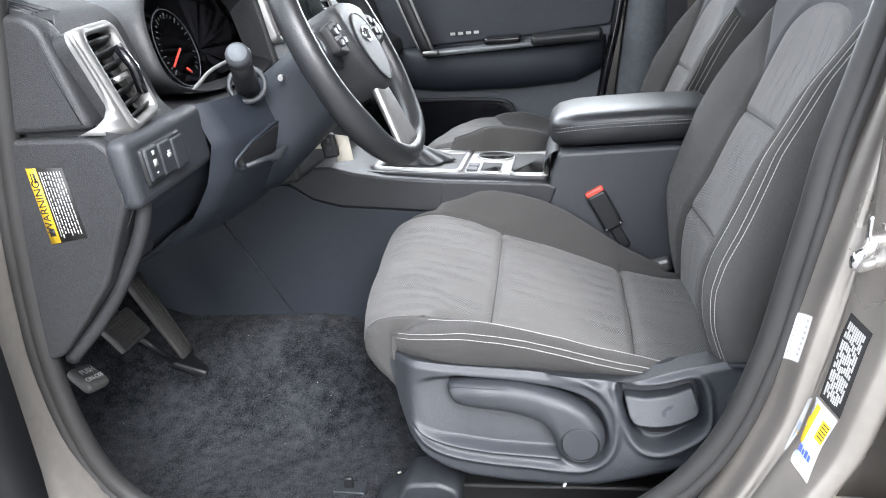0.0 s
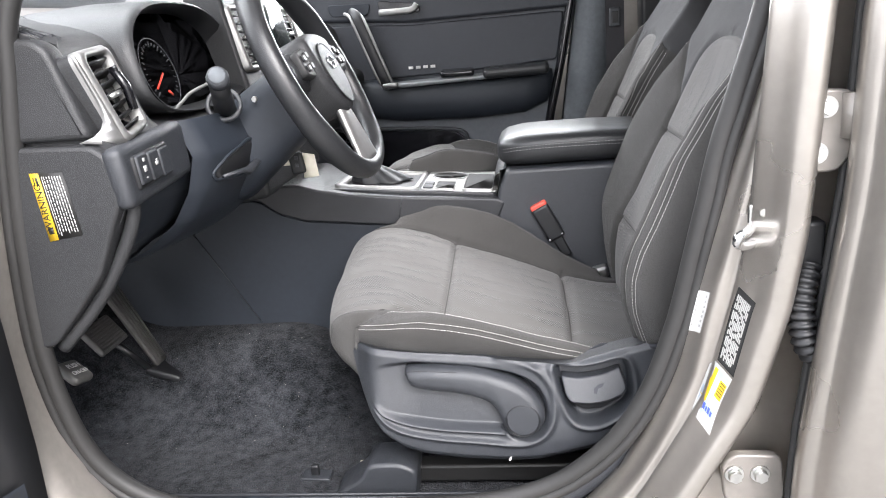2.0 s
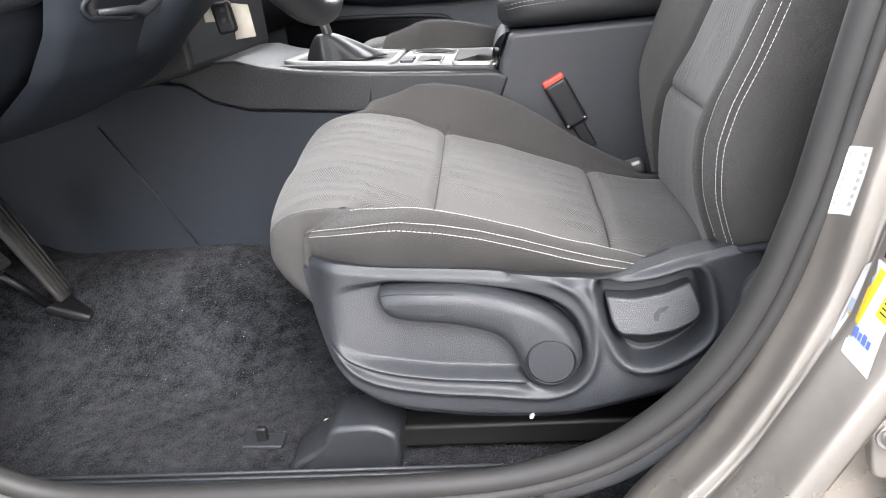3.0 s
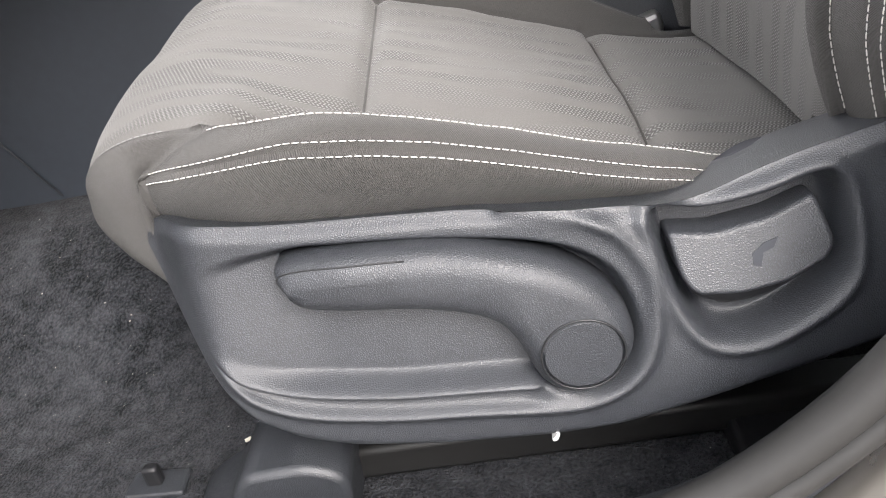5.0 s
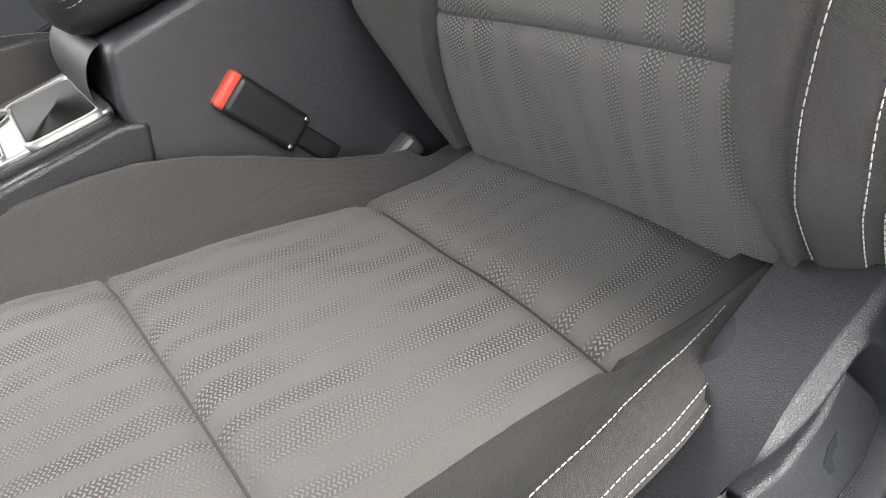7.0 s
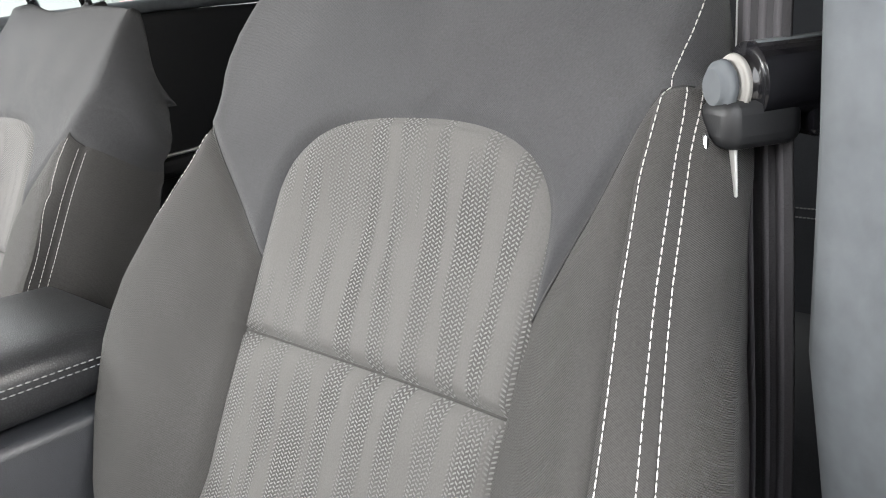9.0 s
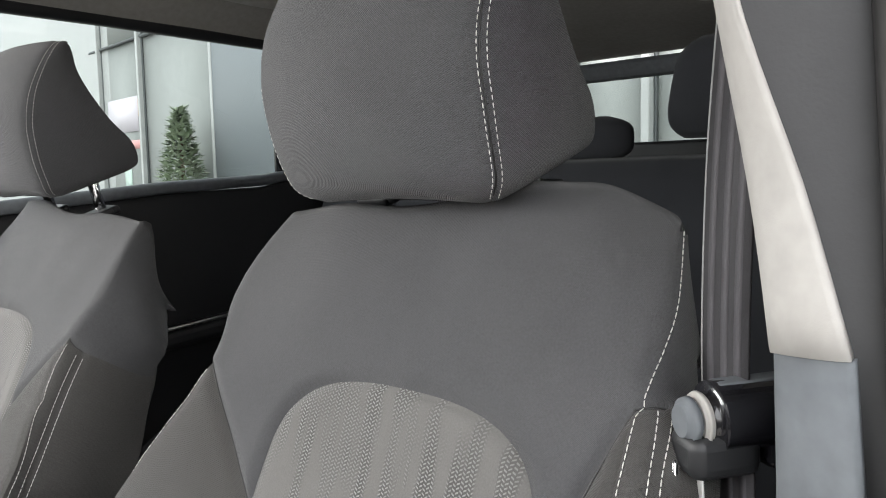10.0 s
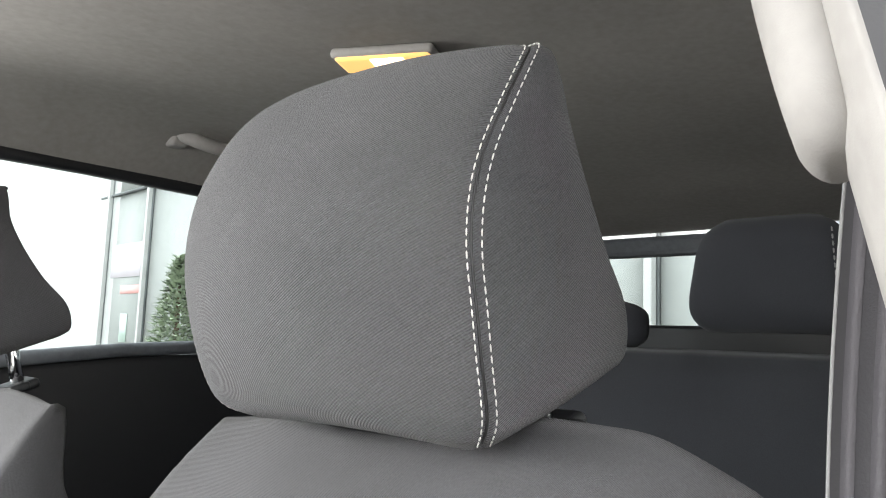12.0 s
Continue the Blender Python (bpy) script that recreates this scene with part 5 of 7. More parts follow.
# front pillar flange and the opened driver's door
rows = []
for z in np.linspace(0.02, 0.80, 24):
    x = float(np.interp(z, [0.02, 0.1, 0.16, 0.24, 0.355, 0.514, 0.691, 0.80], [-0.19, -0.235, -0.270, -0.296, -0.305, -0.292, -0.262, -0.236]))
    rows.append([(x + 0.016, -0.705, z), (x + 0.004, -0.735, z), (x + 0.012, -0.765, z), (x + 0.002, -0.790, z), (x - 0.03, -0.80, z), (x - 0.07, -0.80, z), (x - 0.07, -0.69, z)])
solo("front_pillar", loft(rows), PAINT_SHADED, "front door pillar flange in paint darkened for shade", "door pillar", kind="structure")
pil = []
for t in np.linspace(0, 1, 8):
    x, y, z = -0.265 + 0.30 * t, -0.73 + 0.085 * t, 0.79 + 0.34 * t
    pil.append([(x, y, z), (x + 0.05, y + 0.02, z), (x + 0.05, y + 0.07, z), (x - 0.03, y + 0.06, z)])
solo("windscreen_pillar", loft(pil), TRIM_LIGHT, "pale grey windscreen pillar trim", "pillar trim", kind="structure")
stop = bmesh.new()
bmesh.ops.create_cone(stop, cap_ends=True, segments=28, radius1=0.020, radius2=0.017, depth=0.02)
bmesh.ops.bevel(stop, geom=[e for e in stop.edges if e.calc_face_angle(0) > 1], offset=0.004, segments=2, affect="EDGES")
stop.transform(pose(-0.272, -0.805, 0.505, 90, 0, 0))
solo("door_bumper", stop, RUBBER, "round black rubber door bumper on the pillar", "door bumper")

drv_door = thing("driver_door", "opened driver door with dark inner panel", "car door", "car doors", at=(-0.30, -0.84, 0.1))
ang = math.radians(252)
ax = np.array((math.cos(ang), math.sin(ang)))
nx = np.array((ax[1], -ax[0])) * -1


def door_pt(a, b, z):
    p = np.array((-0.268, -0.805)) + ax * a + nx * b
    return (p[0], p[1], z)


rows = []
for a in np.linspace(0.0, 0.98, 26):
    low = float(np.interp(a, [0, 0.12, 0.3, 0.98], [0.10, 0.02, -0.04, -0.06]))
    hi = float(np.interp(a, [0, 0.1, 0.98], [0.52, 0.66, 0.74]))
    t = 0.055
    rows.append([door_pt(a, -0.07, low), door_pt(a, -0.005, low + 0.01), door_pt(a, 0.004, low + 0.04), door_pt(a, 0.010, 0.5 * (low + hi) - 0.06), door_pt(a, 0.006, hi - 0.03), door_pt(a, -0.005, hi), door_pt(a, -0.10, hi)])
part("inner_panel", loft(rows), PLASTIC_DARK, drv_door, "dark grained plastic inner panel")
outer = [[door_pt(a, -0.08, -0.08), door_pt(a, -0.11, -0.08), door_pt(a, -0.16, 0.35), door_pt(a, -0.12, 0.76), door_pt(a, -0.10, 0.76)] for a in np.linspace(0.0, 1.0, 12)]
part("skin", loft(outer), PAINT, drv_door)
part("window_frame", tube([door_pt(0.05, -0.09, 0.75), door_pt(0.45, -0.06, 1.12), door_pt(0.98, -0.06, 1.14), door_pt(1.0, -0.09, 0.75)], 0.022, 10), GLOSS_BLACK, drv_door)
part("armrest", loft([[door_pt(a, b, z) for b, z in ((0.0, 0.36), (0.07, 0.38), (0.075, 0.42), (0.0, 0.44))] for a in np.linspace(0.3, 0.95, 8)]), PLASTIC_DARK, drv_door)
grille = [[door_pt(a, 0.0105 + 0.004, z) for z in np.linspace(0.115, 0.215, 14)] for a in np.linspace(0.03, 0.16, 18)]
gr = part("speaker_grille", sheet(grille), PLASTIC_FLAT, drv_door, "perforated speaker grille")
dots = []
for i in range(26):
    for j in range(20):
        a, z = 0.034 + i * 0.0048 + (j % 2) * 0.0024, 0.118 + j * 0.0048
        c = np.array(door_pt(a, 0.0152, z))
        u = np.array((*ax, 0)) * 0.0013
        w = np.array((0, 0, 0.0013))
        dots.append(([c - u - w, c + u - w, c + u + w, c - u + w], [(0, 1, 2, 3)]))
tagged(part("grille_holes", merged(*dots), INK, gr), kind="stuff")


# ---------------------------------------------------------------- dashboard
dash = thing("dashboard", "dark grey soft dashboard with silver-edged vents and instrument hood", "dashboard", at=(-0.4, 0.0, 0.40))
prof = [(-0.82, 0.46), (-0.82, 0.775), (-0.60, 0.785), (-0.36, 0.775), (-0.245, 0.752), (-0.205, 0.738), (-0.188, 0.722), (-0.155, 0.616), (-0.118, 0.598), (-0.114, 0.575), (-0.130, 0.525), (-0.165, 0.470), (-0.250, 0.410), (-0.45, 0.37)]
prof_in = [(-0.82, 0.46), (-0.82, 0.775), (-0.60, 0.785), (-0.36, 0.772), (-0.290, 0.755), (-0.262, 0.72), (-0.255, 0.630), (-0.150, 0.606), (-0.118, 0.598), (-0.114, 0.575), (-0.130, 0.525), (-0.165, 0.470), (-0.250, 0.410), (-0.45, 0.37)]
for line, lo, hi in ((prof, -0.712, -0.566), (prof_in, -0.566, -0.158), (prof, -0.158, 0.70)):
    part("body", prism(rounded(line, 0.018, 5), "y", lo, hi, 0.0), PLASTIC_SOFT, dash, sharp=50)
side = [(-0.290, 0.612), (-0.150, 0.607), (-0.130, 0.588), (-0.124, 0.555), (-0.130, 0.530), (-0.146, 0.500), (-0.175, 0.440), (-0.215, 0.395), (-0.262, 0.345), (-0.310, 0.345), (-0.310, 0.60)]
part("end_cover", prism(rounded(side, 0.016, 4), "y", -0.728, -0.69, 0.006, 3), PLASTIC_SOFT, dash, "dark grey dashboard end cover")
edge = spline([(-0.172, -0.716, 0.604), (-0.140, -0.712, 0.585), (-0.126, -0.704, 0.550), (-0.130, -0.700, 0.510), (-0.160, -0.700, 0.455), (-0.205, -0.702, 0.395), (-0.262, -0.708, 0.338)], 40)
part("knee_edge", tube(edge, 0.009, 10), PLASTIC_SOFT, dash)
top_end = [(-0.285, 0.614), (-0.150, 0.614), (-0.182, 0.722), (-0.200, 0.736), (-0.285, 0.742)]
part("upper_end", prism(rounded(top_end, 0.012, 4), "y", -0.724, -0.69, 0.008, 3), PLASTIC_SOFT, dash)
part("lower_panel", prism(rounded([(-0.118, 0.585), (-0.128, 0.520), (-0.165, 0.465), (-0.25, 0.405), (-0.33, 0.36), (-0.35, 0.39), (-0.2, 0.55)], 0.012), "y", -0.695, -0.50, 0.008, 3), PLASTIC_FLAT, dash)
line = [(-0.36, -0.60, 0.772), (-0.30, -0.55, 0.768)]
crease = spline([(-0.75, -0.45, 0.789), (-0.50, -0.52, 0.784), (-0.34, -0.60, 0.777), (-0.255, -0.665, 0.760)], 30)
for d in (0, 0.012):
    part("stitching", stitches(crease + (d, d, 0.002), np.tile((0, 0, 1.0), (30, 1)), r=0.0007), THREAD_DARK, dash)
def dash_top(x):
    return float(np.interp(x, [-0.36, -0.245, -0.205, -0.188], [0.775, 0.752, 0.738, 0.726]))


slot_bm = prism(rounded([(-0.330, -0.700), (-0.215, -0.712), (-0.186, -0.692), (-0.200, -0.668), (-0.330, -0.650)], 0.008), "z", -0.006, 0.0012, 0.0005)
for v in slot_bm.verts:
    v.co.z += dash_top(v.co.x)
slot = part("defrost_vent", slot_bm, PLASTIC_DARK, dash, "slotted window defrost vent")
for k in range(5):
    y = -0.702 + k * 0.010
    part("vane", tube([(x, y, dash_top(x) + 0.0014) for x in (-0.310, -0.25, -0.215 + 0.004 * k, -0.200 - 0.002 * k)], 0.0014, 6), PLASTIC, slot)


def face_frame(cx, cy, cz, lean):
    """A pose on a dash face that looks to the rear: local x to the right of someone seated, y up the face, z out of it."""
    return Matrix.Translation((cx, cy, cz)) @ Matrix(((0, -math.sin(lean), math.cos(lean)), (1, 0, 0), (0, math.cos(lean), math.sin(lean)))).to_4x4()


def air_vent(parent, m, w, h, rim, slats, name="air_vent"):
    """A silver-rimmed vent with slats, a thumb tab and a dark throat."""
    outer, inner = rounded([(-w, -h), (w, -h), (w, h), (-w, h)], rim * 1.3, 5), rounded([(-w + rim, -h + rim), (w - rim, -h + rim), (w - rim, h - rim), (-w + rim, h - rim)], rim * 0.8, 5)
    n = len(outer)
    rings = []
    for pts, z in ((outer, -0.010), (outer, 0.004), ([((a[0] + b[0]) / 2, (a[1] + b[1]) / 2) for a, b in zip(outer, inner)], 0.009), (inner, 0.005), (inner, -0.012)):
        rings.append([tuple(m @ Vector((x, y, z))) for x, y in pts])
    vent = part(name, loft(rings, False), SILVER, parent, "silver rimmed air vent")
    throat = rbox(0, 0, -0.016, 2 * w - rim, 2 * h - rim, 0.012, 0)
    throat.transform(m)
    part("throat", throat, GLOSS_BLACK, vent)
    for k in range(slats):
        y = -h + rim + (2 * h - 2 * rim) * (k + 0.5) / slats
        s = rbox(0, 0, 0, 2 * w - 2 * rim, 0.0035, 0.018, 0.0012, 1, (24, 0, 0))
        s.transform(m @ pose(0, y, -0.004))
        part("slat", s, PLASTIC_DARK, vent)
    tab = rbox(0, 0, 0.004, w * 0.62, 0.007, 0.010, 0.002)
    tab.transform(m)
    part("tab", tab, STEEL, vent)
    wheel = rbox(w - rim * 1.5, 0, 0.002, 0.008, h * 0.9, 0.008, 0.003)
    wheel.transform(m)
    part("thumbwheel", wheel, GLOSS_BLACK, vent)
    return vent


def quad_vent(parent, corners, rim, slats, depth):
    """An air vent between four corners (top left, top right, bottom right, bottom left): satin rim, throat, slats, tab and thumbwheel."""
    tl, tr, br, bl = (np.array(c, float) for c in corners)
    n = np.cross(tr - tl, bl - tl)
    n = n / np.linalg.norm(n)
    n = n if n[0] > 0 else -n
    q = lambda u, v, k=0.0: (1 - v) * ((1 - u) * tl + u * tr) + v * ((1 - u) * bl + u * br) + n * k
    out = rounded([(0, 0), (1, 0), (1, 1), (0, 1)], 0.16, 6)
    a, b = rim
    inn = rounded([(a, b), (1 - a * 0.7, b), (1 - a * 0.7, 1 - b), (a, 1 - b)], 0.10, 6)
    mid = [((p[0] + r[0]) / 2, (p[1] + r[1]) / 2) for p, r in zip(out, inn)]
    vent = part("air_vent", loft([[q(*p, k) for p in pts] for pts, k in ((out, -0.012), (out, 0.0), (mid, 0.005), (inn, 0.002), (inn, -0.014))], False), SILVER, parent, "satin silver air vent rim")
    part("housing", loft([[q(*p, -0.012) for p in out], [q(*p, -depth) for p in out]], False), PLASTIC_SOFT, vent)
    part("throat", loft([[q(*p, -0.013) for p in inn], [q(*p, -0.030) for p in inn]]), GLOSS_BLACK, vent)
    for k in range(slats):
        v = b + (1 - 2 * b) * (k + 0.5) / slats
        rows = [[q(a, v - 0.010, 0.0), q(1 - a, v - 0.010, 0.0), q(1 - a, v + 0.055, -0.013), q(a, v + 0.055, -0.013)], [q(a, v + 0.012, 0.0), q(1 - a, v + 0.012, 0.0), q(1 - a, v + 0.075, -0.013), q(a, v + 0.075, -0.013)]]
        part("slat", loft(rows), PLASTIC_DARK, vent)
    u0, u1 = a + 0.18 * (1 - 2 * a), a + 0.62 * (1 - 2 * a)
    part("tab", loft([[q(u0, 0.50, 0.006), q(u1, 0.50, 0.006), q(u1, 0.50, -0.006), q(u0, 0.50, -0.006)], [q(u0, 0.55, 0.006), q(u1, 0.55, 0.006), q(u1, 0.55, -0.006), q(u0, 0.55, -0.006)]]), STEEL, vent, "bright slat tab")
    part("thumbwheel", tube([q(1 - a * 1.3, 0.26, 0.001), q(1 - a * 1.35, 0.5, 0.007), q(1 - a * 1.3, 0.76, 0.001)], 0.006, 10), GLOSS_BLACK, vent)
    return vent


driver_vent = quad_vent(dash, ((-0.152, -0.718, 0.717), (-0.160, -0.632, 0.724), (-0.129, -0.620, 0.617), (-0.124, -0.690, 0.602)), (0.16, 0.085), 7, 0.050)
rows = []
for t in np.linspace(0, 1, 12):
    a = np.array((-0.1515, -0.719, 0.712)) * (1 - t) + np.array((-0.1235, -0.692, 0.601)) * t
    b = a + np.array((-0.003, -0.004, 0)) + np.array((-0.036, -0.033, 0.010)) * t**6
    rows.append([a + (0.002, 0, 0), b, b + (0.002, 0.008, 0), a + (-0.006, 0.010, 0)])
part("vent_blade", loft(rows), SILVER, driver_vent, "satin silver blade flowing off the vent rim")
air_vent(dash, face_frame(-0.160, -0.155, 0.715, math.radians(14)) @ pose(0, 0, 0.010), 0.045, 0.062, 0.010, 7)
air_vent(dash, face_frame(-0.160, 0.125, 0.715, math.radians(14)) @ pose(0, 0, 0.010), 0.045, 0.062, 0.010, 7)
part("center_fascia", prism(rounded([(-0.24, 0.40), (-0.24, 0.80), (-0.168, 0.800), (-0.135, 0.62), (-0.13, 0.42)], 0.012), "y", -0.205, 0.175, 0.008), PLASTIC_SOFT, dash)
scr = rbox(-0.145, -0.015, 0.735, 0.012, 0.185, 0.125, 0.006, 2, (0, -12, 0))
screen = part("screen", scr, GLOSS_BLACK, dash, "dark glossy display")
part("display", rbox(-0.1385, -0.015, 0.7365, 0.002, 0.160, 0.100, 0, 1, (0, -12, 0)), SCREEN, screen)

# instrument hood and dial
def hood_ring(k, dx):
    ring = []
    for a in np.linspace(0, 2 * math.pi, 64, endpoint=False):
        cs, sn = math.cos(a), math.sin(a)
        y = -0.362 - 0.197 * k * math.copysign(abs(cs) ** 0.72, cs)
        z = 0.668 + k * (0.117 if sn > 0 else 0.056) * math.copysign(abs(sn) ** 0.80, sn)
        ring.append((-0.166 + (0.70 - z) * 0.25 + dx, y, z))
    return ring


part("instrument_hood", loft([hood_ring(0.98, -0.20), hood_ring(1.02, -0.10), hood_ring(1.0, -0.012), hood_ring(0.985, 0.0), hood_ring(0.955, 0.002)], False), PLASTIC_SOFT, dash, "hooded instrument binnacle")
part("hood_liner", loft([hood_ring(0.955, 0.002), hood_ring(0.915, -0.004), hood_ring(0.84, -0.038)], False), PLASTIC_DARK, dash, "gloss black binnacle surround")
part("cluster_face", loft([hood_ring(k, -0.036) for k in (0.86, 0.6, 0.3, 0.02)]), surface("matt_cluster_black", (0.010, 0.010, 0.012), 0.95, bump=0, spec=0.05), dash)
DIAL_Y, DIAL_Z, DIAL_X = -0.428, 0.676, -0.1945
DIAL_AT = lambda z: DIAL_X + 0.001 + (DIAL_Z - z) * 0.25
ringp = [(DIAL_AT(DIAL_Z + 0.053 * math.sin(a)), DIAL_Y + 0.053 * math.cos(a), DIAL_Z + 0.053 * math.sin(a)) for a in np.linspace(0, 2 * math.pi, 50, endpoint=False)]
dial = part("dial_ring", tube(ringp, 0.0007, 8, closed=True), PLASTIC, dash, "dark ringed dial")
for k in range(25):
    a = math.radians(225 - k * 11.25)
    t = part("tick", rbox(DIAL_AT(DIAL_Z + 0.044 * math.sin(a)), DIAL_Y + 0.044 * math.cos(a), DIAL_Z + 0.044 * math.sin(a), 0.002, 0.008 if k % 3 == 0 else 0.004, 0.0009, 0, 1, (math.degrees(a), 0, 0)), PLASTIC, dial)
part("needle", rbox(DIAL_AT(DIAL_Z - 0.012) + 0.002, DIAL_Y - 0.014, DIAL_Z - 0.012, 0.002, 0.034, 0.003, 0, 1, (40, 0, 0)), NEEDLE, dial)
part("telltale", rbox(DIAL_AT(DIAL_Z - 0.032) + 0.002, DIAL_Y + 0.004, DIAL_Z - 0.032, 0.002, 0.014, 0.003, 0, 1, (-30, 0, 0)), NEEDLE, dial)
rim2 = spline([(-0.160, -0.515, 0.632), (-0.152, -0.497, 0.622), (-0.146, -0.478, 0.630), (-0.140, -0.450, 0.643), (-0.130, -0.408, 0.652)], 30)
part("silver_strip", tube(rim2, 0.0026, 8), SILVER, dash)

# switch plate
sw_m = face_frame(-0.113, -0.664, 0.570, math.radians(3)) @ Matrix.Scale(0.92, 4)
pl = rbox(0, 0, 0, 0.100, 0.046, 0.012, 0.004)
pl.transform(sw_m @ pose(0, 0, 0.0, 0, 0, 4))
switches = part("switch_plate", pl, PLASTIC_DARK, dash, "black switch plate with three keys")
for k in range(3):
    key = rbox(0, 0, 0, 0.030, 0.040, 0.010, 0.003)
    key.transform(sw_m @ pose(-0.032 + 0.032 * k, 0, 0.004, 0, 0, 4))
    part("switch_key", key, PLASTIC, switches)
for x, y, w, h in ((-0.032, 0.0, 0.008, 0.008), (-0.032, 0.012, 0.005, 0.005), (-0.032, -0.012, 0.004, 0.002), (0.003, 0.002, 0.009, 0.005), (0.003, 0.006, 0.005, 0.003)):
    mk = rbox(0, 0, 0, w, h, 0.001, 0)
    mk.transform(sw_m @ pose(x, y, 0.0094, 0, 0, 4))
    part("switch_mark", mk, WHITE, switches)
surround = rbox(0, 0, 0, 0.20, 0.085, 0.03, 0.012, 3)
surround.transform(sw_m @ pose(0.028, 0.0, -0.014, 0, 0, 4))
part("switch_surround", surround, PLASTIC, dash)

# knee panel under the column, with its oval handle
def knee_x(y, z):
    base = float(np.interp(z, [0.395, 0.425, 0.465, 0.510, 0.560, 0.600, 0.640], [-0.28, -0.200, -0.150, -0.120, -0.105, -0.120, -0.150]))
    return base + 0.034 * max(0.0, 1 - ((y + 0.372) / 0.185) ** 2) + 0.012 * float(smooth01((y + 0.557) / 0.02))


rows = [[(knee_x(y, z), y, z) for z in np.linspace(0.612, 0.395, 26)] for y in np.linspace(-0.557, -0.195, 40)]
part("knee_panel", sheet(rows), PLASTIC_FLAT, dash, "dark grey knee panel")
hole = rounded([(-0.530, 0.530), (-0.497, 0.552), (-0.440, 0.566), (-0.372, 0.556), (-0.385, 0.534), (-0.455, 0.512), (-0.520, 0.518)], 0.008)
cen = np.mean(hole, 0)
part("lever_pocket_shade", loft([[(knee_x(*p) + 0.0015, *p) for p in (cen + (np.array(h) - cen) * k for h in hole)] for k in (1.0, 0.7, 0.35, 0.05)]), PLASTIC_DARK, dash, "dark patch for the shade in the column lever pocket")
part("pocket_edge", tube([(knee_x(*p) + 0.001, *p) for p in hole], 0.0028, 8, closed=True), PLASTIC_FLAT, dash)
part("tilt_lever", tube([(knee_x(*p) + 0.012, *p) for p in ((-0.520, 0.523), (-0.470, 0.522), (-0.455, 0.518), (-0.425, 0.528), (-0.390, 0.540))], [0.003, 0.004, 0.007, 0.005, 0.004], 10), PLASTIC, dash, "column tilt lever")
hook = prism(rounded([(-0.205, 0.455), (-0.188, 0.470), (-0.180, 0.462), (-0.192, 0.436)], 0.004), "y", -0.690, -0.600, 0.003)
part("bonnet_pull", hook, PLASTIC, dash)

# warning label on the dash end
warn = thing("warning_label", "yellow and black printed warning label on the dashboard end", "label", at=(-0.21, -0.728, 0.53))
WC = [(-0.236, 0.578), (-0.194, 0.578), (-0.183, 0.500), (-0.236, 0.492)]
WC = [np.array(p) for p in ((-0.2365, 0.579), (-0.1935, 0.578), (-0.1845, 0.498), (-0.2300, 0.492))]


def warn_patch(u0, u1, v0, v1, name, mat, y):
    a, b, c, d = WC
    q = lambda u, v: tuple((1 - v) * ((1 - u) * a + u * b) + v * ((1 - u) * d + u * c))
    return part(name, prism([q(u0, v0), q(u1, v0), q(u1, v1), q(u0, v1)], "y", y, -0.7275, 0), mat, warn)


warn_patch(0, 1, 0, 1, "sheet", INK, -0.7288)
warn_patch(0.0, 0.27, 0, 1, "yellow_band", YELLOW, -0.7294)
warn_patch(0.33, 0.345, 0.05, 0.92, "white_rule", WHITE, -0.7292)
rng = random.Random(7)
for row in range(7):
    v = 0.05
    while v < 0.9:
        w = rng.uniform(0.03, 0.10)
        warn_patch(0.39 + row * 0.083, 0.414 + row * 0.083, v, min(0.95, v + w), "print_bar", WHITE, -0.7292)
        v += w + 0.015
def warn_text(body, size, u, v, mat):
    a, b, c, d = WC
    p = (1 - v) * ((1 - u) * a + u * b) + v * ((1 - u) * d + u * c)
    text_on("lettering", body, size, pose(p[0], -0.7296, p[1], 90, 0, 0) @ pose(0, 0, 0, 0, 0, 94), mat, warn)


warn_text("WARNING", 0.0125, 0.135, 0.50, INK)
warn_patch(0.06, 0.21, 0.80, 0.90, "hazard_sign", INK, -0.7297)
warn_patch(0.07, 0.10, 0.06, 0.18, "figure_mark", INK, -0.7297)
warn_patch(0.14, 0.20, 0.06, 0.18, "figure_mark", INK, -0.7297)

# ---------------------------------------------------------------- steering wheel
wheel = thing("steering_wheel", "black grained steering wheel with satin silver lower spoke", "steering wheel", at=(0.035, -0.36, 0.650))
TILT = math.radians(25)
W_M = Matrix.Translation((0.035, -0.36, 0.650)) @ Matrix(((0, -math.sin(TILT), math.cos(TILT)), (1, 0, 0), (0, math.cos(TILT), math.sin(TILT)))).to_4x4()


def wp(x, y, z):
    return tuple(W_M @ Vector((x, y, z)))


rv, rf = [], []
ang = np.linspace(0, 2 * math.pi, 96, endpoint=False)
for a in ang:
    thick = 0.0165 + 0.0022 * (math.cos(2 * a - 1.2) ** 8)
    for b in np.linspace(0, 2 * math.pi, 18, endpoint=False):
        r = 0.170 + thick * math.cos(b) * 0.95
        rv.append(wp(r * math.cos(a), r * math.sin(a), thick * 1.12 * math.sin(b)))
for i in range(96):
    for j in range(18):
        rf.append((i * 18 + j, i * 18 + (j + 1) % 18, ((i + 1) % 96) * 18 + (j + 1) % 18, ((i + 1) % 96) * 18 + j))
part("rim", (rv, rf), LEATHER, wheel, "grained black rim")
hub = [(-0.072, 0.052), (-0.03, 0.062), (0.03, 0.062), (0.072, 0.052), (0.066, -0.012), (0.040, -0.055), (0.018, -0.074), (-0.018, -0.074), (-0.040, -0.055), (-0.066, -0.012)]
hb = prism(rounded(hub, 0.025, 5), "z", -0.045, 0.030, 0.014, 4)
hb.transform(W_M)
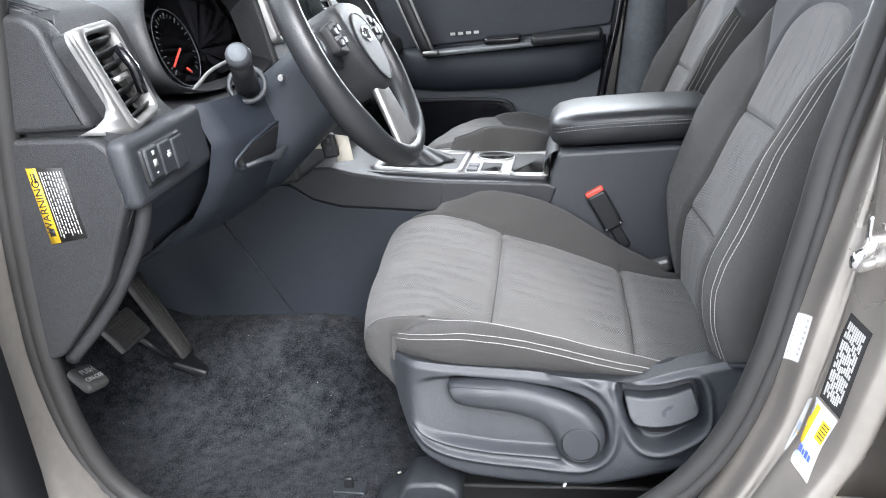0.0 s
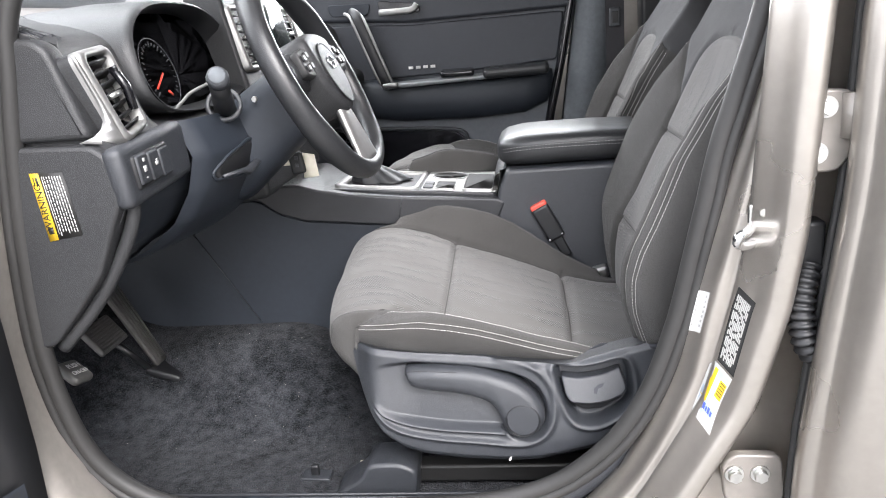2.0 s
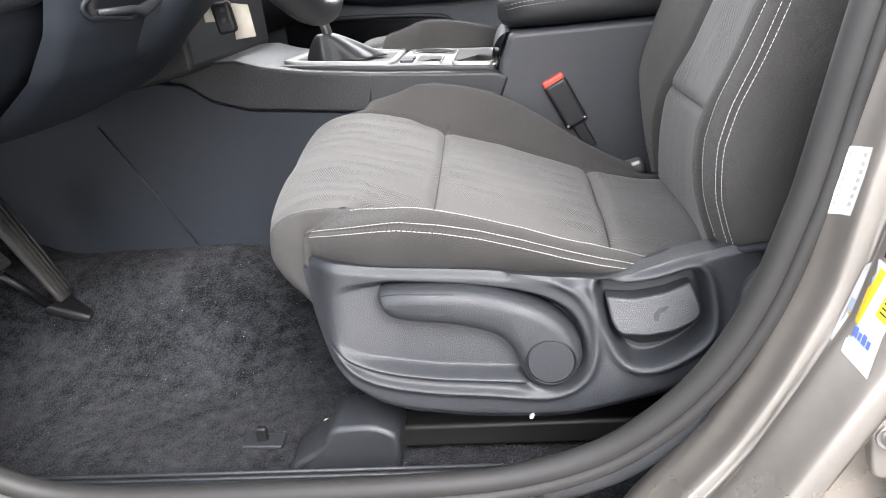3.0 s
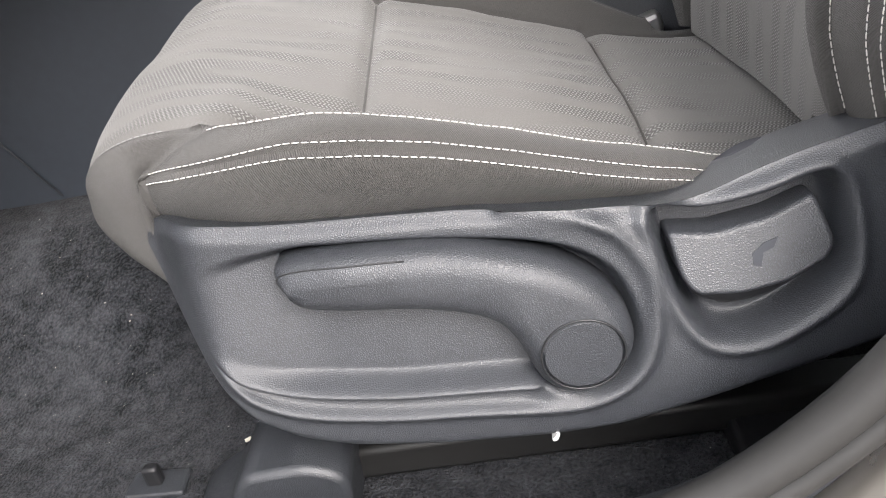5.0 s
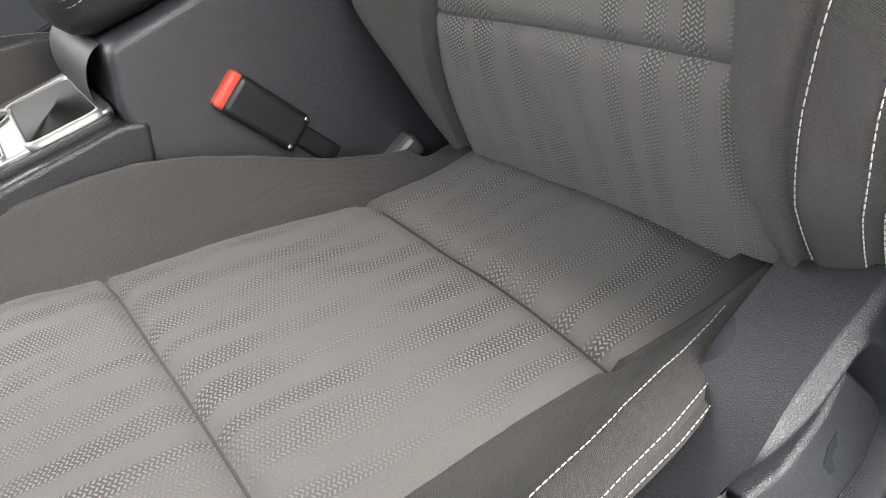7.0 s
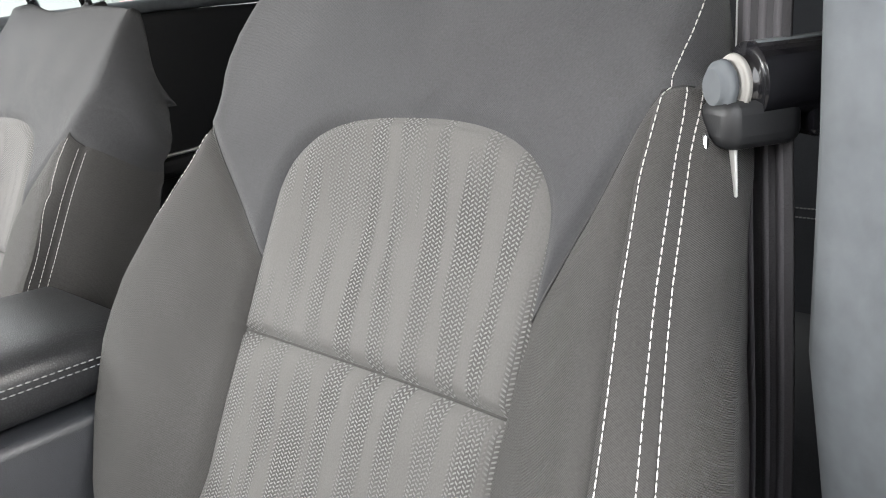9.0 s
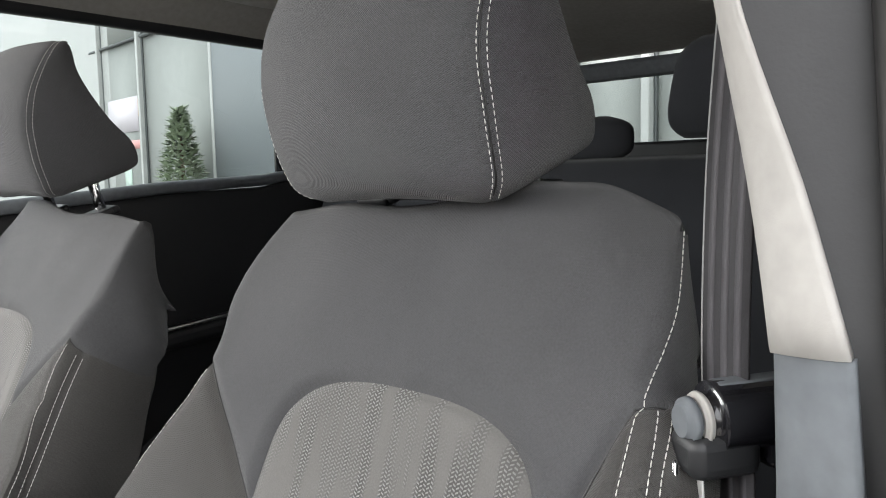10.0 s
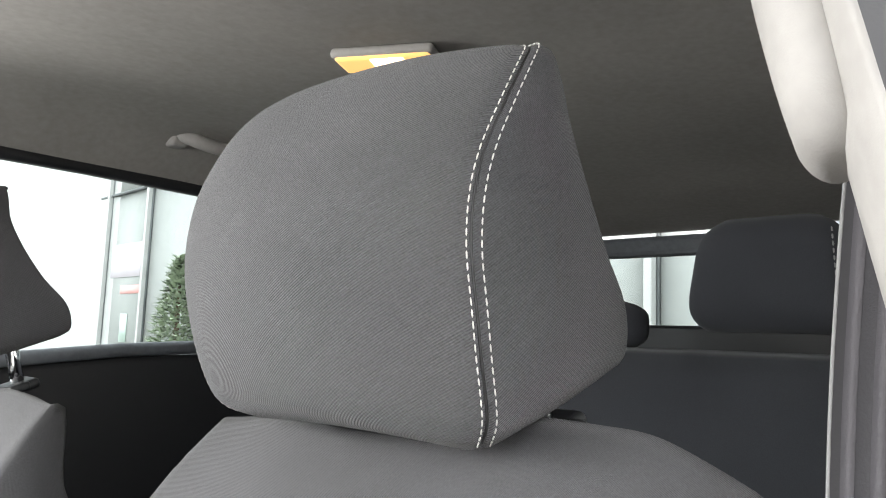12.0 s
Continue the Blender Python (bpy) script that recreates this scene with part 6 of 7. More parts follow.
pad = part("airbag_pad", hb, PLASTIC_SOFT, wheel, "dark grey airbag cover")
sh = [(0.046 * math.cos(a), -0.006 + (0.046 if math.sin(a) > 0 else 0.058) * math.sin(a)) for a in np.linspace(0, 2 * math.pi, 20, endpoint=False)]
shb = prism(rounded(sh, 0.022, 5), "z", 0.026, 0.0325, 0.003, 2)
shb.transform(W_M)
part("pad_shield", shb, PLASTIC_SOFT, pad)
ringp = [wp(*(p), 0.0315) for p in rounded(sh, 0.022, 5)]
part("shield_rim", tube(ringp, 0.0016, 6, closed=True), PLASTIC_DARK, pad)
emblem = [wp(0.017 * math.cos(a), 0.006 + 0.0105 * math.sin(a), 0.0335) for a in np.linspace(0, 2 * math.pi, 32, endpoint=False)]
part("badge_ring", tube(emblem, 0.0015, 8, closed=True), CHROME, pad, "chrome oval badge")
part("badge_bar", tube([wp(-0.010, 0.002, 0.0335), wp(-0.003, 0.010, 0.0335), wp(0.003, 0.002, 0.0335), wp(0.010, 0.010, 0.0335)], 0.0014, 6), CHROME, pad)
for sgn in (-1, 1):
    sp = []
    for t in np.linspace(0, 1, 10):
        x, h = sgn * (0.055 + 0.105 * t), 0.034 - 0.012 * t
        sp.append([wp(x, 0.012 + h * cs, 0.004 + 0.014 * sn - 0.012 * (1 - t)) for cs, sn in [(math.cos(b), math.sin(b)) for b in np.linspace(0, 2 * math.pi, 16, endpoint=False)]])
    part("spoke", loft(sp), PLASTIC, wheel)
    podb = prism(rounded([(sgn * 0.074, 0.040), (sgn * 0.118, 0.034), (sgn * 0.118, -0.004), (sgn * 0.080, -0.010)], 0.008), "z", 0.010, 0.024, 0.003)
    podb.transform(W_M)
    pod = part("button_pod", podb, RUBBER, wheel, "black button pod")
    for k, (bx, by, bw, bh) in enumerate(((0.086, 0.026, 0.014, 0.010), (0.104, 0.022, 0.014, 0.010), (0.086, 0.008, 0.014, 0.010), (0.104, 0.006, 0.014, 0.010))):
        bt = rbox(sgn * bx, by, 0.0255, bw, bh, 0.005, 0.0015)
        bt.transform(W_M)
        part("button", bt, PLASTIC_DARK, pod)
low = []
for t in np.linspace(0, 1, 14):
    y, w = -0.060 - 0.100 * t, 0.026 + 0.026 * t
    z = 0.010 - 0.004 * t
    low.append([wp(w * cs, y, z + 0.009 * sn) for cs, sn in [(math.copysign(abs(math.cos(b)) ** 0.6, math.cos(b)), math.sin(b)) for b in np.linspace(0, 2 * math.pi, 20, endpoint=False)]])
part("lower_spoke", loft(low), SILVER, wheel, "satin silver lower spoke")

column = thing("steering_column", "dark grey plastic steering column shroud with stalk", "steering column", at=(-0.06, -0.36, 0.60))
sec = []
for t in np.linspace(0, 1, 10):
    d = 0.030 + 0.175 * t
    hw, hh, dy = 0.062 + 0.018 * t, 0.058 + 0.012 * t, -0.012 - 0.035 * t
    sec.append([wp(hw * math.copysign(abs(math.cos(b)) ** 0.6, math.cos(b)), dy + hh * math.copysign(abs(math.sin(b)) ** 0.7, math.sin(b)), -d) for b in np.linspace(0, 2 * math.pi, 28, endpoint=False)])
part("shroud", loft(sec), PLASTIC_FLAT, column)
cz = np.array((-0.085, -0.462, 0.622))
cn = np.array((0.30, -0.80, 0.45))
cn = cn / np.linalg.norm(cn)
ca = np.cross(cn, (0, 0, 1))
ca /= np.linalg.norm(ca)
cb = np.cross(cn, ca)
ringp = [tuple(cz + 0.024 * (math.cos(a) * ca + math.sin(a) * cb)) for a in np.linspace(0, 2 * math.pi, 30, endpoint=False)]
part("stalk_collar", tube(ringp, 0.004, 8, closed=True), PLASTIC, column)
part("stalk", tube([tuple(cz - cn * 0.03), tuple(cz + cn * 0.02), tuple(cz + cn * 0.045), tuple(cz + cn * 0.085)], [0.017, 0.016, 0.0145, 0.0155], 16), PLASTIC_DARK, column, "black indicator stalk")
tip = tube([tuple(cz + cn * 0.085), tuple(cz + cn * 0.094), tuple(cz + cn * 0.102)], [0.0158, 0.0165, 0.0145], 16)
part("stalk_tip", tip, PLASTIC, column, "grey stalk end cap")
scr = bmesh.new()
bmesh.ops.create_cone(scr, cap_ends=True, segments=16, radius1=0.005, radius2=0.004, depth=0.004)
scr.transform(pose(-0.045, -0.438, 0.625, 90, 0, 0))
part("stalk_cap", tube([tuple(cz + cn * 0.100), tuple(cz + cn * 0.1045)], [0.0125, 0.0115], 16), TRIM_GREY, column, "grey stalk end facet")
part("screw", scr, STEEL, column)

keys = thing("car_key", "black car key with cream paper tag hanging from the ignition", "car key", at=(-0.04, -0.29, 0.50))
part("key_blade", rbox(-0.062, -0.272, 0.502, 0.020, 0.006, 0.022, 0.002), CREAM, keys)
part("fob", rbox(-0.044, -0.275, 0.495, 0.026, 0.012, 0.040, 0.005, 3, (0, -8, 0)), PLASTIC_DARK, keys)
for z in (0.505, 0.492):
    part("fob_button", rbox(-0.043, -0.2815, z, 0.007, 0.002, 0.007, 0.001), PLASTIC, keys)
part("paper_tag", prism([(-0.034, 0.512), (-0.012, 0.508), (-0.008, 0.468), (-0.036, 0.466)], "y", -0.270, -0.2692, 0), CREAM, keys, "cream paper tag")

# ---------------------------------------------------------------- pedals and floor pieces
brake = thing("brake_pedal", "black rubber ribbed brake pedal", "pedal", "pedals", at=(-0.43, -0.37, 0.20))
pad_m = Matrix.Translation((-0.425, -0.37, 0.215)) @ Euler((0, radians(52), 0)).to_matrix().to_4x4()
pb = rbox(0, 0, 0, 0.060, 0.090, 0.012, 0.008, 3)
pb.transform(pad_m)
part("pad", pb, PEDAL, brake)
for k in range(9):
    rb = rbox(-0.024 + k * 0.006, 0, 0.0065, 0.0025, 0.074, 0.003, 0.001, 1)
    rb.transform(pad_m)
    part("rib", rb, PEDAL, brake)
part("arm", tube([(-0.44, -0.36, 0.21), (-0.47, -0.35, 0.32), (-0.52, -0.34, 0.46)], 0.010, 8), PLASTIC_DARK, brake)
accel = thing("accelerator_pedal", "long black ribbed accelerator pedal hinged on the floor", "pedal", "pedals", at=(-0.41, -0.24, 0.10))
lo, hi = np.array((-0.405, -0.235, 0.095)), np.array((-0.478, -0.245, 0.262))
v = hi - lo
rings = []
for t in np.linspace(0, 1, 12):
    c = lo + v * t
    w = 0.020 + 0.006 * t
    nn = np.array((0.916, 0, 0.40)) * 0.008
    rings.append([tuple(c + np.array((0, -w, 0))), tuple(c + np.array((0, -w, 0)) + nn), tuple(c + np.array((0, w, 0)) + nn), tuple(c + np.array((0, w, 0)))])
part("pad", loft(rings), PEDAL, accel)
for k in range(5):
    y = -0.016 + k * 0.008
    part("rib", tube([tuple(lo + v * 0.06 + (0.0085, y, 0.003)), tuple(lo + v * 0.97 + (0.0085, y * 1.25, 0.003))], 0.0018, 6), PEDAL, accel)
part("hinge_plate", rbox(-0.385, -0.235, 0.082, 0.075, 0.075, 0.018, 0.005, 2, (0, 20, 0)), PLASTIC_DARK, accel)
part("link", tube([(-0.44, -0.31, 0.17), (-0.41, -0.26, 0.09)], 0.007, 8), PLASTIC_DARK, accel)
park = thing("parking_brake_pedal", "small black parking brake pedal with white lettering", "pedal", "pedals", at=(-0.33, -0.60, 0.25))
pk_m = Matrix.Translation((-0.332, -0.604, 0.252)) @ Euler((0, radians(38), 0)).to_matrix().to_4x4() @ pose(0, 0, 0, -12, 0, -8)
pb = rbox(0, 0, 0, 0.044, 0.046, 0.016, 0.007, 3)
pb.transform(pk_m)
part("pad", pb, PEDAL, park)
text_on("lettering", "PUSH", 0.0125, pk_m @ pose(-0.007, 0, 0.0084, 0, 0, 90), WHITE, park)
text_on("lettering", "ON-OFF", 0.0105, pk_m @ pose(0.007, 0, 0.0084, 0, 0, 90), WHITE, park)
part("arm", tube([(-0.34, -0.60, 0.245), (-0.42, -0.60, 0.30), (-0.50, -0.60, 0.42)], 0.009, 8), PLASTIC_DARK, park)
clip = thing("mat_anchor", "black plastic floor mat anchor on the carpet", "mat anchor", at=(-0.012, -0.507, 0.0))
part("base", prism(rounded([(-0.037, -0.520), (0.016, -0.523), (0.015, -0.494), (-0.036, -0.491)], 0.004), "z", 0.0, 0.006, 0.002), PLASTIC, clip)
part("hook", rbox(-0.012, -0.507, 0.014, 0.014, 0.010, 0.020, 0.003), PLASTIC_DARK, clip)
lint = thing("paper_scrap", "tiny cream scrap lying on the carpet", "paper scrap", at=(0.06, -0.46, 0.003))
part("scrap", rbox(0.060, -0.47, 0.006, 0.006, 0.004, 0.002, 0.0005, 1, (0, 0, 30)), CREAM, lint)


# ---------------------------------------------------------------- centre console
console = thing("center_console", "dark grey centre console with padded armrest and silver gear surround", "center console", at=(0.15, 0.0, 0.10))
HALF = 0.118
low = [(-0.34, 0.40), (-0.26, 0.405), (-0.185, 0.392), (-0.145, 0.362), (-0.09, 0.346), (0.10, 0.327), (0.27, 0.317), (0.30, 0.33), (0.60, 0.33), (0.60, 0.02), (-0.60, 0.02), (-0.60, 0.42)]
part("console_body", prism(rounded(low, 0.010), "y", -HALF + 0.002, HALF - 0.002, 0.004), PLASTIC_FLAT, console, "flat dark side panel")
joint = [(-0.345, -HALF - 0.0005, 0.34), (-0.222, -HALF - 0.0005, 0.13)]
part("panel_joint", tube(joint, 0.0014, 6), PLASTIC, console)
band = [(-0.34, 0.425), (-0.10, 0.425), (-0.06, 0.412), (0.0, 0.400), (0.11, 0.388), (0.30, 0.374), (0.318, 0.365), (0.305, 0.335), (0.285, 0.318), (0.10, 0.328), (-0.09, 0.347), (-0.145, 0.364), (-0.185, 0.394), (-0.26, 0.408)]
part("upper_band", prism(rounded(band, 0.006), "y", -HALF - 0.006, HALF + 0.006, 0.005, 3), CONSOLE_SKIN, console, "grained upper side band")
part("band_joint", tube([(0.112, -HALF - 0.0065, 0.386), (0.100, -HALF - 0.0065, 0.329)], 0.0010, 6), PLASTIC_DARK, console)


def top_z(x):
    return float(np.interp(x, [-0.1, -0.04, 0.11, 0.31], [0.416, 0.404, 0.3905, 0.3765]))


def deck(outline, lo, hi, bev=0.002):
    """A flat piece on the sloping console top: (x, y) outline between two heights over it."""
    bm = prism(outline, "z", lo, hi, bev)
    for v in bm.verts:
        v.co.z += top_z(v.co.x)
    return bm


def ringed(outer, inner, lo, hi, mat, name, parent, label=""):
    n = len(outer)
    rings = [[(x, y, top_z(x) + z) for x, y in pts] for pts, z in ((outer, lo), (outer, hi), (inner, hi), (inner, lo))]
    return part(name, loft(rings, False), mat, parent, label)


part("deck", deck(rounded([(-0.045, -0.100), (0.300, -0.105), (0.300, 0.105), (-0.045, 0.105)], 0.012), -0.006, 0.004), CONSOLE_SKIN, console)
out = rounded([(-0.038, -0.085), (0.142, -0.092), (0.142, 0.085), (-0.020, 0.075)], 0.020, 5)
inn = rounded([(-0.020, -0.072), (0.132, -0.080), (0.132, 0.072), (-0.008, 0.062)], 0.016, 5)
ringed(out, inn, 0.0, 0.0085, SILVER, "gear_surround", console, "satin silver gear surround")
part("gear_plate", deck(inn, 0.0, 0.005, 0.001), GLOSS_BLACK, console)
for k in range(4):
    part("gear_mark", rbox(0.020 + 0.016 * k, -0.066, top_z(0.03 + 0.016 * k) + 0.006, 0.005, 0.005, 0.001, 0), WHITE, console)
base = np.array((0.050, -0.005, top_z(0.05)))
ring = []
for t in np.linspace(0, 1, 14):
    r = 0.044 * (1 - t) ** 0.8 + 0.012
    fold = 0.006 * (1 - t)
    ring.append([(base[0] + (r * 1.15 + fold * math.cos(7 * b)) * math.cos(b) - 0.03 * t, base[1] + (r * 0.8 + fold * math.cos(6 * b)) * math.sin(b), base[2] + 0.004 + 0.042 * t) for b in np.linspace(0, 2 * math.pi, 40, endpoint=False)])
part("gear_boot", loft(ring), LEATHER, console, "pleated black gear boot")
part("gear_stick", tube([tuple(base + (-0.025, 0, 0.045)), tuple(base + (-0.040, 0, 0.10))], 0.008, 10), STEEL, console)
knob = []
for t, r in ((0, 0.013), (0.15, 0.019), (0.5, 0.0225), (0.8, 0.021), (0.95, 0.014), (1, 0.006)):
    knob.append([(base[0] - 0.038 - 0.02 * t + r * math.cos(b) * 1.15, base[1] + r * math.sin(b), base[2] + 0.09 + 0.065 * t) for b in np.linspace(0, 2 * math.pi, 22, endpoint=False)])
part("gear_knob", loft(knob), LEATHER, console, "black gear knob")
out = rounded([(0.146, -0.092), (0.302, -0.100), (0.302, 0.100), (0.146, 0.090)], 0.010, 4)
part("cup_deck", deck(out, 0.0, 0.007), SILVER, console, "satin grey cup holder deck")


def pocket(outline, name, rim=0.006, depth=-0.001, mat=PLASTIC_DARK):
    """A flat black disc on the deck for the shade inside a well, with a raised rim."""
    c = np.mean(outline, 0)
    outer = [tuple(c + (np.array(p) - c) * 1.10) for p in outline]
    ringed(outer, outline, 0.004, 0.0095, SILVER, name + "_rim", console)
    rings = [[(x, y, top_z(x) + 0.0078) for x, y in outline], [(c[0] + (x - c[0]) * 0.93, c[1] + (y - c[1]) * 0.93, top_z(x) + 0.0074) for x, y in outline]]
    part(name, loft(rings), INK, console, "flat black disc for the shade in a cup well")


pocket(rounded([(0.176, -0.090), (0.214, -0.093), (0.214, -0.022), (0.176, -0.020)], 0.008, 4), "square_well")
pocket([(0.196 + 0.036 * math.cos(a), 0.040 + 0.036 * math.sin(a)) for a in np.linspace(0, 2 * math.pi, 36, endpoint=False)], "round_well")
pocket([(0.105 + 0.030 * math.cos(a), 0.078 + 0.018 * math.sin(a)) for a in np.linspace(0, 2 * math.pi, 36, endpoint=False)], "front_well")
pocket(rounded([(0.234, -0.094), (0.292, -0.096), (0.292, 0.060), (0.234, 0.060)], 0.010, 4), "tray")
for k in range(2):
    part("seat_switch", deck(rounded([(0.150, -0.085 + 0.03 * k), (0.170, -0.086 + 0.03 * k), (0.170, -0.062 + 0.03 * k), (0.150, -0.060 + 0.03 * k)], 0.003), 0.006, 0.0105, 0.001), PLASTIC, console)
box = [(0.300, 0.340), (0.304, 0.385), (0.314, 0.405), (0.322, 0.428), (0.62, 0.430), (0.62, 0.02), (0.29, 0.02)]
part("storage_box", prism(rounded(box, 0.010), "y", -HALF - 0.004, HALF + 0.004, 0.008, 3), PLASTIC, console, "grained storage box")
scoop = []
for t in np.linspace(0, 1, 10):
    a = t * math.pi / 2
    scoop.append([(0.292 + 0.030 * (1 - math.cos(a)), y, top_z(0.29) + 0.004 + 0.046 * math.sin(a)) for y in np.linspace(-0.10, 0.10, 8)])
part("scoop", sheet(scoop), PLASTIC, console)
arm_rings = []
for x, h, w, zc in ((0.306, 0.012, 0.070, 0.456), (0.312, 0.022, 0.086, 0.457), (0.326, 0.030, 0.100, 0.458), (0.36, 0.0335, 0.108, 0.460), (0.42, 0.034, 0.110, 0.461), (0.50, 0.034, 0.110, 0.461), (0.585, 0.032, 0.108, 0.460), (0.60, 0.022, 0.100, 0.458)):
    arm_rings.append([(x, w * math.copysign(abs(math.cos(b)) ** 0.42, math.cos(b)), zc + h * math.copysign(abs(math.sin(b)) ** 0.62, math.sin(b))) for b in np.linspace(0, 2 * math.pi, 48, endpoint=False)])
lid = part("armrest", loft(arm_rings), LEATHER, console, "black leatherette armrest lid with grey stitching")
seamp = spline([(0.312, -0.05, 0.470), (0.318, -0.092, 0.462), (0.345, -0.1085, 0.466), (0.42, -0.1115, 0.469), (0.58, -0.1110, 0.468)], 40)
for d in (-0.003, 0.003):
    part("stitching", stitches(seamp + (0, -0.0005, d), np.tile((0, -1.0, 0.2), (40, 1)), length=0.0045, gap=0.0018, r=0.0006), THREAD_DARK, lid)

buckle = thing("belt_buckle", "black seat belt buckle with red release button beside the seat", "belt buckle", at=(0.39, -0.135, 0.25))
bk_m = Matrix.Translation((0.400, -0.122, 0.319)) @ Euler((0, radians(-27), 0)).to_matrix().to_4x4()
bb = rbox(0, 0, 0, 0.036, 0.024, 0.075, 0.006, 3)
bb.transform(bk_m)
part("case", bb, PLASTIC_DARK, buckle)
rb = rbox(0, 0, 0.039, 0.034, 0.019, 0.012, 0.004, 3)
rb.transform(bk_m)
part("release_button", rb, RED, buckle, "red release button")
st = rbox(0, 0, -0.055, 0.020, 0.010, 0.05, 0.003)
st.transform(bk_m)
part("stalk", st, PLASTIC_DARK, buckle)
for dx in (-0.014, 0.014):
    rv = rbox(dx, -0.0125, -0.031, 0.004, 0.002, 0.004, 0.001)
    rv.transform(bk_m)
    part("rivet", rv, STEEL, buckle)
solo("seat_bracket", rbox(0.47, -0.125, 0.205, 0.09, 0.03, 0.025, 0.006, 2, (0, -15, 0)), SILVER, "grey steel seat bracket between seat and console", "bracket")

# ---------------------------------------------------------------- passenger door
pdoor = thing("passenger_door", "closed passenger door with dark trim, silver pull and armrest", "car door", "car doors", at=(0.05, 0.74, 0.1))
part("panel", prism(rounded([(-0.62, 0.05), (0.41, 0.05), (0.43, 0.40), (0.475, 0.58), (0.520, 0.78), (-0.62, 0.80)], 0.02), "y", 0.715, 0.80, 0.010, 3), DOOR_PANEL, pdoor)
part("upper_trim", prism(rounded([(-0.62, 0.765), (-0.20, 0.742), (0.05, 0.722), (0.50, 0.728), (0.522, 0.80), (-0.62, 0.83)], 0.012), "y", 0.690, 0.76, 0.010, 3), DOOR_TRIM, pdoor, "soft upper door trim")
part("middle_trim", prism(rounded([(-0.24, 0.735), (0.04, 0.716), (0.485, 0.720), (0.460, 0.585), (0.30, 0.575), (-0.22, 0.560)], 0.015), "y", 0.700, 0.73, 0.006, 3), DOOR_TRIM, pdoor)
rings = []
for x, d, zc, h in ((-0.25, 0.03, 0.520, 0.05), (-0.16, 0.05, 0.515, 0.055), (0.0, 0.055, 0.50, 0.062), (0.2, 0.055, 0.495, 0.062), (0.36, 0.05, 0.500, 0.060), (0.425, 0.035, 0.515, 0.048), (0.445, 0.015, 0.53, 0.03)):
    rings.append([(x, 0.715 - d * max(0, math.cos(b)) ** 0.6, zc + h * math.sin(b)) for b in np.linspace(-math.pi / 2, math.pi / 2, 18)] + [(x, 0.73, zc + h), (x, 0.73, zc - h)])
part("armrest", loft(rings), PLASTIC_FLAT, pdoor, "grained door armrest")
part("silver_ledge", rbox(0.11, 0.664, 0.553, 0.33, 0.030, 0.014, 0.005, 3, (12, -1.5, 0)), DOOR_LEDGE, pdoor, "grey metallic ledge")
part("grip_pad", rbox(0.34, 0.662, 0.566, 0.19, 0.050, 0.030, 0.012, 3, (8, -1, 0)), LEATHER, pdoor, "stitched leatherette armrest pad")
part("switch_cluster", rbox(0.17, 0.664, 0.572, 0.10, 0.040, 0.020, 0.008, 3, (8, 0, 0)), GLOSS_BLACK, pdoor)
for k in range(4):
    part("trim_mark", rbox(0.03 + 0.022 * k, 0.697, 0.594, 0.014, 0.004, 0.008, 0.001), STEEL, pdoor)
pull = [(-0.128, 0.672, 0.762), (-0.105, 0.645, 0.745), (-0.070, 0.640, 0.650), (-0.040, 0.645, 0.565), (-0.030, 0.668, 0.548)]
pullp = spline(pull, 26)
grip = part("pull_handle", tube(pullp, 0.017, 14, 0.55, up=(0, 1, 0)), PLASTIC_DARK, pdoor, "dark pull handle with silver edges")
for dx in (-0.0175, 0.0175):
    part("silver_edge", tube(pullp + (dx, -0.002, 0), 0.0045, 10), SILVER, grip)
part("pull_foot", rbox(-0.028, 0.650, 0.552, 0.045, 0.03, 0.014, 0.005), SILVER, grip)
cup = rounded([(-0.05, 0.790), (0.07, 0.775), (0.075, 0.750), (-0.045, 0.752)], 0.008)
part("handle_cup", prism(cup, "y", 0.684, 0.70, 0.003), GLOSS_BLACK, pdoor)
part("inner_handle", tube(spline([(-0.045, 0.680, 0.757), (0.0, 0.672, 0.756), (0.05, 0.674, 0.758), (0.066, 0.680, 0.772)], 16), 0.009, 12, 0.7, up=(0, 1, 0)), SILVER, pdoor, "silver inner door handle")
part("speaker_cover", prism(rounded([(-0.20, 0.790), (-0.07, 0.785), (-0.08, 0.752), (-0.19, 0.756)], 0.012), "y", 0.686, 0.70, 0.002), PLASTIC_FLAT, pdoor)
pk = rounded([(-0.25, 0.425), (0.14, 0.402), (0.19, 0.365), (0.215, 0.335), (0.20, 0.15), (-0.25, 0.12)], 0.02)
part("door_pocket_shade", prism(pk, "y", 0.700, 0.72, 0.002), GLOSS_BLACK, pdoor, "black slab for the shade in the open door pocket")
part("pocket_edge", tube(spline([(-0.25, 0.700, 0.427), (0.13, 0.700, 0.406), (0.185, 0.700, 0.372), (0.222, 0.700, 0.338), (0.42, 0.700, 0.335)], 40), 0.006, 8), PLASTIC, pdoor)
part("outer_skin", prism([(-0.62, -0.12), (0.55, -0.12), (0.55, 0.80), (-0.62, 0.80)], "y", 0.84, 0.86, 0.004), PAINT, pdoor)
part("window_pane", sheet([[(-0.5, 0.80, 0.80), (0.55, 0.80, 0.80)], [(0.0, 0.69, 1.10), (0.62, 0.69, 1.10)]]), PANE, pdoor)
for ob in (o for o in pdoor.children if o.name.startswith("window_pane")):
    ob.visible_shadow = False
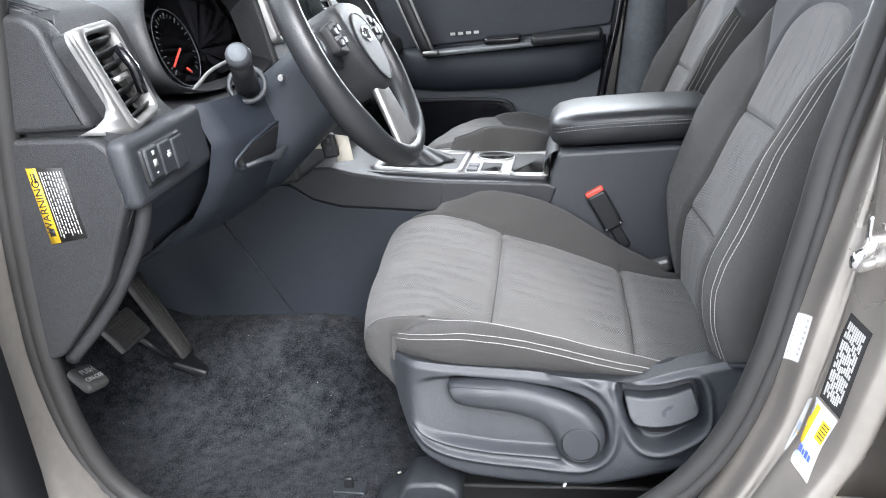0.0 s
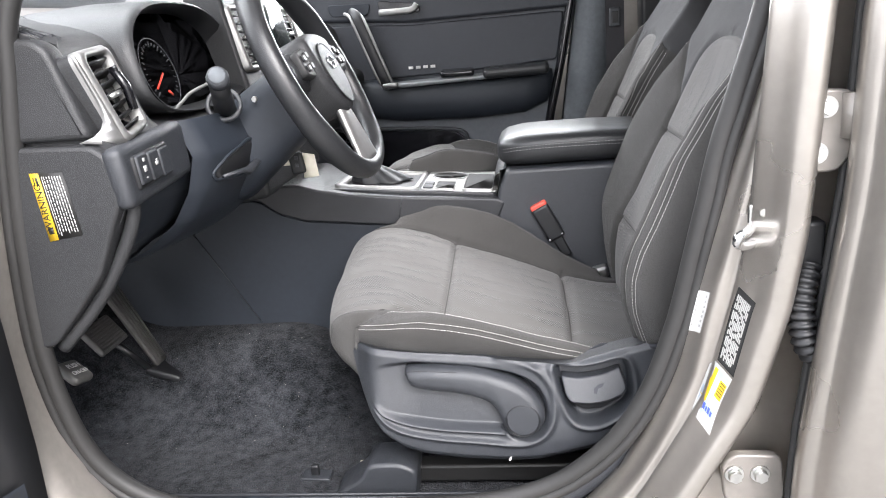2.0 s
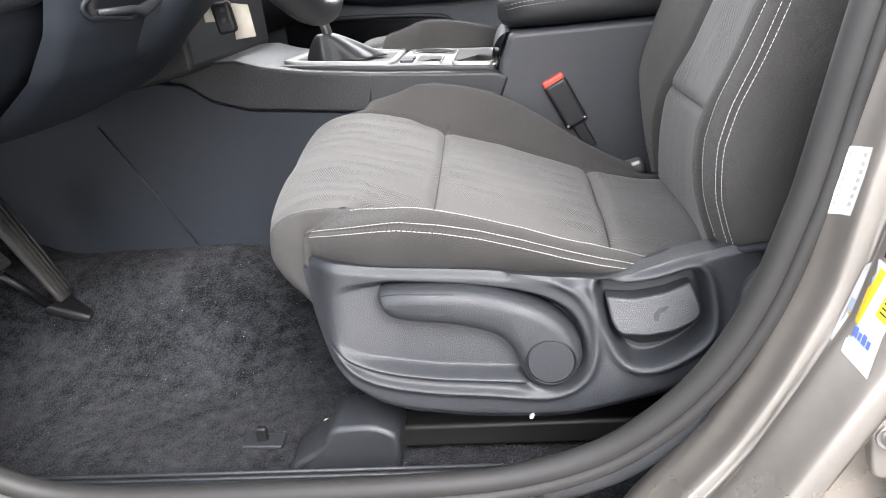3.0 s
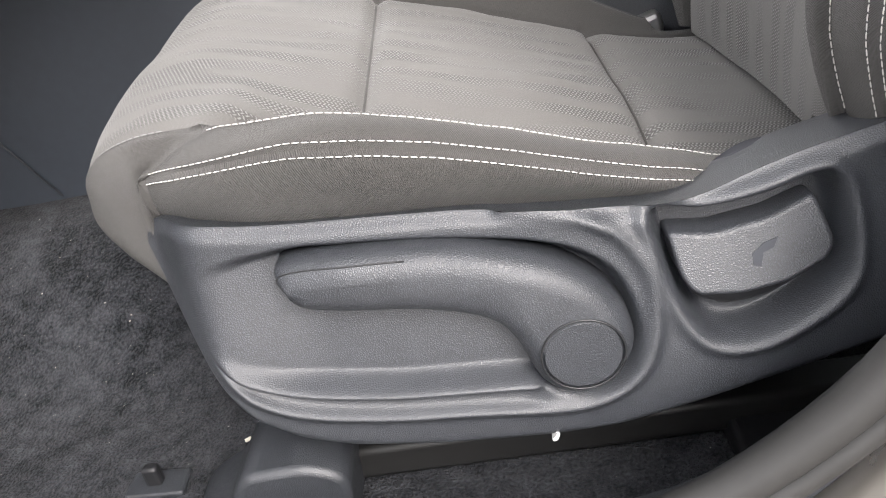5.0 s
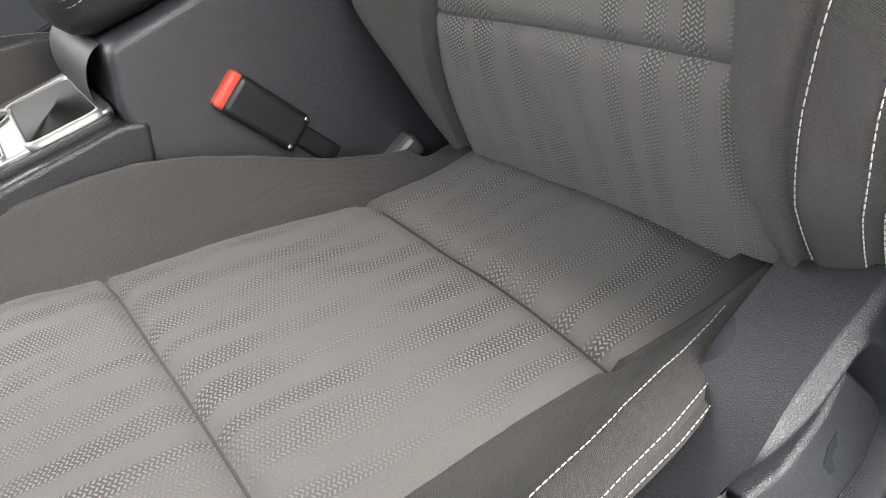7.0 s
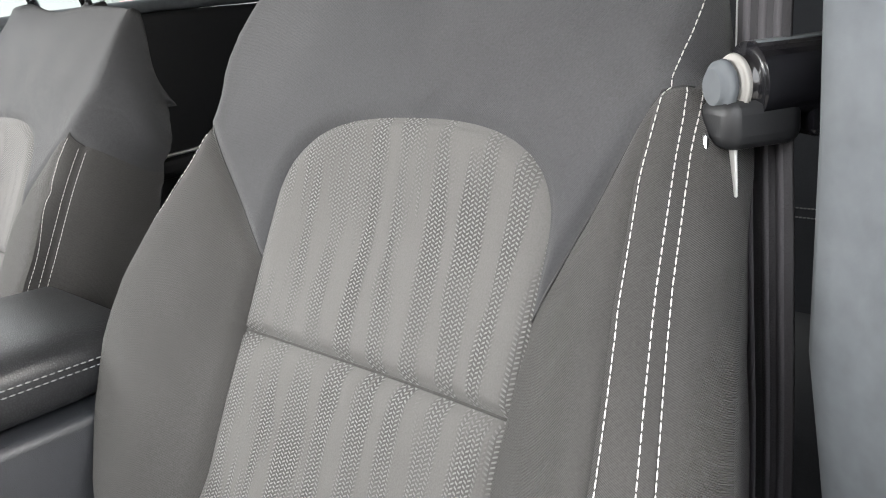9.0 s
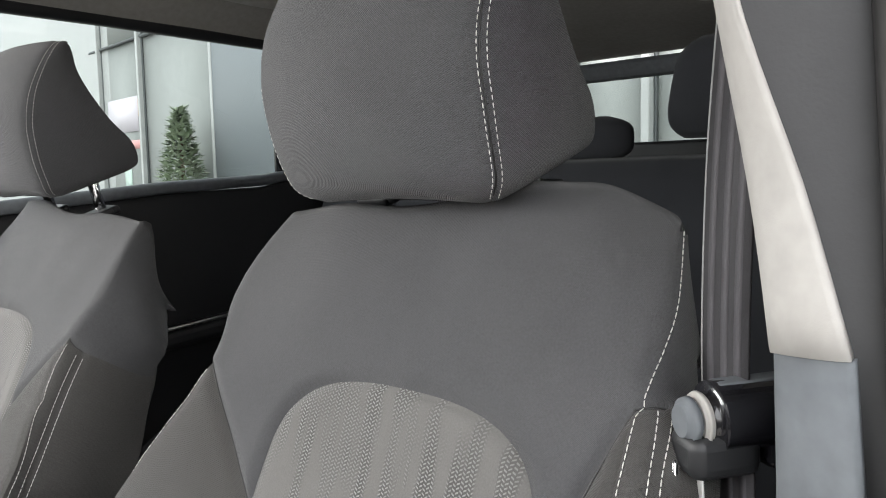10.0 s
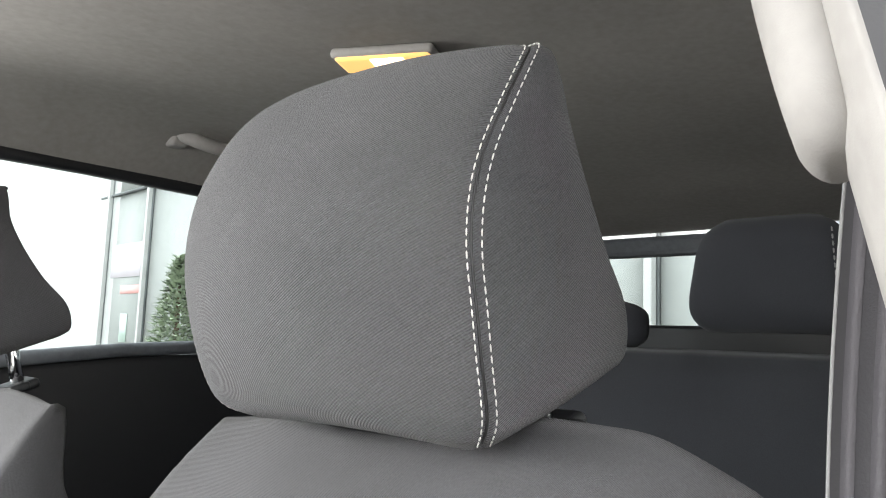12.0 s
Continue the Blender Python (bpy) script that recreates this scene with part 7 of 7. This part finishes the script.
solo("right_door_seal", tube(spline([(0.515, 0.700, 0.80), (0.470, 0.700, 0.58), (0.432, 0.700, 0.42), (0.40, 0.700, 0.25), (0.30, 0.70, 0.10)], 30), 0.013, 10), GLOSS_BLACK, "black rubber seal at the passenger door", "door seal", kind="structure")
solo("right_pillar_trim", loft([[(0.53 + dx, 0.70, z), (0.64 + dx, 0.69 - dy, z), (0.64 + dx, 0.80 - dy, z), (0.53 + dx, 0.80 - dy, z)] for z, dx, dy in ((0.03, -0.10, 0), (0.40, -0.06, 0), (0.75, -0.01, 0.01), (1.11, 0.03, 0.09))]), TRIM_GREY, "grey trim of the passenger side pillar", "pillar trim", kind="structure")
pbelt = thing("passenger_belt_buckle", "grey seat belt tongue hanging at the passenger side pillar", "belt buckle", at=(0.62, 0.60, 0.68))
part("tongue", rbox(0.615, 0.60, 0.690, 0.030, 0.012, 0.05, 0.004), PLASTIC, pbelt)
part("slot", rbox(0.615, 0.5935, 0.690, 0.016, 0.003, 0.03, 0.001), INK, pbelt)
part("webbing", sheet([[(0.59, 0.60, z), (0.64, 0.60, z)] for z in (0.40, 0.7, 1.02)]), WEBBING, pbelt)

# ---------------------------------------------------------------- driver side pillar trim and belt
def trim_section(a, b, za, zb):
    """A cross-section of the pillar trim from its inner edge a to its outer edge b."""
    a, b = np.array(a), np.array(b)
    d = b - a
    n = np.array((d[1], -d[0])) / np.linalg.norm(d)
    n = -n if n[0] > 0 else n
    flat = [a + (0.05, 0.004), a + (0.010, 0.003), a + d * 0.02, a + d * 0.08 + n * 0.0025, a + d * 0.3 + n * 0.004, a + d * 0.7 + n * 0.004, a + d * 0.93 + n * 0.002, b, b + (0.010, 0.001), b + (0.06, 0.02)]
    along = [0, 0, 0.02, 0.08, 0.3, 0.7, 0.93, 1, 1, 1]
    return [(p[0], p[1], za + (zb - za) * t) for p, t in zip(flat, along)]


trim_rows = [(0.735, (0.650, -0.632), (0.631, -0.670)), (0.80, (0.662, -0.618), (0.645, -0.646)), (0.88, (0.682, -0.597), (0.648, -0.617)), (0.96, (0.700, -0.577), (0.645, -0.598)), (1.06, (0.716, -0.553), (0.655, -0.572)), (1.16, (0.735, -0.520), (0.670, -0.540))]
rings = [trim_section(a, b, z - 0.008 * (z < 0.74), z - 0.004 * (z < 0.74)) for z, a, b in trim_rows]
rings = [spline(np.array(rings)[:, k], 24) for k in range(10)]
solo("pillar_trim_upper", loft(np.array(rings).transpose(1, 0, 2)), TRIM_LIGHT, "pale grey upper pillar trim", "pillar trim", kind="structure")
gap_rows = []
for z, a, b in [(0.45, (0.642, -0.66), (0.616, -0.690)), (0.56, (0.650, -0.638), (0.624, -0.684)), (0.66, (0.652, -0.636), (0.628, -0.678)), *trim_rows]:
    r = pillar_rows(z)[0]
    gap_rows.append([(b[0] + 0.010, b[1] + 0.004, z), (0.5 * (b[0] + r) + 0.006, 0.5 * (b[1] - 0.69), z), (r + 0.002, -0.694, z)])
solo("pillar_seal_carrier", sheet(gap_rows), RUBBER, "dark rubber carrier between pillar trim and door seal", "door seal", kind="structure")
low_rows = [(0.7345, (0.652, -0.6335), (0.632, -0.671)), (0.66, (0.652, -0.636), (0.628, -0.678)), (0.56, (0.650, -0.638), (0.624, -0.684)), (0.48, (0.648, -0.650), (0.620, -0.688)), (0.40, (0.642, -0.668), (0.610, -0.690)), (0.25, (0.62, -0.675), (0.585, -0.690)), (0.05, (0.56, -0.67), (0.50, -0.685))]
solo("pillar_trim_lower", loft([trim_section(a, b, z - 0.008 * (z > 0.7), z - 0.004 * (z > 0.7)) for z, a, b in low_rows]), TRIM_GREY, "blue grey grained lower pillar trim", "pillar trim", kind="structure")
knob_rings = []
for t in np.linspace(0, 1, 16):
    z = 0.905 + 0.160 * t
    r = 0.029 * math.sin(math.pi * (0.10 + 0.62 * t)) ** 0.7
    c = np.array((0.672 + 0.035 * t, -0.589 + 0.018 * t))
    knob_rings.append([(c[0] + r * 0.95 * math.cos(b), c[1] + r * 0.75 * math.sin(b), z - 0.01 * math.cos(b)) for b in np.linspace(0, 2 * math.pi, 24, endpoint=False)])
anchor = thing("belt_anchor", "pale grey rounded belt anchor cover on the pillar", "belt anchor", at=(0.69, -0.58, 0.95))
part("cover", loft(knob_rings), TRIM_LIGHT, anchor)
part("webbing_slot", rbox(0.692, -0.603, 0.930, 0.012, 0.040, 0.006, 0.002, 2, (0, 0, 36)), PLASTIC_DARK, anchor, "dark webbing slot")

belt = thing("seat_belt", "dark woven seat belt hanging beside the driver seat", "seat belt", at=(0.72, -0.59, 0.30))
bl = spline([(0.694, -0.608, 0.935), (0.698, -0.601, 0.88), (0.704, -0.594, 0.80), (0.709, -0.591, 0.70), (0.705, -0.596, 0.645), (0.692, -0.604, 0.58), (0.704, -0.606, 0.45), (0.712, -0.608, 0.20), (0.70, -0.61, 0.05)], 60)
across = np.array((-0.019, -0.026, 0)) / np.hypot(0.019, 0.026)
face = np.cross(across, (0, 0, 1.0))


def web(lo, hi, lift, mat, name):
    rows = []
    for p in bl:
        rows.append([tuple(p + across * w + face * lift * s) for w, s in ((lo, 1), (hi, 1), (hi, -1), (lo, -1))])
    return part(name, loft(rows), mat, belt)


web(-0.0210, 0.0210, 0.0008, WEBBING, "webbing")
for lo, hi in ((-0.016, -0.010), (-0.003, 0.003), (0.009, 0.015)):
    web(lo, hi, 0.0012, WEBBING_LIGHT, "woven_stripe")
part("edge_thread", tube(bl + across * -0.0225, 0.0009, 6), THREAD_DARK, belt)
tongue = thing("belt_tongue", "black seat belt tongue with grey stop button on the webbing", "belt tongue", at=(0.67, -0.60, 0.68))
axis = Vector((0.78, -0.62, 0.04)).normalized()
t_m = Matrix.Translation((0.694, -0.600, 0.680)) @ axis.to_track_quat("Z", "X").to_matrix().to_4x4()


def barrel(r0, r1, z0, z1, bev):
    bm = bmesh.new()
    bmesh.ops.create_cone(bm, cap_ends=True, segments=36, radius1=r0, radius2=r1, depth=z1 - z0)
    bmesh.ops.bevel(bm, geom=[e for e in bm.edges if e.calc_face_angle(0) > 1], offset=bev, segments=3, affect="EDGES")
    bm.transform(t_m @ pose(0, 0, (z0 + z1) / 2))
    return bm


part("grip", barrel(0.0195, 0.0185, -0.018, 0.036, 0.006), GLOSS_BLACK, tongue, "glossy black plastic grip")
part("highlight_ring", barrel(0.0135, 0.0155, -0.0215, -0.017, 0.0015), TRIM_LIGHT, tongue, "pale grey ring for the highlight round the button")
part("stop_button", barrel(0.0115, 0.0132, -0.030, -0.0205, 0.003), TRIM_GREY, tongue, "grey round stop button")
jaw = rbox(0, 0, 0, 0.024, 0.030, 0.040, 0.007, 3)
jaw.transform(t_m @ pose(-0.018, 0, -0.010))
part("jaw", jaw, PLASTIC_DARK, tongue)
lug = rbox(0, 0, 0, 0.018, 0.016, 0.014, 0.004, 2)
lug.transform(t_m @ pose(-0.020, 0.004, 0.022))
part("lug", lug, GLOSS_BLACK, tongue)
strip = rbox(0, 0, 0, 0.002, 0.012, 0.040, 0.0008, 1)
strip.transform(t_m @ pose(0.0182, 0, 0.010))
part("top_strip", strip, TRIM_GREY, tongue)
part("metal_tongue", rbox(0.672, -0.578, 0.632, 0.010, 0.003, 0.050, 0.001, 1, (0, 0, 30)), CHROME, tongue, "chromed metal tongue")
airbag = thing("airbag_tag", "small white cloth tag sewn to the seat's side", "tag", at=(0.690, -0.590, 0.650))
part("cloth", rbox(0.680, -0.588, 0.645, 0.016, 0.0016, 0.040, 0.0006, 1, (0, 8, 40)), WHITE, airbag)
for k in range(3):
    part("print_bar", rbox(0.6782, -0.5896, 0.655 - 0.010 * k, 0.008, 0.0008, 0.004, 0, 1, (0, 8, 40)), PRINT_GREY, airbag)

# ---------------------------------------------------------------- headliner, lamp, handles
rows = []
for x in np.linspace(-0.10, 2.25, 50):
    zc = float(np.interp(x, [-0.10, 0.1, 0.6, 1.2, 1.8, 2.25], [1.135, 1.170, 1.195, 1.195, 1.165, 1.110]))
    rows.append([(x, y, zc + 0.026 - 0.100 * (abs(y) / 0.69) ** 10) for y in np.linspace(-0.685, 0.685, 50)])
solo("ceiling", sheet(rows), HEADLINER, "grey woven cloth headliner", "headliner", kind="structure")
roof = [[(x, y, float(np.interp(x, [-0.2, 0.1, 0.6, 1.4, 2.0, 2.35], [1.17, 1.225, 1.275, 1.275, 1.235, 1.165])) - 0.10 * (abs(y) / 0.72) ** 7) for y in np.linspace(-0.72, 0.72, 32)] for x in np.linspace(-0.2, 2.35, 32)]
solo("roof_panel", sheet(roof), PAINT, "champagne metallic roof panel", "roof", kind="structure")
for sgn in (-1, 1):
    solo("roof_rail", tube([(-0.12, sgn * 0.655, 1.085), (0.3, sgn * 0.69, 1.115), (1.0, sgn * 0.695, 1.122), (1.7, sgn * 0.685, 1.115), (2.25, sgn * 0.62, 1.05)], 0.013, 10), PLASTIC_DARK if sgn > 0 else SEAL, "dark roof rail over the side windows", "roof rail", kind="structure")
dome = thing("dome_lamp", "lit amber dome lamp in the headliner", "dome lamp", at=(1.075, 0.03, 1.19))
part("frame", rbox(1.108, 0.050, 1.2135, 0.058, 0.142, 0.014, 0.006, 3, (0, 0, 26)), TRIM_LIGHT, dome)
part("lens", rbox(1.108, 0.050, 1.2085, 0.052, 0.132, 0.012, 0.006, 3, (0, 0, 26)), LAMP_SHELL, dome, "amber lit lens")
part("bulb", rbox(1.104, 0.040, 1.2020, 0.032, 0.046, 0.003, 0.0014, 2, (0, 0, 26)), LAMP_CORE, dome, "bright bulb glow")
grab = thing("grab_handle", "grey folding grab handle over the rear side window", "grab handle", at=(1.24, 0.60, 1.19))
part("grip", tube(spline([(1.13, 0.620, 1.200), (1.145, 0.600, 1.195), (1.18, 0.585, 1.185), (1.25, 0.580, 1.182), (1.32, 0.585, 1.185), (1.355, 0.600, 1.195), (1.37, 0.620, 1.200)], 30), 0.013, 12), TRIM_LIGHT, grab)
for x in (1.135, 1.365):
    part("mount", rbox(x, 0.622, 1.188, 0.035, 0.035, 0.022, 0.008, 3), TRIM_LIGHT, grab)
hook2 = thing("grab_handle", "grey folding grab handle over the driver side rear window", "grab handle", at=(1.24, -0.60, 1.19))
part("grip", tube(spline([(1.13, -0.620, 1.200), (1.145, -0.600, 1.195), (1.18, -0.585, 1.185), (1.25, -0.580, 1.182), (1.32, -0.585, 1.185), (1.355, -0.600, 1.195), (1.37, -0.620, 1.200)], 30), 0.013, 12), TRIM_LIGHT, hook2)

# ---------------------------------------------------------------- rear of the cabin
rdoor = thing("rear_passenger_door", "closed rear passenger door with dark panel and window", "car door", "car doors", at=(1.1, 0.74, 0.05))
part("panel", prism(rounded([(0.70, 0.05), (1.62, 0.10), (1.62, 0.86), (1.344, 0.800), (1.10, 0.790), (0.70, 0.752)], 0.015), "y", 0.690, 0.79, 0.010, 3), PLASTIC_DARK, rdoor, "black plastic door panel")
part("window_ledge", tube([(0.70, 0.700, 0.765), (1.10, 0.700, 0.802), (1.344, 0.700, 0.815), (1.62, 0.70, 0.85)], 0.013, 10), TRIM_GREY, rdoor, "grey window ledge")
part("armrest", rbox(1.13, 0.675, 0.500, 0.42, 0.060, 0.045, 0.016, 3, (0, -4, 0)), PLASTIC_DARK, rdoor)
part("silver_line", tube([(0.92, 0.650, 0.510), (1.15, 0.643, 0.527), (1.30, 0.650, 0.535)], 0.0035, 8), STEEL, rdoor)
part("divider", tube([(1.405, 0.715, 0.80), (1.395, 0.70, 1.10)], 0.012, 8), GLOSS_BLACK, rdoor)
part("window_pane", sheet([[(0.70, 0.75, 0.76), (1.62, 0.75, 0.84)], [(0.76, 0.69, 1.12), (1.62, 0.69, 1.12)]]), PANE_DARK, rdoor)
part("outer_skin", prism([(0.58, -0.12), (1.62, -0.12), (1.62, 0.80), (0.58, 0.76)], "y", 0.82, 0.86, 0.004), PAINT, rdoor)
rear = thing("rear_seat", "rear bench seat with headrests, cloth darkened for cabin shade", "car seat", at=(1.4, 0.0, 0.1))
rows = []
for y in np.linspace(-0.66, 0.66, 60):
    edge = 1 if abs(y) < 0.62 else max(0.2, 1 - ((abs(y) - 0.62) / 0.05) ** 2)
    groove = 0.014 * math.exp(-(((y - 0.13) / 0.008) ** 2)) + 0.014 * math.exp(-(((y + 0.13) / 0.008) ** 2)) * 0.3
    rows.append([(x + groove - 0.02 * math.cos(y * 14) * (0.5 if 0.2 < abs(y) < 0.6 else 0) * math.sin(k * math.pi), y, z) for k, (x, z) in zip(np.linspace(0, 1, 24), spline([(1.33, 0.30), (1.36, 0.36), (1.40, 0.48), (1.455, 0.66), (1.495, 0.78), (1.515, 0.825), (1.550, 0.840), (1.60, 0.825), (1.63, 0.70), (1.62, 0.30)], 24))])
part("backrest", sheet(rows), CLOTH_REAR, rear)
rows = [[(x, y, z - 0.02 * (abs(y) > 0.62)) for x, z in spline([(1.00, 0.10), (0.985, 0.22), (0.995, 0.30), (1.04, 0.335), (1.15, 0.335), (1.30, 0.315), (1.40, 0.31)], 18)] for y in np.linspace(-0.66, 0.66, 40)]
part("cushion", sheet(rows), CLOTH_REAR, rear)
for y0 in (-0.305, 0.305):
    rr = []
    for t in np.linspace(0, 1, 20):
        z = 0.868 + 0.165 * t
        w = 0.118 * (1 - abs(2 * t - 1) ** 5 * 0.28) - 0.02 * t
        d = 0.048 * (1 - abs(2 * t - 1) ** 4 * 0.55)
        rr.append([(1.53 + 0.02 * t + d * math.copysign(abs(math.cos(b)) ** 0.6, math.cos(b)), y0 + w * math.copysign(abs(math.sin(b)) ** 0.5, math.sin(b)), z) for b in np.linspace(0, 2 * math.pi, 32, endpoint=False)])
    part("headrest", loft(rr), CLOTH_REAR, rear, "rear headrest, cloth darkened for cabin shade")
    sp = [(1.49 + 0.02 * t, y0 - 0.098 + 0.012 * t, 0.885 + 0.13 * t) for t in np.linspace(0, 1, 12)]
    part("stitching", stitches(np.array(sp), np.tile((-0.6, -0.8, 0), (12, 1)), r=0.0012, length=0.007, gap=0.003), THREAD_DARK, rear)
rr = []
for t in np.linspace(0, 1, 12):
    z, w, d = 0.835 + 0.085 * t, 0.11 * (1 - abs(2 * t - 1) ** 4 * 0.45), 0.035 * (1 - abs(2 * t - 1) ** 4 * 0.6)
    rr.append([(1.60 + d * math.cos(b), 0.02 + w * math.copysign(abs(math.sin(b)) ** 0.5, math.sin(b)), z) for b in np.linspace(0, 2 * math.pi, 28, endpoint=False)])
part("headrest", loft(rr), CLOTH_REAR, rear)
for y, z in ((-0.42, 0.435), (-0.42, 0.448)):
    part("stitching", stitches(np.array([(1.372 + 0.0 * k, -0.56 + 0.03 * k, z) for k in range(10)]), np.tile((-1.0, 0, 0.3), (10, 1)), r=0.001), THREAD_DARK, rear)
tail = thing("tailgate", "tailgate with rear window behind the rear seat", "tailgate", kind="structure", at=(2.25, 0.0, 0.1))
part("lower_panel", rbox(2.30, 0, 0.45, 0.06, 1.36, 0.90, 0.01), PLASTIC_DARK, tail)
for sgn in (-1, 1):
    part("side_post", tube([(1.62, sgn * 0.70, 0.85), (2.0, sgn * 0.68, 0.95), (2.27, sgn * 0.62, 1.06)], 0.05, 8), TRIM_GREY, tail)
    part("quarter_panel", prism([(1.60, -0.12), (2.32, -0.12), (2.32, 0.92), (1.60, 0.86)], "y", sgn * 0.70, sgn * 0.84, 0.004), PAINT_SHADED, tail)
part("quarter_light_block", prism([(1.50, 0.80), (2.30, 0.86), (2.28, 1.12), (1.46, 1.12)], "y", -0.715, -0.690, 0.002), TRIM_GREY, tail, "grey panel added to block light beside the load space")
part("top_frame", rbox(2.235, 0, 1.098, 0.05, 1.30, 0.05, 0.012), TRIM_GREY, tail)
part("rear_window", sheet([[(2.29, -0.60, 0.90), (2.29, 0.60, 0.90)], [(2.24, -0.56, 1.10), (2.24, 0.56, 1.10)]]), PANE_DARK, tail)
part("load_floor", rbox(1.95, 0, 0.28, 0.66, 1.36, 0.03, 0.005), CARPET, tail)
ws = solo("windscreen", sheet([[(-0.88, y, 0.78), (-0.10, y * 0.9, 1.135)] for y in np.linspace(-0.70, 0.70, 12)]), PANE, "clear laminated windscreen", "windscreen", kind="structure")
ws.visible_shadow = False
solo("firewall", rbox(-0.95, 0, 0.35, 0.06, 1.40, 0.90, 0.01), PLASTIC_DARK, "dark lining of the firewall", "firewall", kind="structure")
hood = []
for x, top, half in ((-0.90, 0.765, 0.80), (-1.15, 0.735, 0.82), (-1.45, 0.685, 0.82), (-1.70, 0.610, 0.80), (-1.84, 0.520, 0.76), (-1.90, 0.36, 0.74)):
    hood.append([(x, half * math.copysign(abs(math.cos(b)) ** 0.35, math.cos(b)), 0.5 * (top - 0.15) + 0.5 * (top + 0.15) * math.copysign(abs(math.sin(b)) ** 0.35, math.sin(b))) for b in np.linspace(0, 2 * math.pi, 48, endpoint=False)])
solo("bonnet", loft(hood), PAINT, "champagne metallic bonnet and car front", "bonnet", kind="structure")
solo("underbody", rbox(0.7, 0, -0.16, 3.3, 1.36, 0.10, 0.02), PLASTIC_DARK, "dark underbody of the car", "underbody", kind="structure")

# ---------------------------------------------------------------- outside
n = 40
solo("ground", sheet([[(x, y, -0.45) for y in np.linspace(-400, 400, n)] for x in np.linspace(-400, 400, n)]), ASPHALT, "pale concrete forecourt", "ground", kind="structure")
bld = thing("showroom_building", "pale glass fronted showroom building behind the car", "building", at=(7.5, 8.0, -0.45))
FX = lambda y: 6.84 + (y - 12.2) * 0.083
sl = math.atan(0.083)


def facade(y0, y1, z0, z1, dx, thick, mat, name, bev=0.0):
    ym = (y0 + y1) / 2
    return part(name, rbox(FX(ym) + dx, ym, (z0 + z1) / 2, thick, (y1 - y0) / math.cos(sl), z1 - z0, bev, 1, (0, 0, -math.degrees(sl))), mat, bld)


edges = [1.1, 2.0, 2.75, 3.0, 9.05, 11.55, 13.3, 15.1, 17.0, 19.0, 21.0, 23.2]
facade(3.0, 9.05, -0.45, 5.6, 0.10, 0.2, FACADE_BLUE, "cladding")
facade(-6.0, 1.1, -0.45, 5.6, 0.10, 0.2, FACADE_BLUE, "cladding")
for y0, y1 in zip(edges, edges[1:]):
    if (y0, y1) == (3.0, 9.05):
        continue
    facade(y0, y1, -0.45, 3.3, 0.12, 0.05, FACADE_GLASS, "pane")
    facade(y0, y1, 3.3, 5.6, 0.12, 0.05, FACADE_GLASS, "pane")
for y in edges:
    facade(y - 0.04, y + 0.04, -0.45, 5.6, 0.05, 0.12, FACADE_WHITE, "mullion", 0.01)
    facade(y - 0.065, y - 0.045, -0.45, 5.6, 0.08, 0.04, FACADE_GREY, "mullion_joint")
facade(9.05, 24, 3.28, 3.32, 0.07, 0.08, FACADE_GREY, "transom")
facade(-6.0, 9.0, 3.28, 3.31, -0.005, 0.02, FACADE_GREY, "cladding_joint")
facade(-7.0, 28, 5.6, 6.0, 0.1, 0.4, FACADE_WHITE, "parapet")
part("side_wall", rbox(14, 12, 2.7, 14, 30, 6.2, 0.02), FACADE_WHITE, bld)
poster = thing("window_poster", "faded colour poster inside the showroom glass", "poster", at=(FX(12.3), 12.3, 1.5))
for z0, z1, y0, y1, mt in ((1.75, 2.35, 11.8, 13.1, surface("faded_lilac", (0.62, 0.58, 0.62), 0.6, bump=0)), (1.80, 2.20, 11.95, 12.5, surface("faded_blue", (0.35, 0.58, 0.68), 0.6, bump=0)), (2.0, 2.3, 11.75, 12.2, surface("faded_orange", (0.75, 0.50, 0.35), 0.6, bump=0)), (1.45, 1.60, 11.8, 12.6, surface("faded_red", (0.68, 0.36, 0.34), 0.6, bump=0)), (0.6, 1.1, 12.2, 12.5, surface("faded_green_grey", (0.42, 0.52, 0.46), 0.6, bump=0))):
    ym = (y0 + y1) / 2
    part("print", rbox(FX(ym) + 0.085 - 0.004 * (y1 - y0), ym, (z0 + z1) / 2, 0.006, y1 - y0, z1 - z0, 0, 1, (0, 0, -math.degrees(sl))), mt, poster)
tree = thing("conifer_tree", "small green conifer in front of the showroom", "tree", at=(6.2, 9.3, -0.45))
part("trunk", tube([(6.2, 9.3, -0.45), (6.2, 9.3, 0.4), (6.2, 9.3, 1.5)], [0.07, 0.05, 0.02], 8), TRUNK, tree)
rng = random.Random(11)
tris = []
for k in range(4200):
    h = rng.random() ** 1.3
    z = -0.15 + 2.05 * h
    rad = 0.52 * (1 - h) ** 0.85 * (0.55 + 0.5 * rng.random()) + 0.02
    a = rng.uniform(0, 2 * math.pi)
    c = np.array((6.2 + rad * math.cos(a), 9.3 + rad * math.sin(a), z))
    s = rng.uniform(0.04, 0.10)
    d = np.array((math.cos(a), math.sin(a), rng.uniform(-0.3, 0.7))) * s
    w = np.array((-math.sin(a), math.cos(a), rng.uniform(-0.3, 0.3))) * s * 0.45
    tris.append(([c - w, c + w, c + d * 1.4], [(0, 1, 2)]))
tagged(part("crown", merged(*tris), LEAF, tree), kind="stuff")
